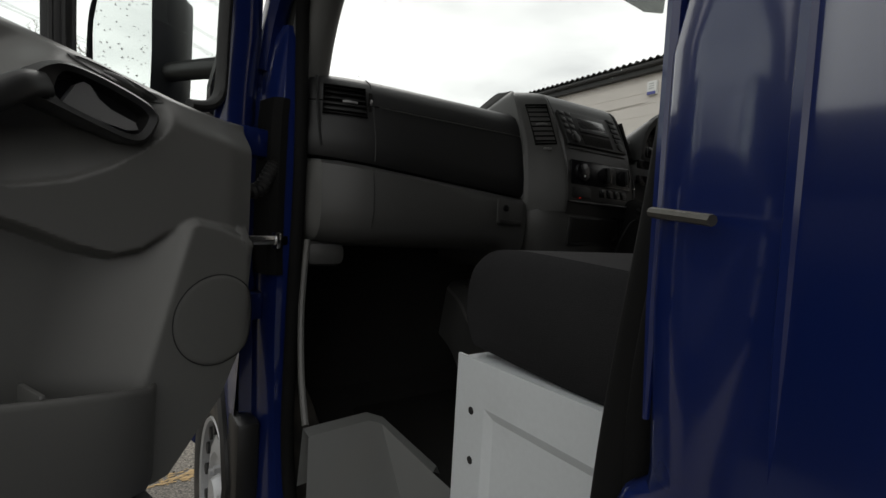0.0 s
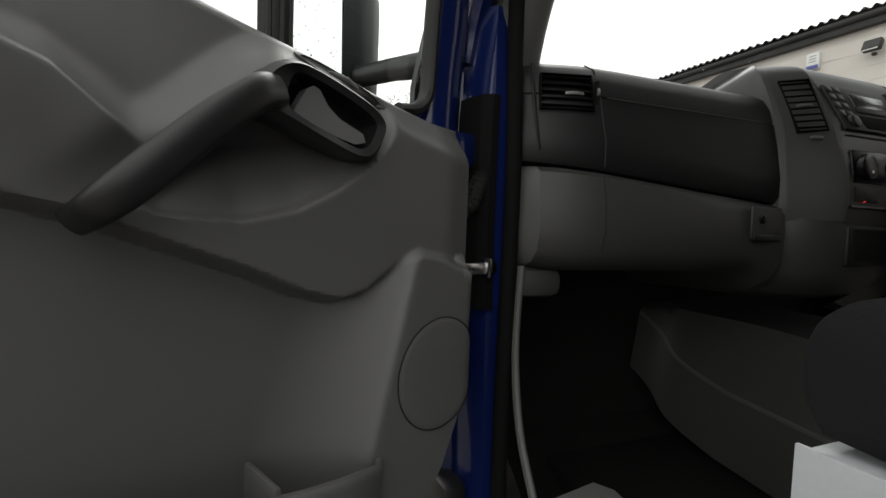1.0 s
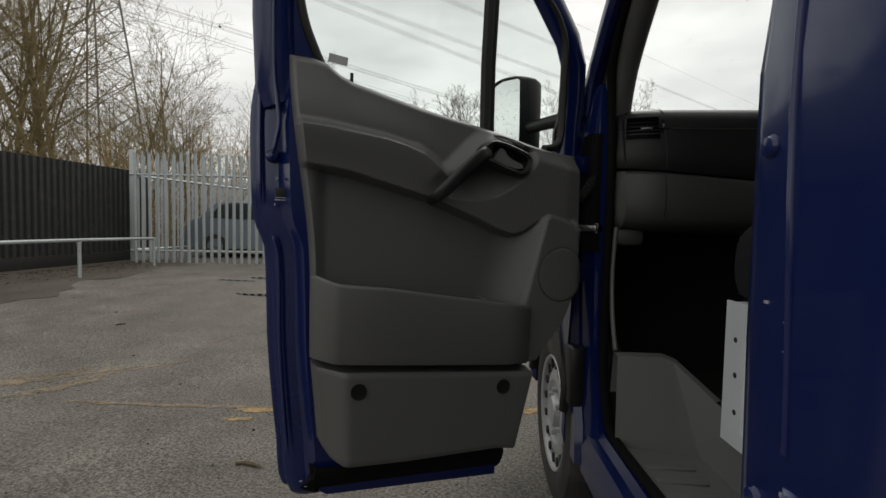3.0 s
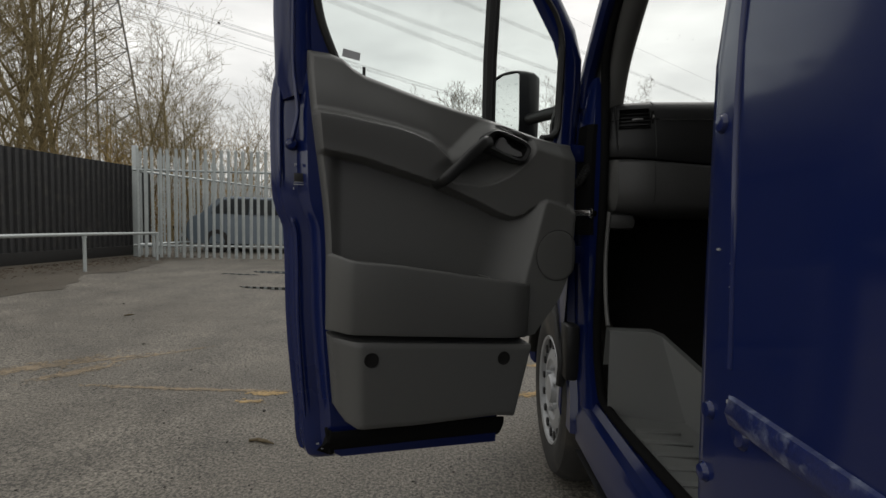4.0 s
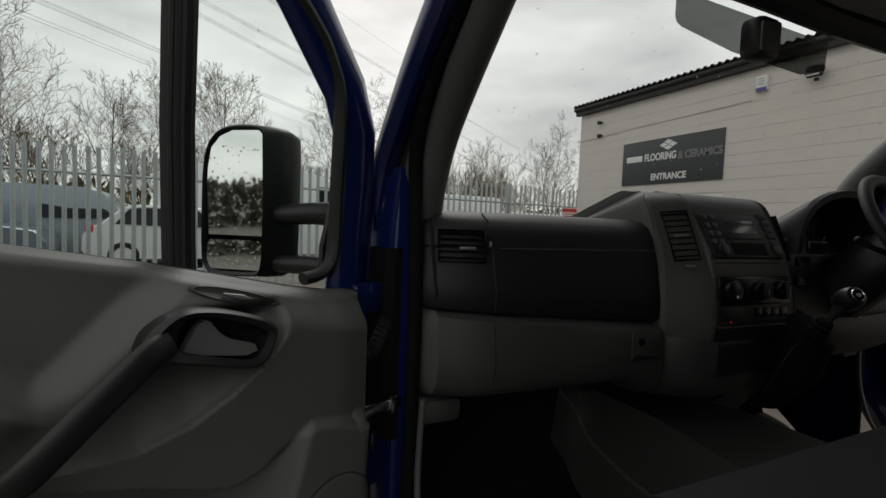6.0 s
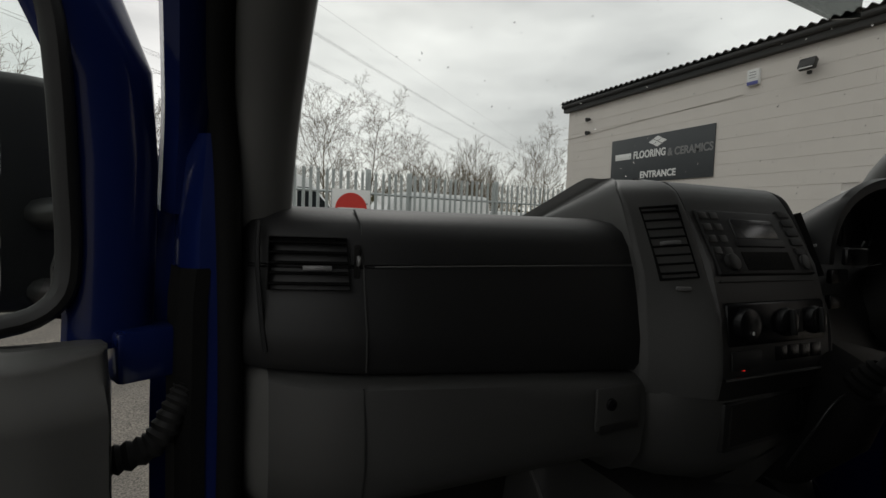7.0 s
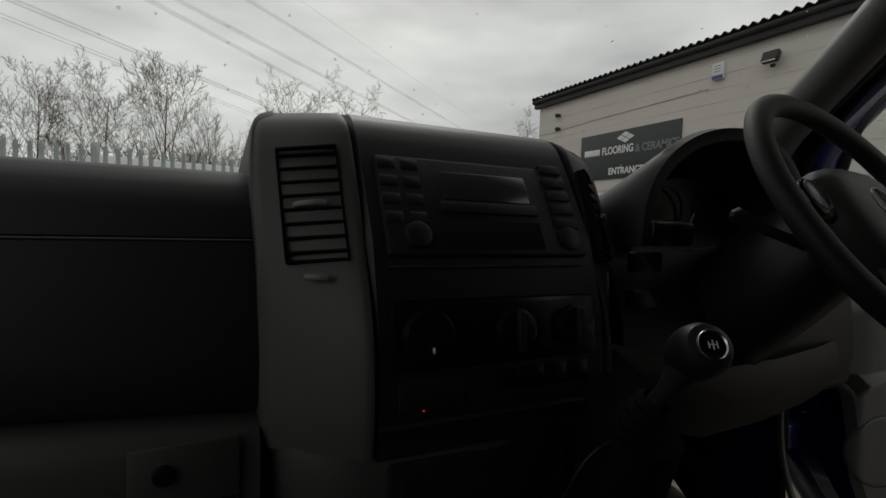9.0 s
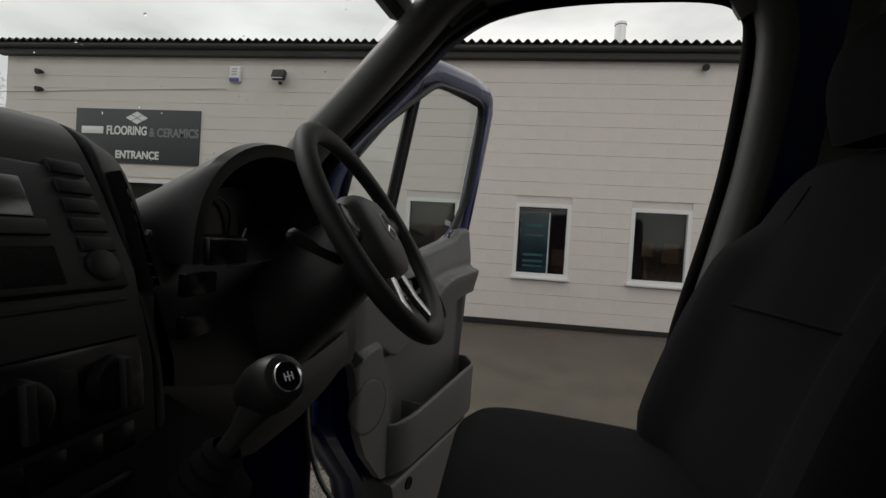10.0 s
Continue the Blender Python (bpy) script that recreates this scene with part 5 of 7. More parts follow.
part("shelf_opening", bm, CARPET, shelf, "flat black plate for the shade inside the tray")

bm = bmesh.new()
skin(bm, [[(0.078, -0.092, 1.205), (0.088, -0.086, 1.205), (0.10, -0.04, 1.205)], [(0.085, -0.092, 1.15), (0.135, -0.075, 1.12), (0.14, -0.03, 1.12)], [(0.05, -0.07, 1.085), (0.135, -0.06, 1.075), (0.14, 0.0, 1.075)], [(-0.05, -0.03, 1.03), (0.05, -0.035, 1.0), (0.06, 0.05, 1.0)]])
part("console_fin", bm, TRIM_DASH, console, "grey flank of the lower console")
# flank of the floor tunnel with its turned edge
bm = bmesh.new()
edge = curve_pts([(-0.165, 0.40, 0.93), (-0.162, 0.329, 0.889), (-0.16, 0.266, 0.826), (-0.16, 0.139, 0.788), (-0.16, 0.058, 0.777), (-0.17, -0.10, 0.765), (-0.18, -0.30, 0.75)], 5)
rows = [[(p.x - 0.03, p.y, p.z - 0.16) for p in edge], [(p.x - 0.006, p.y, p.z - 0.006) for p in edge], [(p.x, p.y + 0.002, p.z + 0.006) for p in edge], [(p.x + 0.02, p.y + 0.01, p.z + 0.05 * step(0.4, 0.3, p.y) + 0.02) for p in edge], [(p.x + 0.05, p.y + 0.02, 0.955 - 0.02 * step(0.1, -0.3, p.y)) for p in edge], [(0.15, p.y + 0.02, 0.965) for p in edge], [(0.19, p.y, 0.6) for p in edge]]
skin(bm, rows)
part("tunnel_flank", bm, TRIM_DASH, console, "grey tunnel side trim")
bm = bmesh.new()
tube(bm, edge, 0.006, 6)
part("flank_edge", bm, TRIM, console)
# gear lever on its housing
lever = thing("gear_lever", "black gear lever with a ringed knob on the dashboard", "gear lever")
bm = bmesh.new()
rows = []
for z, y, w, d in ((1.27, -0.05, 0.045, 0.03), (1.24, -0.10, 0.052, 0.045), (1.19, -0.125, 0.056, 0.055), (1.10, -0.10, 0.055, 0.055), (1.0, -0.02, 0.05, 0.05)):
    rows.append([(0.165 + w * math.cos(a), y + d * math.sin(a), z) for a in (2 * math.pi * i / 20 for i in range(20))])
skin(bm, rows, closed=True, caps=True)
part("housing", bm, SEAL, lever)
base = Vector((0.130, -0.150, 1.212))
kp = Vector((0.143, -0.214, 1.315))
ax = (kp - base).normalized()
along_stick = Matrix.Translation(base) @ ax.to_track_quat("Z", "Y").to_matrix().to_4x4()
prof = []
for i in range(9):
    q = i / 8
    prof.append((0.026 - 0.010 * q + (0.003 if i % 2 else -0.002), 0.052 * q))
bm = bmesh.new()
lathe(bm, prof, along_stick, 18)
part("gaiter", bm, SEAL, lever, "folded black leather gaiter")
bm = bmesh.new()
lathe(bm, [(0.009, 0.02), (0.009, 0.07), (0.013, 0.085), (0.016, 0.10)], along_stick, 16)
part("stick", bm, RUBBER, lever)
bm = bmesh.new()
lathe(bm, [(0.0001, -0.042), (0.014, -0.040), (0.021, -0.030), (0.0255, -0.014), (0.0265, 0.0), (0.025, 0.012), (0.021, 0.020), (0.0155, 0.0225), (0.0001, 0.023)], Matrix.Translation(kp) @ Vector((-0.38, -0.78, 0.50)).to_track_quat("Z", "Y").to_matrix().to_4x4(), 28)
part("knob", bm, BLACK, lever)
face = Vector((-0.38, -0.78, 0.50)).normalized()
m = Matrix.Translation(kp + face * 0.0228) @ face.to_track_quat("Z", "Y").to_matrix().to_4x4()
bm = bmesh.new()
lathe(bm, [(0.0145, -0.006), (0.0145, 0.001), (0.0137, 0.0022), (0.0125, 0.001)], m, 32)
part("knob_ring", bm, CHROME, lever, "chrome ring")
bm = bmesh.new()
lathe(bm, [(0.0128, -0.004), (0.0125, 0.001), (0.0001, 0.0014)], m, 32)
part("knob_face", bm, GLOSS, lever)
for h, w in ((-0.004, 0.007), (0.0, 0.009), (0.004, 0.007)):
    bm = bmesh.new()
    box(bm, (h, 0, 0.0018), (0.0012, w, 0.0006), m)
    part("gear_mark", bm, LETTER, lever)
bm = bmesh.new()
box(bm, (0, 0, 0.0018), (0.009, 0.0011, 0.0006), m)
part("gear_mark", bm, LETTER, lever)

bm = bmesh.new()
tube(bm, curve_pts([(0.085, -0.075, 1.05), (0.072, -0.115, 1.13), (0.088, -0.135, 1.185), (0.118, -0.14, 1.20), (0.140, -0.125, 1.19), (0.150, -0.12, 1.15)], 6), 0.002, 8)
tagged(part("trim_lead", bm, BLACK, None), "thin grey lead looped beside the gear lever", "cable")

# ---- driver's side ----
bm = bmesh.new()
rows = []
for x in (0.235, 0.3, 0.45, 0.6, 0.75, 0.885):
    rows.append([(x, y, z) for y, z in ((0.10, 1.115), (-0.03, 1.12), (-0.05, 1.14), (-0.055, 1.2), (-0.045, 1.3), (-0.02, 1.37), (0.0, 1.40), (0.02, 1.44), (0.06, 1.468), (0.30, 1.475), (0.48, 1.452), (0.53, 1.42))])
skin(bm, rows)
part("driver_fascia", bm, TRIM_DARK, dash, normals=False)
bm = bmesh.new()
rows = []
for x in (0.20, 0.26, 0.40, 0.55, 0.70, 0.80):
    rows.append([(x, y - 0.03 * math.sin((x - 0.2) / 0.6 * math.pi), z + 0.05 * step(0.35, 0.2, x)) for y, z in ((-0.056, 1.23), (-0.066, 1.205), (-0.06, 1.155), (-0.035, 1.118), (0.05, 1.10))])
skin(bm, rows)
part("knee_panel", bm, TRIM_DARK, dash, "charcoal panel under the steering column", normals=False)
bm = bmesh.new()
rows = []
for y, rx, zt in ((-0.062, 0.160, 1.578), (-0.060, 0.168, 1.588), (-0.045, 0.175, 1.590), (0.0, 0.182, 1.562), (0.05, 0.190, 1.530), (0.10, 0.196, 1.498), (0.16, 0.20, 1.472), (0.25, 0.20, 1.45)):
    rows.append([(0.455 + rx * math.cos(a), y + (0.035 * max(0.0, -math.cos(a)) - 0.02 * max(0.0, math.cos(a))) * step(0.1, -0.06, y), 1.405 + (zt - 1.405) * math.sin(a) ** 0.75) for a in (math.pi * i / 28 for i in range(29))])
inner = [[(0.455 + (p[0] - 0.455) * q, p[1] + d, 1.405 + (p[2] - 1.405) * q) for p in rows[0]] for q, d in ((0.95, 0.001), (0.90, 0.07))]
skin(bm, inner[::-1] + rows)
hood = part("instrument_hood", bm, TRIM_DARK, dash, "curved hood over the instruments", normals=False)
bm = bmesh.new()
bm.faces.new([bm.verts.new((0.455 + 0.14 * math.cos(a), 0.025 - 0.0 * (1 - math.sin(a)), 1.40 + 0.12 * math.sin(a))) for a in (math.pi * i / 24 for i in range(25))])
part("instrument_panel", bm, GLOSS, hood, smooth=False)
for x, r in ((0.39, 0.045), (0.52, 0.045)):
    bm = bmesh.new()
    lathe(bm, [(r, 0.0), (r, 0.004), (r - 0.002, 0.004), (r - 0.002, 0.0)], Matrix.Translation((x, 0.022, 1.455)) @ Matrix.Rotation(radians(98), 4, "X"), 32)
    part("dial_ring", bm, GLOSS, hood)
bm = bmesh.new()
tube(bm, curve_pts([(0.372, -0.045, 1.455), (0.366, -0.042, 1.435), (0.366, -0.040, 1.418), (0.374, -0.038, 1.402)], 6), 0.0014, 6)
part("lens_edge", bm, SILVER, hood, "thin bright edge of the clear lens")
bm = bmesh.new()
tube(bm, curve_pts([(0.31, -0.05, 1.425), (0.318, -0.049, 1.412), (0.33, -0.048, 1.403), (0.374, -0.045, 1.402), (0.44, -0.05, 1.408)], 5), 0.0012, 6)
part("lens_edge", bm, SILVER, hood)
bm = bmesh.new()
box(bm, (0.30, -0.062, 1.425), (0.085, 0.012, 0.035), pose(0, 0, 0), 0.005)
part("light_bezel", bm, GLOSS, dash)
for z in (1.385, 1.335):
    bm = bmesh.new()
    box(bm, (0.265, -0.050, z), (0.06, 0.012, 0.028), None, 0.004)
    part("switch_panel", bm, GLOSS, dash)

steer = thing("steering_wheel", "black leather steering wheel with silver lower spokes", "steering wheel")
wc = Vector((0.485, -0.208, 1.461))
wn = Vector((0.0, -math.cos(radians(33.5)), math.sin(radians(33.5))))
wm = Matrix.Translation(wc) @ Matrix(((1, 0, 0, 0), (0, math.sin(radians(33.5)), -math.cos(radians(33.5)), 0), (0, math.cos(radians(33.5)), math.sin(radians(33.5)), 0), (0, 0, 0, 1)))
bm = bmesh.new()
rows = []
for i in range(64):
    a = 2 * math.pi * i / 64
    R = 0.184
    rows.append([wm @ Vector(((R + 0.0175 * math.cos(q)) * math.cos(a), (R + 0.0175 * math.cos(q)) * math.sin(a), 0.0145 * math.sin(q))) for q in (2 * math.pi * j / 14 for j in range(14))])
rows.append(rows[0])
skin(bm, rows, closed=True)
bmesh.ops.remove_doubles(bm, verts=bm.verts, dist=1e-6)
part("rim", bm, RUBBER, steer, "black leather rim")
bm = bmesh.new()
ol = [(0.0, -0.085), (0.05, -0.08), (0.075, -0.045), (0.085, 0.01), (0.08, 0.05), (0.05, 0.068), (0.0, 0.072), (-0.05, 0.068), (-0.08, 0.05), (-0.085, 0.01), (-0.075, -0.045), (-0.05, -0.08)]
rows = [[wm @ Vector((x * q, y * q, h)) for x, y in ol] for q, h in ((0.9, -0.05), (1.0, -0.03), (1.0, -0.012), (0.93, 0.004), (0.75, 0.014), (0.4, 0.019), (0.0, 0.02))]
skin(bm, rows, closed=True)
part("airbag_pad", bm, TRIM_DASH, steer, "dark grey airbag pad")
bm = bmesh.new()
lathe(bm, [(0.026, 0.0175), (0.025, 0.0205), (0.022, 0.0205), (0.0215, 0.019), (0.0001, 0.0195)], wm, 32)
emblem = part("emblem", bm, SILVER, steer, "plain round silver emblem")
for k in range(3):
    a = radians(90 + 120 * k)
    bm = bmesh.new()
    tube(bm, [wm @ Vector((0, 0, 0.0205)), wm @ Vector((0.022 * math.cos(a), 0.022 * math.sin(a), 0.0205))], [0.0032, 0.0012], 6)
    part("emblem_ray", bm, CHROME, emblem)
for s in (-1, 1):
    bm = bmesh.new()
    tube(bm, [wm @ Vector((s * 0.07, 0.012, -0.012)), wm @ Vector((s * 0.12, 0.018, -0.012)), wm @ Vector((s * 0.178, 0.02, -0.004))], [0.026, 0.022, 0.02], 10, 0.45, side=wm.to_3x3() @ Vector((0, 1, 0)))
    part("spoke", bm, BLACK, steer)
    bm = bmesh.new()
    lathe(bm, [(0.026, -0.004), (0.026, 0.004), (0.022, 0.007), (0.0001, 0.008)], wm @ Matrix.Translation((s * 0.108, 0.02, -0.006)), 24)
    pad = part("button_pad", bm, GLOSS, steer)
    bm = bmesh.new()
    lathe(bm, [(0.0225, 0.0065), (0.0215, 0.0082), (0.0205, 0.0072)], wm @ Matrix.Translation((s * 0.108, 0.02, -0.006)), 24)
    part("pad_ring", bm, SILVER, pad)
    bm = bmesh.new()
    tube(bm, [wm @ Vector((s * 0.03, -0.07, -0.012)), wm @ Vector((s * 0.045, -0.12, -0.012)), wm @ Vector((s * 0.055, -0.176, -0.004))], [0.022, 0.018, 0.018], 10, 0.4, side=wm.to_3x3() @ Vector((1, 0, 0)))
    part("lower_spoke", bm, CHROME, steer, "silver lower spoke")
    bm = bmesh.new()
    tube(bm, [wm @ Vector((s * 0.04, -0.02, -0.06)), wm @ Vector((s * 0.13, 0.0, -0.055)), wm @ Vector((s * 0.195, 0.02, -0.05)), wm @ Vector((s * 0.205, 0.021, -0.05))], [0.008, 0.007, 0.010, 0.003], 8)
    part("stalk", bm, RUBBER, steer)
bm = bmesh.new()
rows = [[wm @ Vector((w * math.cos(a), h * math.sin(a) - off, d)) for a in (2 * math.pi * i / 20 for i in range(20))] for d, w, h, off in ((-0.03, 0.05, 0.05, 0.0), (-0.06, 0.065, 0.07, 0.01), (-0.14, 0.07, 0.085, 0.02), (-0.24, 0.07, 0.09, 0.04))]
skin(bm, rows, closed=True, caps=True)
part("column_shroud", bm, BLACK, steer)


# ---- seats ----
def cushion(bm, x0, x1, prof, bolster=0.0, n=10):
    """A padded block: prof, closed, in (y, z), swept across and drawn in at the sides."""
    rows = []
    c = Vector((0, sum(p[0] for p in prof) / len(prof), sum(p[1] for p in prof) / len(prof)))
    for i in range(n + 1):
        q = i / n
        e = min(q, 1 - q) * (x1 - x0)
        k = 1 - 0.22 * (1 - step(0.0, 0.06, e)) ** 2
        rows.append([(x0 + (x1 - x0) * (0.5 - 0.5 * math.cos(math.pi * q)) if 0 < i < n else (x0, x1)[i == n], c.y + (p[0] - c.y) * k + bolster * step(0.34, 0.2, min(q, 1 - q)) * step(c.y, c.y + 0.04, p[0]) * step(0.05, 0.25, p[1] - 0.9) * step(1.66, 1.5, p[1]), c.z + (p[1] - c.z) * k) for p in prof])
    skin(bm, rows, closed=True, caps=True)


def seat(name, x0, x1, dy, dz, label, box_side):
    root = thing(name, label, "van seat")
    prof = [(p.x + dy, p.y + dz) for p in curve_pts([(-0.34, 0.96, 0), (-0.318, 1.0, 0), (-0.318, 1.06, 0), (-0.34, 1.10, 0), (-0.40, 1.125, 0), (-0.55, 1.12, 0), (-0.75, 1.10, 0), (-0.82, 1.06, 0), (-0.82, 0.96, 0), (-0.6, 0.945, 0), (-0.34, 0.96, 0)], 5)[:-1]]
    bm = bmesh.new()
    cushion(bm, x0, x1, prof, n=14)
    part("seat_cushion", bm, FABRIC, root)
    prof = [(p.x + dy, p.y + dz) for p in curve_pts([(-0.72, 1.06, 0), (-0.725, 1.14, 0), (-0.785, 1.32, 0), (-0.86, 1.486, 0), (-0.925, 1.60, 0), (-0.985, 1.655, 0), (-1.05, 1.645, 0), (-1.04, 1.54, 0), (-0.96, 1.32, 0), (-0.86, 1.06, 0), (-0.72, 1.06, 0)], 5)[:-1]]
    bm = bmesh.new()
    cushion(bm, x0 + 0.005, x1 - 0.005, prof, 0.0 if box_side else 0.045, n=24)
    part("backrest", bm, FABRIC, root)
    mid = (x0 + x1) / 2 if x1 - x0 < 0.6 else None
    heads = [mid] if mid else [x0 + 0.22, x1 - 0.22]
    for hx in heads:
        prof = [(p.x + dy, p.y + dz) for p in curve_pts([(-0.93, 1.66, 0), (-0.915, 1.76, 0), (-0.945, 1.85, 0), (-1.01, 1.86, 0), (-1.04, 1.77, 0), (-1.02, 1.67, 0), (-0.93, 1.66, 0)], 5)[:-1]]
        bm = bmesh.new()
        cushion(bm, hx - 0.13, hx + 0.13, prof, n=10)
        part("headrest", bm, FABRIC, root)
        for d in (-0.06, 0.06):
            bm = bmesh.new()
            tube(bm, [(hx + d, -0.985 + dy, 1.62 + dz), (hx + d, -0.985 + dy, 1.70 + dz)], 0.006, 8)
            part("headrest_post", bm, CHROME, root)
    # sewn seams of the cushion and backrest
    for q in (0.2, 0.8):
        sx = x0 + (x1 - x0) * q
        bm = bmesh.new()
        tube(bm, [(sx, y + dy, z + dz) for y, z in ((-0.325, 1.075), (-0.36, 1.112), (-0.42, 1.1235), (-0.55, 1.119), (-0.66, 1.110))], 0.0016, 6)
        part("seam", bm, FABRIC, root)
        bm = bmesh.new()
        tube(bm, [(sx, y + dy, z + dz) for y, z in ((-0.735, 1.18), (-0.785, 1.33), (-0.850, 1.47), (-0.920, 1.60))], 0.0016, 6)
        part("seam", bm, FABRIC, root)
    if not box_side:
        bm = bmesh.new()
        tube(bm, [(x0 + (x1 - x0) * q, -0.806 + dy + 0.010 * (q - 0.5) ** 2, 1.385 + dz) for q in (0.2, 0.35, 0.5, 0.65, 0.8)], 0.0022, 6)
        part("seam", bm, FABRIC, root)
    # steel base
    bm = bmesh.new()
    box(bm, ((x0 + x1) / 2, -0.58 + dy, 0.765), (x1 - x0 - 0.01, 0.50, 0.33), None, 0.004)
    part("seat_base", bm, WHITE if box_side else TRIM_DARK, root, "painted steel seat base")
    if box_side:
        xs_ = x0 - 0.001
        bm = bmesh.new()
        # side sheet with a pressed panel
        def P2(y, z, d):
            return (xs_ - d, y, z)
        o = [(-0.322, 0.60), (-0.322, 0.932), (-0.83, 0.932), (-0.83, 0.60)]
        i0 = [(-0.395, 0.64), (-0.395, 0.86), (-0.79, 0.86), (-0.79, 0.64)]
        i1 = [(-0.412, 0.655), (-0.412, 0.845), (-0.775, 0.845), (-0.775, 0.655)]
        rows = [[P2(y, z, 0.0) for y, z in o], [P2(y, z, 0.006) for y, z in o], [P2(y, z, 0.006) for y, z in i0], [P2(y, z, -0.001) for y, z in i1]]
        vs = skin(bm, rows, closed=True)
        bm.faces.new(vs[-1])
        part("side_sheet", bm, WHITE, root, smooth=False)
        for y, z in ((-0.364, 0.846), (-0.368, 0.765), (-0.372, 0.68)):
            bm = bmesh.new()
            lathe(bm, [(0.0001, 0.0005), (0.006, 0.0005), (0.007, -0.001)], Matrix.Translation((xs_ - 0.0065, y, z)) @ Matrix.Rotation(radians(-90), 4, "Y"), 12)
            part("screw_hole", bm, RUBBER, root)


seat("passenger_seat", -0.648, 0.16, 0.0, -0.012, "charcoal fabric double passenger seat on a white steel base", True)
seat("driver_seat", 0.25, 0.74, -0.015, -0.012, "charcoal fabric driver seat with headrest", False)


# ---- yard ----
def patch(name, pts, lift, material, label, category):
    """A thin, ragged patch lying on the ground."""
    bm = bmesh.new()
    c = Vector((sum(p[0] for p in pts) / len(pts), sum(p[1] for p in pts) / len(pts), 0))
    ring = []
    for i, p in enumerate(pts):
        q = pts[(i + 1) % len(pts)]
        for k in range(5):
            v = Vector((p[0] + (q[0] - p[0]) * k / 5, p[1] + (q[1] - p[1]) * k / 5, 0))
            v += (v - c) * 0.18 * noise.noise(v * 9)
            ring.append(Vector((v.x, v.y, ground_z(v.x, v.y) + lift)))
    bm.faces.new([bm.verts.new(v) for v in ring])
    top = bmesh.ops.extrude_face_region(bm, geom=bm.faces[:])
    bmesh.ops.translate(bm, vec=(0, 0, -0.012), verts=[v for v in top["geom"] if isinstance(v, bmesh.types.BMVert)])
    return tagged(part(name, bm, material, smooth=False), label, category)


WATER = mat("still_puddle_water", (0.02, 0.019, 0.017), 0.03, 0, 20, 0.1, 0, 0.001)
for x, y, w, d in ((-3.75, 4.90, 0.62, 0.10), (-4.35, 6.42, 0.55, 0.13), (-4.9, 6.05, 0.3, 0.05)):
    patch("puddle", [(x + w * math.cos(a), y + d * math.sin(a)) for a in (2 * math.pi * i / 9 for i in range(9))], 0.004, WATER, "shallow rain puddle lying on the tarmac", "puddle")
rnd = random.Random(4)
for x, y, w, d, a, k, paint in ((-2.45, 1.18, 0.06, 0.022, 0.05, 60, YELLOW), (-2.47, 1.05, 0.045, 0.015, 0.05, 30, YELLOW), (-4.15, 1.45, 0.28, 0.07, 0.85, 170, PALE_PAINT), (-3.82, 1.40, 0.16, 0.05, 0.95, 90, PALE_PAINT), (-3.9, 1.62, 0.34, 0.02, 0.7, 70, PALE_PAINT), (-3.05, 1.20, 0.34, 0.016, 0.02, 90, PALE_PAINT), (-2.55, 1.22, 0.18, 0.012, 0.02, 40, PALE_PAINT), (-0.82, 1.3, 0.14, 0.04, 0.1, 40, YELLOW), (-0.75, 1.9, 0.35, 0.04, 0.05, 60, YELLOW), (-3.55, 1.85, 0.3, 0.015, 0.8, 40, PALE_PAINT)):
    bm = bmesh.new()
    for i in range(k * 5):
        u, v = rnd.gauss(0, w * 0.75), rnd.gauss(0, d * 0.6)
        px, py = x + u * math.cos(a) - v * math.sin(a), y + u * math.sin(a) + v * math.cos(a)
        r = 0.0015 + 0.0105 * rnd.random() ** 2.0
        ring = []
        for j in range(7):
            q = 2 * math.pi * j / 7
            e = r * rnd.uniform(0.45, 1.15)
            cx, cy = px + e * 2.2 * math.cos(q) * math.cos(a) - e * math.sin(q) * math.sin(a), py + e * 2.2 * math.cos(q) * math.sin(a) + e * math.sin(q) * math.cos(a)
            ring.append((cx, cy, ground_z(cx, cy) + 0.002 + 0.0015 * rnd.random()))
        bm.faces.new([bm.verts.new(v) for v in ring])
    tagged(part("road_marking", bm, paint, smooth=False), "worn flakes of faded paint on the tarmac", "road marking")
# leaves and twigs blown against the fence
bm = bmesh.new()
for i in range(1500):
    y = rnd.uniform(2.6, 8.9)
    x = -8.6 + 0.075 * (y - 6) + abs(rnd.gauss(0, 0.7))
    if rnd.random() < 0.25:
        x, y = rnd.uniform(-8.3, -3.5), 8.9 - abs(rnd.gauss(0, 0.35))
    z, r, q = ground_z(x, y) + 0.009, rnd.uniform(0.012, 0.035), rnd.uniform(0, 6.28)
    c, e = math.cos(q) * r, math.sin(q) * r
    bm.faces.new([bm.verts.new(p) for p in ((x - c, y - e, z), (x + e * 0.5, y - c * 0.5, z + 0.006), (x + c, y + e, z + 0.003), (x - e * 0.5, y + c * 0.5, z + 0.008))])
tagged(part("leaf_litter", bm, mat("dead_leaves", (0.085, 0.055, 0.030), 0.9, 0, 20, 0.5, 0.2, 0.002), smooth=False, normals=False), "brown dead leaves blown against the fence", "leaf litter", kind="stuff")
bm = bmesh.new()
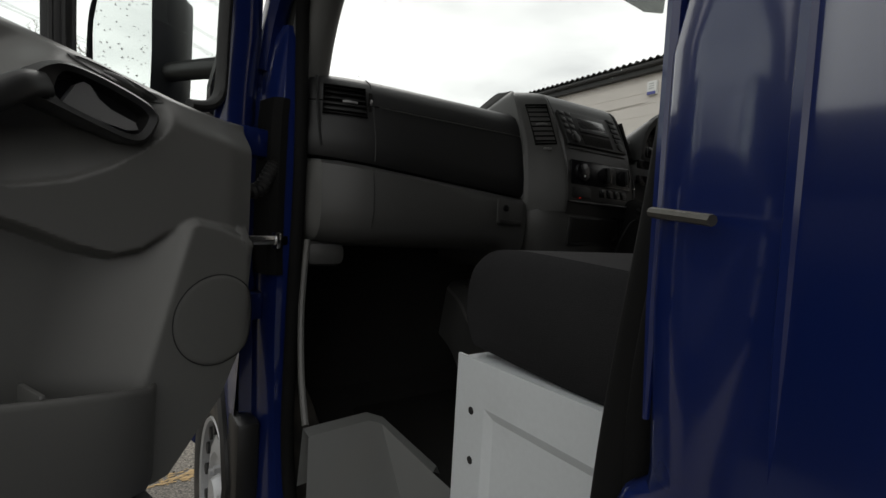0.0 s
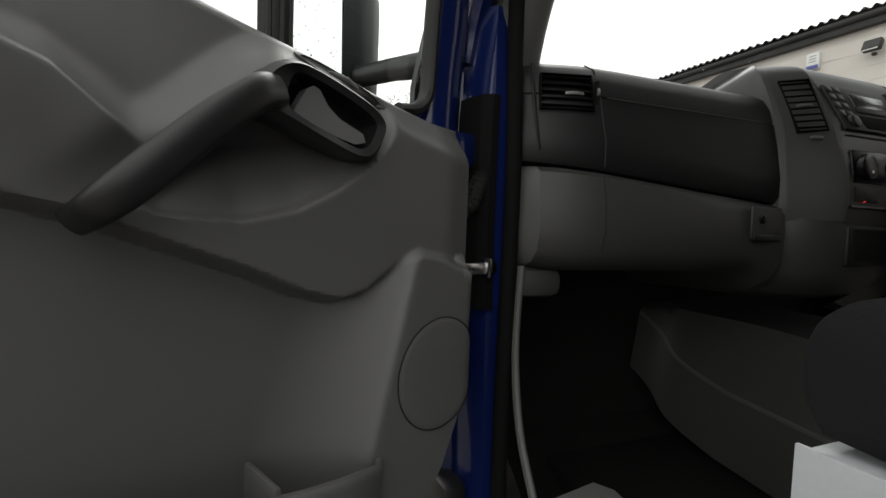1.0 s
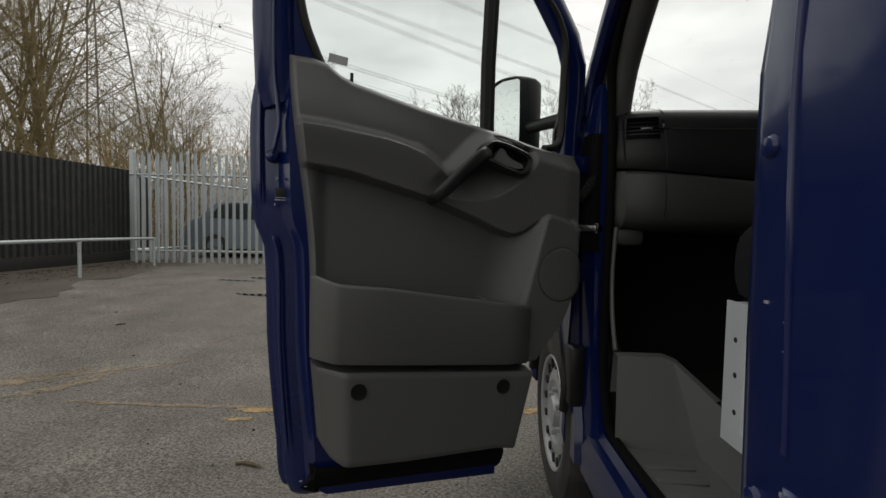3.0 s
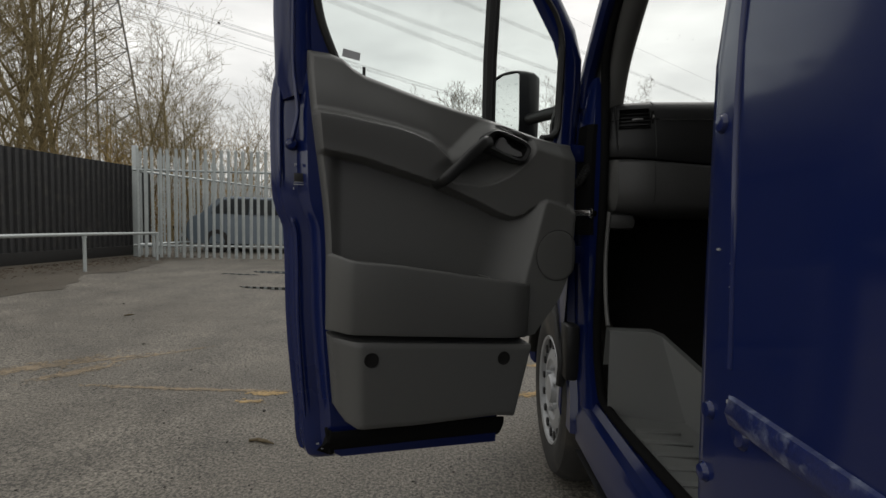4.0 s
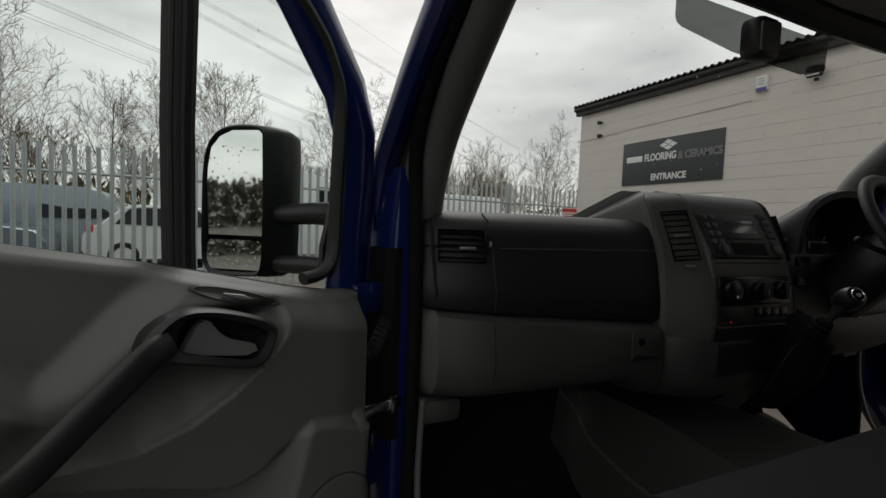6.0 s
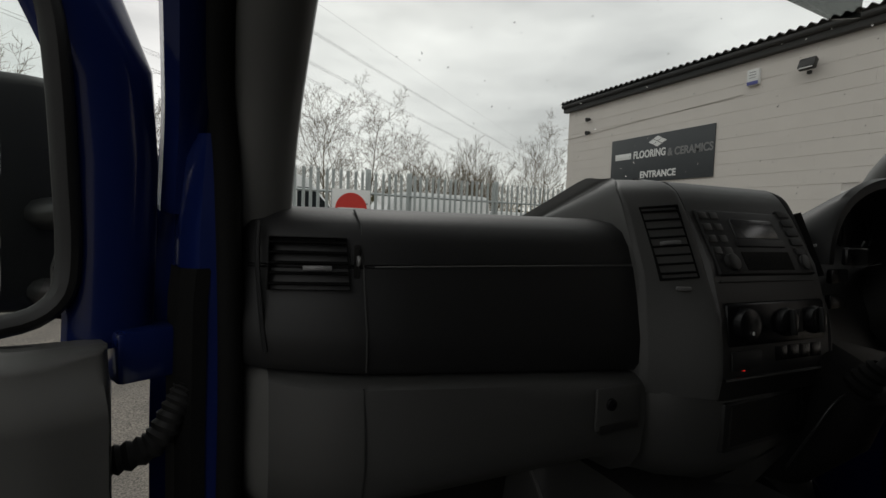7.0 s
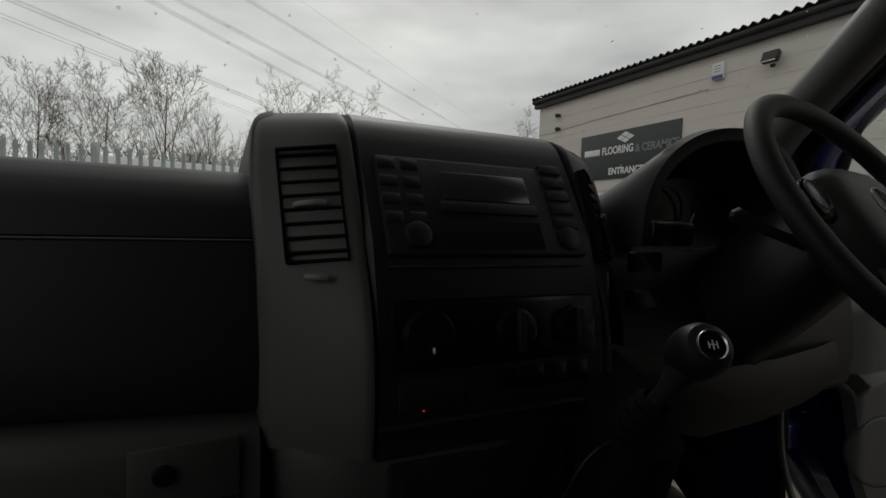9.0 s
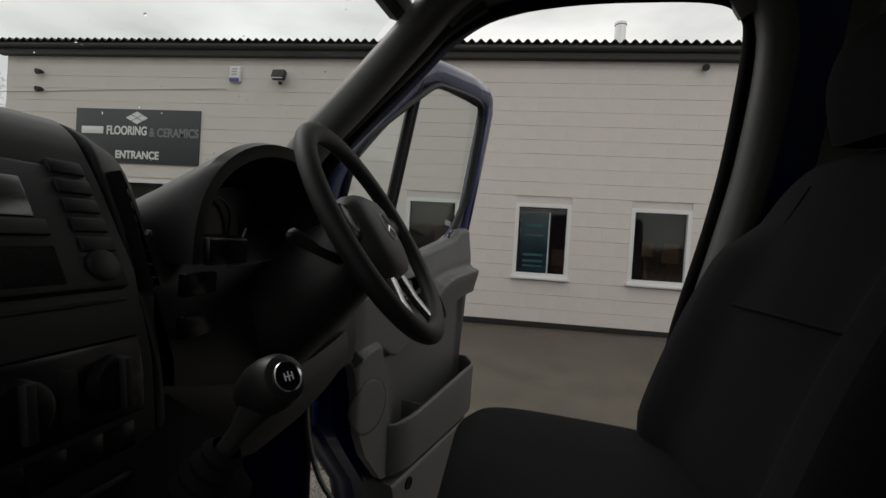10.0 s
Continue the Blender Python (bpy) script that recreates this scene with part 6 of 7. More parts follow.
for i in range(3000):
    r, a = 0.6 + 6.0 * rnd.random() ** 1.1, rnd.uniform(0, 2 * math.pi)
    x, y = -1.6 + r * math.cos(a), 1.0 + r * math.sin(a)
    if -1.0 < x < 1.05 and -4.3 < y < 1.25:
        continue
    s = rnd.uniform(0.002, 0.0065) * (2.0 if rnd.random() < 0.04 else 1)
    m = Matrix.Translation((x, y, ground_z(x, y) + s * 0.2)) @ Matrix.Rotation(rnd.uniform(0, 6), 4, "Z") @ Matrix.Diagonal((s, s * rnd.uniform(0.5, 1), s * 0.6, 1))
    bmesh.ops.create_icosphere(bm, subdivisions=1, radius=1.0, matrix=m)
tagged(part("loose_grit", bm, mat("dark_grit", (0.05, 0.045, 0.04), 0.9, 0, 30, 0.5, 0.3, 0.002)), "small dark stones and leaf bits lying on tarmac", "grit", kind="stuff")
for x, y, a in ((-2.235, 0.575, 0.1), (-2.19, 0.56, -0.3), (-4.6, 3.0, 0.8)):
    bm = bmesh.new()
    z = ground_z(x, y) + 0.006
    tube(bm, [(x - 0.04 * math.cos(a), y - 0.04 * math.sin(a), z), (x, y + 0.004, z + 0.003), (x + 0.045 * math.cos(a), y + 0.045 * math.sin(a), z)], [0.007, 0.008, 0.003], 6)
    tagged(part("twig", bm, BARK), "short brown stick lying on the tarmac", "stick")

# ---- fences ----

def fence_line(x):
    return along([(-8.7, 8.35), (-4.6, 8.75), (0.0, 9.05), (3.3, 9.45), (9.2, 9.95)], x)


fence = thing("palisade_fence", "galvanised steel palisade fence along the yard", "fence")
bm = bmesh.new()
prof = [(-0.034, 0.0), (-0.020, -0.004), (-0.012, -0.014), (0.0, -0.006), (0.012, -0.014), (0.020, -0.004), (0.034, 0.0)]
lo = [bm.verts.new((x, y, 0.0)) for x, y in prof]
mi = [bm.verts.new((x, y, 2.30)) for x, y in prof]
hi = [bm.verts.new((x * k, y - d, 2.30 + h)) for (x, y), k, d, h in zip(prof, (1.25, 0.9, 0.7, 1, 0.7, 0.9, 1.25), (0.02, 0.0, 0, 0, 0, 0, 0.02), (0.075, 0.02, 0.10, 0.03, 0.10, 0.02, 0.075))]
for a, b in ((lo, mi), (mi, hi)):
    for i in range(6):
        bm.faces.new((a[i], a[i + 1], b[i + 1], b[i]))
pale = part("pale", bm, GALV, fence, smooth=False)
pale.location = (-8.22, fence_line(-8.22) - 0.04, 0.16)
x = -8.07
while x < 8.55:
    p = pale.copy()
    scene.collection.objects.link(p)
    p.parent = fence
    p.location = (x, fence_line(x) - 0.04, 0.15 + 0.006 * rnd.random())
    p.rotation_euler = (rnd.uniform(-0.006, 0.006), rnd.uniform(-0.008, 0.008), 0.09)
    x += 0.158
for z in (0.42, 2.05):
    bm = bmesh.new()
    tube(bm, [(xx, fence_line(xx) + 0.0, z) for xx in (-8.35, -6.5, -4.6, -2, 0, 1.6, 3.3, 6, 8.6)], 0.028, 4, 1.0)
    part("rail", bm, GALV, fence, smooth=False)
for xx in (-8.35, -4.65, -1.75, 2.21, 3.22, 5.7, 8.6):
    make_box("post", (xx, fence_line(xx) + 0.09, 1.30), (0.11, 0.07, 2.56), GALV, fence, 0.004)

# return fence behind the gate
fence2 = thing("return_fence", "galvanised steel palisade fence running away behind the gate", "fence")
for i in range(-4, 36):
    p = pale.copy()
    scene.collection.objects.link(p)
    p.parent = fence2
    p.location = (-8.35 + 0.03 * i, 9.25 + 0.16 * i, 0.15)
    p.rotation_euler = (0, 0, 1.45)
for z in (0.42, 2.05):
    bm = bmesh.new()
    tube(bm, [(-8.45, 8.6, z), (-7.25, 14.9, z)], 0.028, 4)
    part("rail", bm, GALV, fence2, smooth=False)

dark = thing("sheet_fence", "dark grey ribbed sheet fence beside the yard", "fence")
bm = bmesh.new()
rows = []
n = 0
y = 2.6
while y < 9.5:
    for dx, dy in ((0.0, 0.0), (0.0, 0.055), (0.028, 0.07), (0.028, 0.115)):
        rows.append((-9.02 + 0.075 * (y - 6) - dx, y + dy))
    y += 0.13
skin(bm, [[(a, b, z + 0.03 * (b - 6) * 0) for a, b in rows] for z in (0.30, 2.2)])
skin(bm, [[(a, b, 2.2) for a, b in rows], [(a - 0.04, b, 2.2) for a, b in rows], [(a - 0.04, b, 0.3) for a, b in rows]])
part("ribbed_sheet", bm, FENCE_DARK, dark, smooth=False)
make_box("gravel_board", (0, 0, 0), (0.05, 6.5, 0.28), PLINTH, dark, 0.005, Matrix.Translation((-9.0, 5.8, 0.24)) @ Matrix.Rotation(-0.075, 4, "Z"), label="stained dark board under the sheet")

rail = thing("guard_rail", "low galvanised tube guard rail beside the fence", "railing")
bm = bmesh.new()
tube(bm, [(-6.90, 2.4, 0.78), (-7.04, 4.6, 0.765), (-7.20, 5.75, 0.75), (-7.42, 7.75, 0.715)], 0.026, 10)
part("rail_tube", bm, GALV, rail)
for x, y, zt in ((-6.96, 3.4, 0.773), (-7.19, 5.62, 0.752), (-7.42, 7.75, 0.715)):
    bm = bmesh.new()
    tube(bm, [(x, y, 0.06), (x, y, zt)], 0.026, 10)
    part("post", bm, GALV, rail)
    bm = bmesh.new()
    tube(bm, [(x, y, zt - 0.06), (x, y, zt + 0.02)], 0.033, 10)
    part("clamp", bm, GALV, rail)


def words(text, size, m, material, parent, name, depth=0.002, heavy=0.0, width=None):
    """Raised lettering, centred on m."""
    cu = bpy.data.curves.new(name, "FONT")
    cu.body, cu.size, cu.align_x, cu.align_y, cu.extrude, cu.offset = text, size, "CENTER", "CENTER", depth, heavy
    tmp = new(name, cu)
    bpy.context.view_layer.update()
    me = bpy.data.meshes.new_from_object(tmp.evaluated_get(bpy.context.evaluated_depsgraph_get()))
    w = tmp.dimensions.x
    bpy.data.objects.remove(tmp)
    me.materials.clear()
    me.materials.append(material)
    ob = new(name, me)
    ob.matrix_world = m @ Matrix.Diagonal(((width / w) if width else 1, 1, 1, 1))
    if parent:
        ob.parent = parent
    return ob


# notice boards on the fence
board = thing("no_entry_sign", "white notice board with a red disc fixed to the fence", "sign")
bz, bx = 1.69, 1.79
by = fence_line(bx) - 0.07
rot = Matrix.Translation((bx, by, bz)) @ Matrix.Rotation(0.10, 4, "Z")
make_box("panel", (0, 0, 0), (0.84, 0.006, 0.84), LETTER, board, 0.002, rot)
bm = bmesh.new()
lathe(bm, [(0.0001, 0.004), (0.35, 0.004), (0.352, 0.0)], rot @ Matrix.Translation((0, -0.003, 0)) @ Matrix.Rotation(radians(90), 4, "X"), 48)
part("disc", bm, RED, board, "red disc")
make_box("band", (0, -0.008, -0.03), (0.6, 0.003, 0.13), LETTER, board, 0.0, rot)
words("NO ENTRY", 0.12, rot @ Matrix.Translation((0, -0.0105, -0.03)) @ Matrix.Rotation(radians(90), 4, "X"), RED, board, "lettering", 0.001, 0.001)
notice = thing("notice_board", "small red and white notice fixed to the fence", "sign")
nx = 7.80
rot = Matrix.Translation((nx, fence_line(nx) - 0.07, 1.80)) @ Matrix.Rotation(0.10, 4, "Z")
make_box("panel", (0, 0, 0), (0.72, 0.006, 0.44), LETTER, notice, 0.002, rot)
make_box("heading", (0, -0.005, 0.15), (0.66, 0.004, 0.10), RED, notice, 0.0, rot)
for k in range(4):
    make_box("text_line", (0, -0.005, 0.05 - 0.065 * k), (0.55, 0.003, 0.025), RED, notice, 0.0, rot)


# ---- unit building ----
WX, BASE, EAVE = 7.40, 0.10, 4.45
openings = [(-5.02, -4.13, 0.95, 2.13), (-3.22, -2.32, 0.95, 2.13), (-1.41, -0.53, 0.95, 2.13), (0.39, 1.27, 0.95, 2.13), (2.2, 3.08, 0.95, 2.13), (5.04, 7.41, 0.12, 2.21)]
Y0, Y1 = -9.0, 9.05
unit = thing("trade_unit", "cream painted blockwork trade unit with a dark corrugated roof", "building")
bm = bmesh.new()
ys = sorted({Y0, Y1} | {v for o in openings for v in o[:2]})
for a, b in zip(ys, ys[1:]):
    hole = [o for o in openings if o[0] <= a + 1e-6 and o[1] >= b - 1e-6]
    spans = [(BASE - 0.1, hole[0][2]), (hole[0][3], EAVE)] if hole else [(BASE - 0.1, EAVE)]
    for z0, z1 in spans:
        if z1 - z0 > 0.03:
            box(bm, (WX + 0.125, (a + b) / 2, (z0 + z1) / 2), (0.23, b - a, z1 - z0))
wall = part("wall", bm, MORTAR, unit, "painted mortar of the block wall", smooth=False)
bm = bmesh.new()
for a, b in ((Y0, Y1),):
    box(bm, (WX + 5.0, Y1 - 0.1, 2.3), (10, 0.2, 4.5))
    box(bm, (WX + 5.0, Y0 + 0.1, 2.3), (10, 0.2, 4.5))
part("end_wall", bm, BLOCK, unit, smooth=False)
# eaves: fascia, gutter and corrugated sheet
make_box("fascia_board", (WX - 0.05, (Y0 + Y1) / 2, 4.50), (0.12, Y1 - Y0 + 0.2, 0.20), CLADDING, unit, 0.006)
bm = bmesh.new()
tube(bm, [(WX - 0.13, Y0 - 0.1, 4.55), (WX - 0.13, Y1 + 0.1, 4.55)], 0.055, 10)
part("gutter", bm, CLADDING, unit, "black gutter")
bm = bmesh.new()
line = []
y = Y0 - 0.1
while y < Y1 + 0.12:
    line.append((y, 0.028 * math.sin(2 * math.pi * y / 0.146)))
    y += 0.146 / 8
skin(bm, [[(WX - 0.20, y, 4.635 + h) for y, h in line], [(WX + 0.5, y, 4.70 + h) for y, h in line], [(WX + 5, y, 5.2 + h) for y, h in line]])
skin(bm, [[(WX - 0.20, y, 4.635 + h) for y, h in line], [(WX - 0.20, y, 4.628 + h) for y, h in line], [(WX + 0.3, y, 4.67 + h) for y, h in line]])
part("roof_sheet", bm, CLADDING, unit, "dark corrugated roof sheet")
make_box("plinth", (WX - 0.012, (Y0 + Y1) / 2, BASE + 0.06), (0.02, Y1 - Y0, 0.14), PLINTH, unit, 0.003, label="black painted plinth")
bm = bmesh.new()
lathe(bm, [(0.095, -0.3), (0.095, 0.38), (0.105, 0.39), (0.105, 0.43), (0.0001, 0.44)], Matrix.Translation((WX + 0.9, -2.15, 4.98)), 20)
part("flue", bm, CHROME, unit, "bright steel flue")
# windows
for y0, y1, z0, z1 in openings:
    frame_t = 0.062
    bm = bmesh.new()
    for c, s in (((WX + 0.022, (y0 + y1) / 2, z1 - frame_t / 2), (0.07, y1 - y0, frame_t)), ((WX + 0.022, (y0 + y1) / 2, z0 + frame_t / 2), (0.07, y1 - y0, frame_t)), ((WX + 0.022, y0 + frame_t / 2, (z0 + z1) / 2), (0.07, frame_t, z1 - z0 - 2 * frame_t)), ((WX + 0.022, y1 - frame_t / 2, (z0 + z1) / 2), (0.07, frame_t, z1 - z0 - 2 * frame_t))):
        box(bm, c, s)
    if y1 - y0 > 2:
        for q in (0.28, 0.72):
            box(bm, (WX + 0.05, y0 + (y1 - y0) * q, (z0 + z1) / 2), (0.07, 0.09, z1 - z0 - 2 * frame_t))
    w = part("window", bm, UPVC, unit, "white plastic window frame", smooth=False)
    make_box("sill", (WX - 0.015, (y0 + y1) / 2, z0 - 0.02), (0.13, y1 - y0 + 0.05, 0.04), UPVC, w, 0.004)
    bm = bmesh.new()
    box(bm, (WX + 0.06, (y0 + y1) / 2, (z0 + z1) / 2), (0.02, y1 - y0 - 2 * frame_t, z1 - z0 - 2 * frame_t))
    g = part("pane", bm, GLASS, w, smooth=False)
    g.visible_shadow = False
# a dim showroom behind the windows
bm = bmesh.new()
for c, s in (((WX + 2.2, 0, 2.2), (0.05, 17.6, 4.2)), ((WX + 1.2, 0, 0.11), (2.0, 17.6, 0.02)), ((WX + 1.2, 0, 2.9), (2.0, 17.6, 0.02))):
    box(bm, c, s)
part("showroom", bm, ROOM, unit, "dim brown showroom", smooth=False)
POSTER = mat("dark_blue_poster", (0.008, 0.022, 0.032), 0.3, 0, 20, 0.2, 0, 0.001)
poster = thing("display_board", "dark blue display board standing behind the window", "display board")
make_box("panel", (WX + 0.13, -0.85, 1.50), (0.02, 0.46, 1.0), POSTER, poster, 0.004)
for k, (z, w, h) in enumerate(((1.78, 0.26, 0.05), (1.62, 0.3, 0.03), (1.30, 0.32, 0.04), (1.20, 0.32, 0.04), (1.12, 0.32, 0.03))):
    make_box("text_line", (WX + 0.118, -0.85, z), (0.004, w, h), mat("pale_blue_print_%d" % k, (0.04, 0.10, 0.12), 0.5, 0, 30, 0.3, 0, 0.001), poster)
make_box("edge_strip", (WX + 0.125, -1.09, 1.50), (0.02, 0.02, 1.0), LETTER, poster)
for y, z, w, h in ((-1.2, 1.25, 0.25, 0.3), (-2.9, 1.45, 0.28, 0.35), (-2.55, 1.5, 0.2, 0.25), (0.7, 1.5, 0.3, 0.4)):
    f = thing("sample_board", "pale tile sample board in the showroom", "sample board")
    make_box("panel", (WX + 1.2, y * 1.15, z), (0.03, w, h), mat("warm_sample", (0.3, 0.16, 0.1), 0.6, 0, 10, 0.3, 0.05, 0.001), f, 0.004)
    make_box("stand", (WX + 1.25, y * 1.15, (z - h / 2 + 0.12) / 2), (0.04, 0.06, z - h / 2 - 0.12), ROOM, f, 0.004)
# sign
sign = thing("company_sign", "charcoal sign panel with white lettering on the wall", "sign")
make_box("panel", (WX - 0.02, 6.28, 2.97), (0.03, 2.46, 0.97), SIGNBOARD, sign, 0.003)
R = Matrix.Rotation(radians(-90), 4, "Z") @ Matrix.Rotation(radians(90), 4, "X")
make_box("name_bar", (WX - 0.0375, 7.165, 3.065), (0.005, 0.44, 0.13), LETTER, sign, 0.001)
words("FLOORING", 0.215, Matrix.Translation((WX - 0.039, 6.475, 3.062)) @ R, LETTER, sign, "lettering", 0.002, 0.006, 0.80)
words("& CERAMICS", 0.215, Matrix.Translation((WX - 0.039, 5.545, 3.04)) @ R, LETTER_GREY, sign, "lettering", 0.002, 0.006, 0.96)
words("ENTRANCE", 0.19, Matrix.Translation((WX - 0.039, 6.25, 2.63)) @ R, LETTER, sign, "lettering", 0.002, 0.006, 0.86)
bm = bmesh.new()
for dy, dz in ((0.0, 0.0), (-0.115, -0.06), (0.115, -0.06), (0.0, -0.12)):
    slab(bm, [(WX - 0.037, 6.28 - (dy + a), 3.36 + dz + b) for a, b in ((-0.105, 0.0), (0.0, 0.052), (0.105, 0.0), (0.0, -0.052))], (-0.004, 0, 0))
part("emblem", bm, LETTER, sign, "four white diamonds", smooth=False)
# alarm box, floodlight, cameras, cable
alarm = thing("alarm_box", "white and blue alarm bell box on the wall", "alarm")
make_box("case", (WX - 0.04, 4.42, 4.10), (0.08, 0.20, 0.27), UPVC, alarm, 0.02)
make_box("label", (WX - 0.0805, 4.42, 4.00), (0.006, 0.18, 0.06), mat("blue_print", (0.08, 0.09, 0.3), 0.5, 0, 10, 0.05, 0, 0.001), alarm, 0.002)
for k in range(3):
    make_box("slot", (WX - 0.0805, 4.42, 4.18 - 0.045 * k), (0.004, 0.11, 0.012), LETTER_GREY, alarm)
flood = thing("floodlight", "black floodlight on a bracket on the wall", "floodlight")
make_box("bracket", (WX - 0.05, 3.56, 4.14), (0.10, 0.10, 0.06), UPVC, flood, 0.006)
make_box("lamp_case", (0, 0, 0), (0.10, 0.23, 0.17), BLACK, flood, 0.02, Matrix.Translation((WX - 0.16, 3.56, 4.06)) @ Matrix.Rotation(radians(25), 4, "Y"))
make_box("lens", (0, 0, 0), (0.01, 0.19, 0.12), UPVC, flood, 0.004, Matrix.Translation((WX - 0.205, 3.56, 4.04)) @ Matrix.Rotation(radians(25), 4, "Y"))
make_box("sensor", (WX - 0.10, 3.56, 3.945), (0.06, 0.06, 0.05), BLACK, flood, 0.015)
for y, z in ((8.28, 4.10), (8.27, 3.78), (-3.23, 4.30)):
    c = thing("wall_fitting", "small dark camera fitting on the wall", "camera")
    bm = bmesh.new()
    tube(bm, [(WX, y, z), (WX - 0.05, y, z), (WX - 0.12, y + 0.01, z - 0.02)], [0.02, 0.04, 0.055], 10)
    part("body", bm, BLACK, c)
bm = bmesh.new()
tube(bm, [(WX - 0.014, 9.2, 3.73), (WX - 0.014, 8.3, 3.75), (WX - 0.014, 7.0, 3.80), (WX - 0.014, 4.6, 3.86)], 0.008, 6)
tagged(part("wall_cable", bm, MORTAR), "thin cable running along the wall", "cable")


# ---- vehicles behind the fence ----
def road_wheel(parent, x, y, z, r, side):
    bm = bmesh.new()
    m = Matrix.Translation((x, y, z)) @ Matrix.Rotation(radians(90), 4, "X")
    lathe(bm, [(r * 0.62, 0.09), (r * 0.95, 0.09), (r, 0.07), (r, -0.07), (r * 0.95, -0.09), (r * 0.62, -0.09)], m, 24)
    t = part("wheel", bm, TYRE, parent)
    bm = bmesh.new()
    lathe(bm, [(0.0001, 0.06 * side), (r * 0.2, 0.07 * side), (r * 0.55, 0.05 * side), (r * 0.64, 0.088 * side)], m, 20)
    part("rim", bm, STEEL, t)


def vehicle(name, x, y, z, length, width, prof, glass, paint, label, turn=0.0, lamp=None):
    """A parked vehicle seen from its side: prof is its outline in (along, up), glass its side windows."""
    root = thing(name, label, "parked vehicle")
    bm = bmesh.new()
    rows = []
    for d, k, up in ((-0.5, 0.90, 0.0), (-0.47, 0.98, 0.0), (-0.40, 1.0, 0.0), (0.40, 1.0, 0.0), (0.47, 0.98, 0.0), (0.5, 0.90, 0.0)):
        rows.append([((a - length / 2) * (0.985 if k < 0.95 else 1.0), d * width * (1 - 0.16 * step(0.85, 1.6, h)), 0.1 + (h - 0.1) * (0.97 if k < 0.95 else 1)) for a, h in prof])
    skin(bm, rows, closed=True, caps=True)
    part("body", bm, paint, root)
    for poly in glass:
        for s in (-1, 1):
            bm = bmesh.new()
            slab(bm, [(a - length / 2, s * (width * 0.5 * (1 - 0.16 * step(0.85, 1.6, h)) + 0.001), h) for a, h in poly], (0, s * 0.004, 0))
            part("side_window", bm, CAR_GLASS, root, smooth=False)
    for a in (length * 0.19, length * 0.80):
        for s in (-1, 1):
            road_wheel(root, a - length / 2, s * (width * 0.5 - 0.08), 0.31, 0.31, s)
    for a, h in (lamp or []):
        make_box("lamp", (a - length / 2, -width * 0.47, h), (0.16, 0.10, 0.16), RED, root, 0.02, label="orange red lamp")
    root.matrix_world = Matrix.Translation((x, y, z)) @ Matrix.Rotation(turn, 4, "Z")
    return root


HATCH = [(0.0, 0.45), (0.02, 0.75), (0.10, 0.92), (0.35, 1.02), (0.75, 1.40), (1.05, 1.47), (2.3, 1.45), (3.0, 1.02), (3.9, 0.88), (4.1, 0.65), (4.12, 0.4), (4.0, 0.25), (0.1, 0.25)]
HGLASS = [[(0.62, 1.02), (0.88, 1.36), (1.15, 1.40), (1.55, 1.40), (1.55, 1.0)], [(1.62, 1.0), (1.62, 1.40), (2.25, 1.38), (2.75, 1.0)]]
VAN = [(0.0, 0.4), (0.0, 1.9), (0.08, 2.25), (0.3, 2.3), (3.2, 2.3), (3.6, 2.2), (4.3, 1.35), (5.0, 1.15), (5.15, 0.8), (5.15, 0.35), (5.0, 0.25), (0.1, 0.25)]
VGLASS = [[(3.35, 1.35), (3.35, 1.95), (3.7, 1.95), (4.25, 1.38)]]
SMALLVAN = [(0.0, 0.4), (0.0, 1.5), (0.06, 1.78), (0.3, 1.84), (2.6, 1.82), (3.0, 1.7), (3.55, 1.12), (4.1, 0.98), (4.25, 0.7), (4.25, 0.3), (4.1, 0.22), (0.1, 0.22)]
SGLASS = [[(1.9, 1.1), (1.9, 1.65), (2.7, 1.65), (3.3, 1.12)]]
vehicle("parked_hatchback", -6.3, 11.2, 0.14, 4.12, 1.7, HATCH, HGLASS, CAR_BLUE, "grey blue hatchback car parked behind the fence", 0.12)
vehicle("parked_small_van", -4.5, 13.0, 0.14, 4.25, 1.8, SMALLVAN, SGLASS, CAR_SILVER, "silver small van parked behind the fence", 0.0, [(4.2, 1.0)])
vehicle("parked_car", -1.9, 12.6, 0.14, 4.12, 1.7, HATCH, HGLASS, CAR_WHITE, "white hatchback car parked behind the fence", 0.05, [(0.16, 0.90)])
vehicle("parked_white_van", 0.35, 14.0, 0.14, 6.1, 2.0, [(a * 1.18, h * 1.14) for a, h in VAN], [[(a * 1.18, h * 1.14) for a, h in VGLASS[0]]], CAR_WHITE, "tall white panel van parked behind the fence", 0.08)
vehicle("parked_white_van", 5.4, 14.4, 0.14, 5.15, 2.0, VAN, VGLASS, CAR_WHITE, "white panel van parked nose to tail behind the fence", 3.2)
vehicle("parked_small_van", 10.2, 14.8, 0.14, 4.25, 1.8, SMALLVAN, SGLASS, CAR_WHITE, "white small van parked by the fence end", 0.1)
vehicle("parked_white_van", -9.5, 15.4, 0.14, 5.15, 2.0, VAN, VGLASS, CAR_WHITE, "white panel van parked behind the hatchback", 0.1)


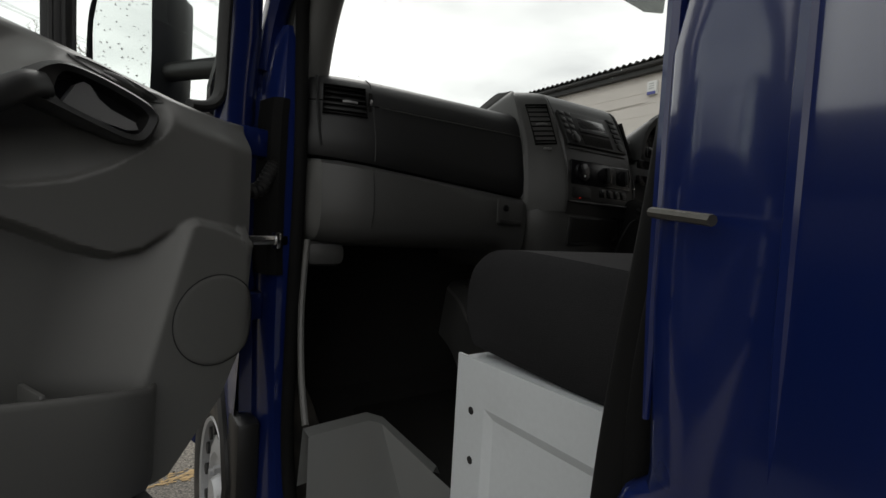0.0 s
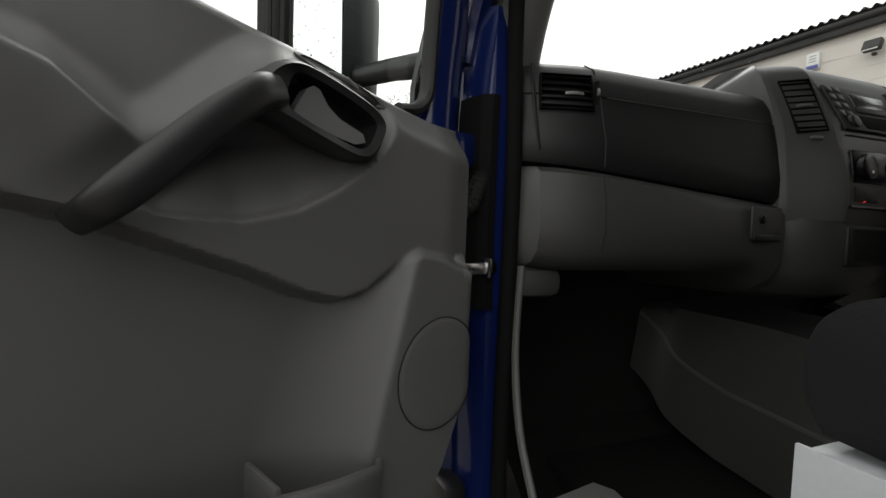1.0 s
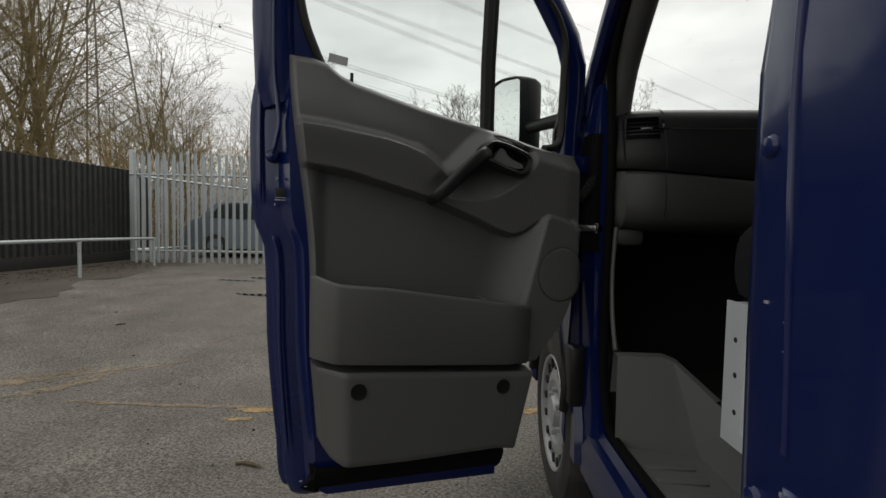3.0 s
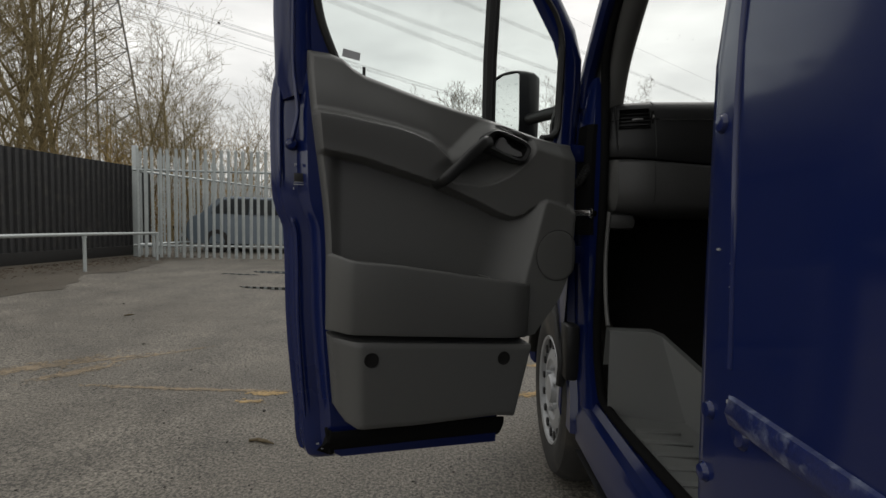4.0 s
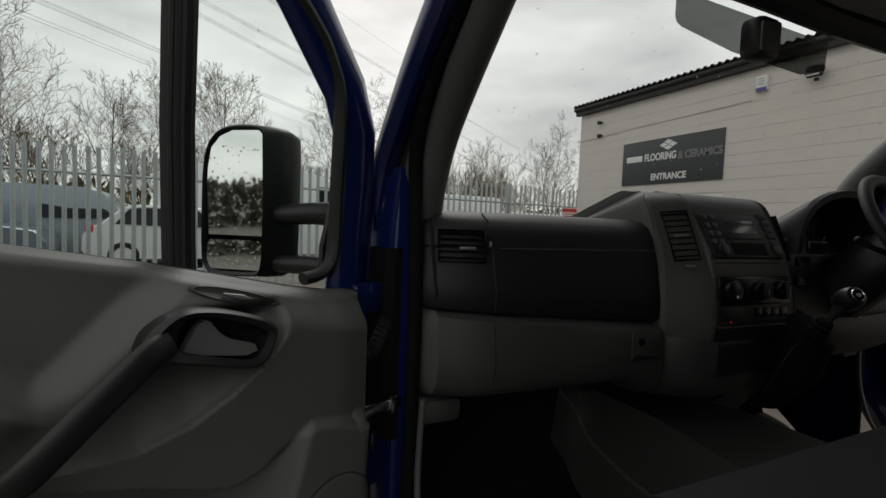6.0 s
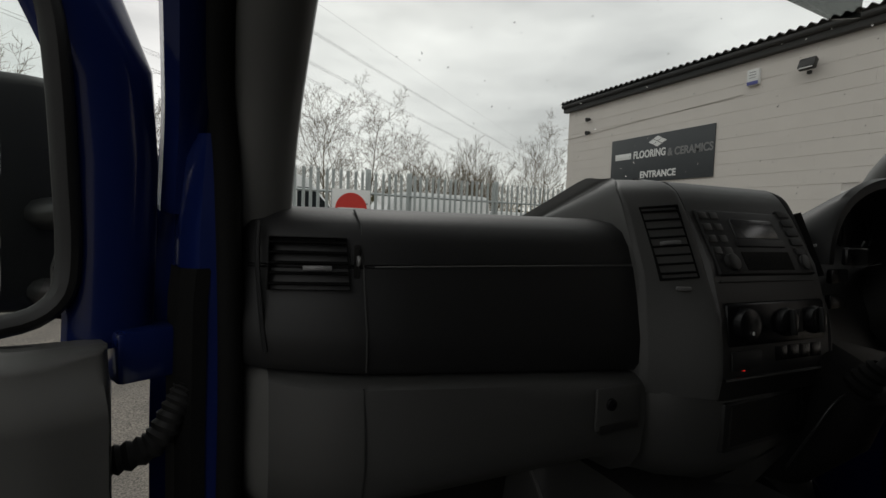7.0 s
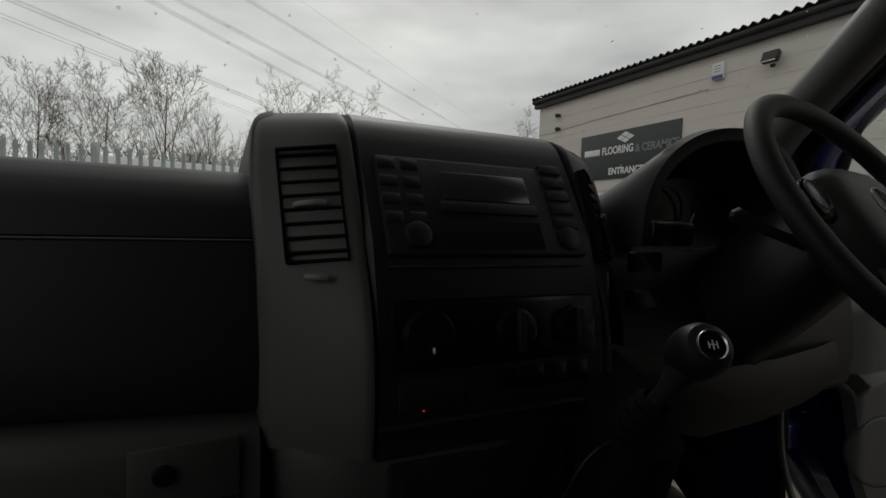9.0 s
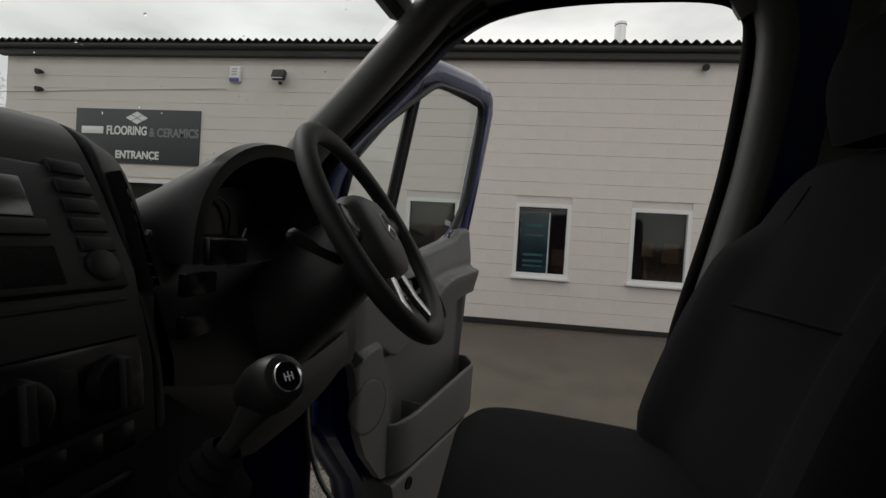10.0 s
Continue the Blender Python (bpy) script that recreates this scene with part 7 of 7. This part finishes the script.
# ---- trees ----
def grow(bms, p, d, length, r, depth, rnd, spread, lift, kids, top):
    """A limb that bends upward, with its side shoots."""
    n = 5 if depth > 1 else 3
    pts, rs = [p.copy()], [r]
    q = d.copy()
    w = 0.035 if depth == top else 0.10
    for i in range(n):
        q = (q + Vector((rnd.gauss(0, w), rnd.gauss(0, w), rnd.gauss(0, w * 0.6) + lift * 0.10 * (depth < top)))).normalized()
        p = p + q * length / n
        pts.append(p.copy())
        rs.append(max(0.0038, r * (1 - 0.85 * (i + 1) / n)))
    tube(bms[depth < top], pts, rs, 6 if depth > 2 else 3, caps=False)
    if depth == 0:
        return
    first = 0.24 if depth == top else 0.10
    turn = rnd.uniform(0, 6.28)
    for i in range(kids[depth]):
        t = (first + (0.97 - first) * (i + rnd.random()) / kids[depth]) * n
        j = min(n - 1, int(t))
        a = pts[j].lerp(pts[j + 1], t - j)
        base = (pts[j + 1] - pts[j]).normalized()
        turn += 2.4 + rnd.gauss(0, 0.4)
        e = base.orthogonal().normalized()
        side = e * math.cos(turn) + base.cross(e) * math.sin(turn)
        k = radians(spread * rnd.uniform(0.75, 1.25))
        nd = (base * math.cos(k) + side * math.sin(k) + Vector((0, 0, 0.10 * lift))).normalized()
        f = 1 - 0.55 * (t / n)
        grow(bms, a, nd, length * rnd.uniform(0.42, 0.68) * f * (1.0 if depth == top else 1.1), max(0.0046, rs[j] * 0.46), depth - 1, rnd, spread, lift, kids, top)


def tree_mesh(seed, height, r, spread, lift, stems=1, depth=4, kids=(0, 6, 7, 9, 11), bark=BARK):
    rnd = random.Random(seed)
    bms = (bmesh.new(), bmesh.new())
    for s in range(stems):
        lean = 0.04 if stems == 1 else 0.22
        d = Vector((rnd.gauss(0, lean), rnd.gauss(0, lean), 1)).normalized()
        grow(bms, Vector((rnd.gauss(0, 0.15) * (stems > 1), rnd.gauss(0, 0.15) * (stems > 1), -0.1)), d, height * (1 if s == 0 else rnd.uniform(0.7, 1)), r, depth, rnd, spread, lift, kids, depth)
    out = []
    for name, bm in zip(("trunk", "crown"), bms):
        me = bpy.data.meshes.new(name)
        bm.to_mesh(me)
        bm.free()
        me.materials.append(bark)
        out.append(me)
    return out


def tree(me, x, y, scale, turn, material, label):
    root = thing("bare_tree", label, "tree", "bare trees behind the fence")
    for m in me:
        new(m.name.split(".")[0], m).parent = root
    root.matrix_world = Matrix.Translation((x, y, 0.1)) @ Matrix.Rotation(turn, 4, "Z") @ Matrix.Scale(scale, 4)
    return root


K4, K3 = (0, 4, 5, 7, 13), (0, 6, 8, 11)
kinds = [tree_mesh(11, 5.0, 0.045, 46, 0.8, 1, 4, K4), tree_mesh(12, 4.6, 0.04, 38, 0.9, 2, 3, K3), tree_mesh(13, 4.2, 0.03, 38, 0.9, 3, 3, (0, 6, 7, 9)), tree_mesh(14, 3.7, 0.026, 40, 0.8, 5, 3, (0, 5, 6, 8)), tree_mesh(17, 4.8, 0.042, 52, 0.7, 1, 4, K4), tree_mesh(18, 5.2, 0.048, 42, 0.9, 1, 4, K4)]
rnd = random.Random(9)
for i, (x, y, s, k) in enumerate(((-4.2, 16.5, 0.9, 5), (-3.3, 17.2, 0.95, 2), (-2.5, 16.2, 0.95, 0), (-1.2, 16, 1.05, 5), (-0.3, 17, 0.9, 3), (0.4, 16.6, 1.02, 3), (0.8, 17.4, 0.98, 1), (1.9, 17, 0.9, 2), (3.5, 17.6, 0.85, 3), (1.4, 17.5, 0.85, 3), (2.9, 16.6, 1.05, 0), (4.2, 16.4, 1.1, 4), (5.2, 18, 0.9, 3), (6.7, 17, 1.12, 3), (7.5, 16.6, 1.0, 2), (8.4, 18, 1.08, 2), (9.6, 17, 1.12, 3), (11.2, 18, 1.15, 2), (12.8, 17, 1.1, 4), (14.2, 18, 1.0, 1), (-5.8, 17, 1.15, 3), (-7.2, 16, 1.2, 0), (-0.4, 19, 1.1, 3), (10.5, 20, 1.1, 3), (13.6, 20.5, 1.1, 3), (-6.4, 19, 1.2, 2))):
    tree(kinds[k], x, y, s, rnd.uniform(0, 6.28), BARK, "bare winter tree with fine upright branches")
tall = [tree_mesh(21, 10.5, 0.13, 48, 0.6, 1, 4, (0, 4, 5, 7, 13), BARK_TAN), tree_mesh(22, 9.5, 0.09, 44, 0.7, 2, 4, (0, 3, 5, 6, 10), BARK_TAN), tree_mesh(23, 7.0, 0.045, 46, 0.7, 3, 3, (0, 5, 6, 10), BARK_TAN), tree_mesh(24, 6.4, 0.07, 55, 0.5, 1, 4, (0, 4, 5, 7, 10), BARK_TAN)]
for i, (x, y, s, k) in enumerate(((-9.9, 12.2, 0.95, 3), (-12.8, 12.4, 1.0, 1), (-14.2, 13.2, 1.1, 0), (-15.6, 12.0, 1.05, 1), (-17.2, 13.5, 1.1, 0), (-11, 16, 0.9, 2), (-9.0, 17, 0.85, 2), (-15.2, 16, 1.0, 2), (-16.5, 10.0, 0.95, 1), (-18.8, 10.0, 1.1, 0), (-12.2, 10.6, 0.8, 2), (-8.3, 14.5, 0.75, 2), (-21, 13, 1.1, 1), (-13.0, 18, 1.0, 2), (-17, 6, 0.9, 0), (-18, 2.5, 1.0, 1), (-13.5, 11.4, 0.9, 2), (-14.9, 11.0, 1.0, 2), (-11.8, 13.6, 0.85, 2), (-16.2, 11.6, 1.15, 2), (-12.4, 15.0, 1.0, 2), (-10.4, 14.2, 0.8, 2), (-17.9, 12.2, 1.1, 2), (-13.8, 15.5, 1.1, 2), (-19.5, 11.5, 1.1, 1))):
    tree(tall[k], x, y, s, rnd.uniform(0, 6.28), BARK, "tall bare winter tree with many fine twigs")
# brambles and saplings under the trees
bm = bmesh.new()
rnd = random.Random(31)
for i in range(1500):
    if i >= 1350:
        x, y, h = rnd.uniform(-21, -14.5), rnd.uniform(3, 9), rnd.uniform(1.6, 4.2)
    elif i < 900:
        x, y, h = rnd.uniform(-24, -7.5), rnd.uniform(10.5, 17), rnd.uniform(1.6, 4.4)
        if x > -10 and y < 13.5:
            continue
    else:
        x, y, h = rnd.uniform(-8, 16), rnd.uniform(16.5, 21), rnd.uniform(1.2, 2.8)
    p = Vector((x, y, 0.05))
    d = Vector((rnd.gauss(0, 0.25), rnd.gauss(0, 0.25), 1)).normalized()
    pts = [p]
    for k in range(4):
        d = (d + Vector((rnd.gauss(0, 0.16), rnd.gauss(0, 0.16), 0))).normalized()
        pts.append(pts[-1] + d * h / 4)
    tube(bm, pts, [0.014, 0.012, 0.010, 0.007, 0.004], 3, caps=False)
    for k in range(7):
        a = pts[rnd.randint(1, 3)]
        e = (d + Vector((rnd.gauss(0, 0.7), rnd.gauss(0, 0.7), rnd.gauss(0, 0.3)))).normalized()
        tube(bm, [a, a + e * h * 0.15, a + e * h * 0.28 + Vector((0, 0, 0.08))], [0.008, 0.006, 0.003], 3, caps=False)
tagged(part("undergrowth", bm, TWIG, smooth=False, normals=False), "brown tangle of bare saplings and brambles", "undergrowth", kind="stuff")
bm = bmesh.new()
for i in range(2600):
    x = rnd.uniform(-60, 60)
    y = rnd.uniform(26, 34)
    h = rnd.uniform(0.3, 2.9)
    m = Matrix.Translation((x, y, h)) @ Euler((rnd.uniform(0, 3), rnd.uniform(0, 3), rnd.uniform(0, 3))).to_matrix().to_4x4()
    s = rnd.uniform(0.15, 0.5)
    bm.faces.new([bm.verts.new(m @ Vector(v)) for v in ((-s, 0, 0), (0, -s * 0.5, 0), (s, 0, 0.1), (0, s * 0.5, 0))])
tagged(part("far_hedge", bm, IVY, smooth=False, normals=False), "low dull green hedge far behind the trees", "hedge", kind="stuff")

# dark bramble hedge behind the van
bm = bmesh.new()
for i in range(13000):
    if i % 2:
        x, y = rnd.uniform(-17.5, -15.5), rnd.uniform(-21, 3.5)
    else:
        x, y = rnd.uniform(-17, 6), rnd.uniform(-22.0, -20.0)
    top = 1.65 + 0.4 * noise.noise(Vector((x * 0.45, y * 0.45, 0))) + 0.25 * noise.noise(Vector((x * 1.7, y * 1.7, 0)))
    z = 0.05 + top * rnd.random() ** 0.8
    m = Matrix.Translation((x, y, z)) @ Euler((rnd.uniform(0, 3), rnd.uniform(0, 3), rnd.uniform(0, 3))).to_matrix().to_4x4()
    q = rnd.uniform(0.08, 0.22)
    bm.faces.new([bm.verts.new(m @ Vector(v)) for v in ((-q, 0, 0), (0, -q * 0.5, 0), (q, 0, 0.02), (0, q * 0.5, 0))])
    if i % 6 == 0:
        tube(bm, [(x, y, 0.0), (x + rnd.gauss(0, 0.15), y, top * 0.6), (x + rnd.gauss(0, 0.3), y, top * rnd.uniform(0.95, 1.2))], [0.012, 0.008, 0.004], 3, caps=False)
tagged(part("bramble_hedge", bm, mat("dark_bramble", (0.05, 0.042, 0.033), 0.9, 0, 12, 0.5, 0.2, 0.004), smooth=False, normals=False), "dark brown bramble hedge behind the van", "hedge", kind="stuff")

# ---- overhead line ----
pylon = thing("pylon", "grey steel lattice pylon behind the trees", "pylon")
pc = Vector((-48.7, 57.9, 0))
def leg(sx, sy, z):
    w = along([(0, 5.0), (20, 3.2), (32, 1.9), (50, 0.9)], z)
    return pc + Vector((sx * w, sy * w, z))
for sx, sy in ((-1, -1), (1, -1), (-1, 1), (1, 1)):
    bm = bmesh.new()
    tube(bm, [leg(sx, sy, z) for z in (0, 20, 32, 50)], 0.14, 4)
    part("leg", bm, PYLON, pylon, smooth=False)
zs = [0, 6, 11, 15.5, 19.5, 23, 26, 29, 31.5, 34, 37, 40, 43, 46, 49]
for a, b in zip(zs, zs[1:]):
    for (p, q) in (((-1, -1), (1, -1)), ((1, -1), (1, 1)), ((-1, 1), (1, 1)), ((-1, -1), (-1, 1))):
        bm = bmesh.new()
        tube(bm, [leg(*p, a), leg(*q, b)], 0.07, 4)
        tube(bm, [leg(*q, a), leg(*p, b)], 0.07, 4)
        part("brace", bm, PYLON, pylon, smooth=False)
d = Vector((0.736, 0.677, 0))
across = Vector((-0.677, 0.736, 0))
for z, w in ((28, 9), (38, 11), (47, 8)):
    bm = bmesh.new()
    for s in (-1, 1):
        tube(bm, [pc + Vector((0, 0, z)), pc + across * w * s + Vector((0, 0, z + 0.5))], 0.12, 4)
        tube(bm, [pc + Vector((0, 0, z + 2.5)), pc + across * w * s + Vector((0, 0, z + 0.5))], 0.10, 4)
    part("cross_arm", bm, PYLON, pylon, smooth=False)
foot = Vector((-46, 60, 0))
# height of each bundle at the pylon and its fall or rise along the run
for z0, rise_, wires in ((27.3, -0.042, 2), (29.4, -0.026, 4), (39.0, -0.028, 4), (39.3, 0.014, 4), (46.2, 0.024, 4), (53.0, 0.034, 1)):
    line = thing("overhead_cable", "thin dark overhead power cables", "power cable", "overhead line")
    for i in range(wires):
        bm = bmesh.new()
        off = Vector((0, 0, 0.5 * (i % 2))) + across * 0.5 * (i // 2)
        pts = []
        for j in range(17):
            q = 25 * j
            sag = 1.4 * ((q - 190) / 200) ** 2 - 0.7
            pts.append(foot + d * q + off + Vector((0, 0, z0 + rise_ * q + sag)))
        tube(bm, pts, 0.024, 3, caps=False)
        part("wire", bm, WIRE, line)
    if wires == 4:
        for q in (12, 70):
            make_box("spacer", (0, 0, 0), (0.22, 0.5, 0.22), WIRE, line, 0.05, Matrix.Translation(foot + d * q + across * 0.25 + Vector((0, 0, z0 + rise_ * q + 1.4 * ((q - 190) / 200) ** 2 - 0.45))))

# ---- blocks of the wall ----
L, Hh, D = 0.4429, 0.2242, 0.0055
fulls = []
for lo, hi in ((0.003, 0.004), (0.0025, 0.0012), (0.0006, 0.003), (0.0004, 0.0006)):
    bm = bmesh.new()
    front = [(-D, -L / 2 + 0.0002, lo), (-D, L / 2 - 0.0002, lo), (-D, L / 2 - 0.0002, Hh - hi), (-D, -L / 2 + 0.0002, Hh - hi)]
    back = [(0.004, -L / 2, 0), (0.004, L / 2, 0), (0.004, L / 2, Hh), (0.004, -L / 2, Hh)]
    skin(bm, [back, front], closed=True)
    bm.faces.new([bm.verts.new(p) for p in front])
    bmesh.ops.remove_doubles(bm, verts=bm.verts, dist=1e-5)
    bmesh.ops.recalc_face_normals(bm, faces=bm.faces)
    me = bpy.data.meshes.new("block")
    bm.to_mesh(me)
    bm.free()
    me.materials.append(BLOCK)
    fulls.append(me)
rest = bmesh.new()
made = 0
rnd = random.Random(77)
for row in range(19):
    z = BASE + 0.12 + 0.225 * row
    if z + 0.22 > EAVE - 0.01:
        break
    spans, cur = [], Y0 + (0.22 if row % 2 else 0.0)
    while cur < Y1 - 0.1:
        y0, y1 = cur + 0.0001, min(cur + 0.4444, Y1)
        for o in openings:
            if z + 0.21 > o[2] - 0.02 and z + 0.01 < o[3] + 0.02:
                if y0 < o[0] < y1:
                    y1 = o[0]
                elif y0 < o[1] < y1:
                    y0 = o[1]
                elif y0 >= o[0] and y1 <= o[1]:
                    y0 = y1
        if y1 - y0 > 0.03:
            spans.append((y0, y1))
        cur += 0.4445
    for y0, y1 in spans:
        c, w = (y0 + y1) / 2, y1 - y0
        near = -4.2 < c < 3.4 and made < 300
        jut = rnd.uniform(-0.0003, 0.0003)
        if near:
            b = new("block", rnd.choice(fulls))
            b.parent = wall
            b.matrix_world = Matrix.Translation((WX + jut, c, z)) @ Matrix.Diagonal((1, w / L, 1, 1))
            made += 1
        else:
            lo, hi = rnd.choice(((0.003, 0.004), (0.0025, 0.0012), (0.0006, 0.003), (0.0004, 0.0006)))
            f = [(WX - D + jut, c - w / 2 + 0.0002, z + lo), (WX - D + jut, c + w / 2 - 0.0002, z + lo), (WX - D + jut, c + w / 2 - 0.0002, z + Hh - hi), (WX - D + jut, c - w / 2 + 0.0002, z + Hh - hi)]
            g = [(WX + 0.004, c - w / 2, z), (WX + 0.004, c + w / 2, z), (WX + 0.004, c + w / 2, z + Hh), (WX + 0.004, c - w / 2, z + Hh)]
            fv, gv = [rest.verts.new(p) for p in f], [rest.verts.new(p) for p in g]
            rest.faces.new(fv)
            for i in range(4):
                rest.faces.new((fv[i], gv[i], gv[(i + 1) % 4], fv[(i + 1) % 4]))
tagged(part("blockwork", rest, BLOCK, wall, "cream painted concrete blocks", smooth=False), kind="stuff")
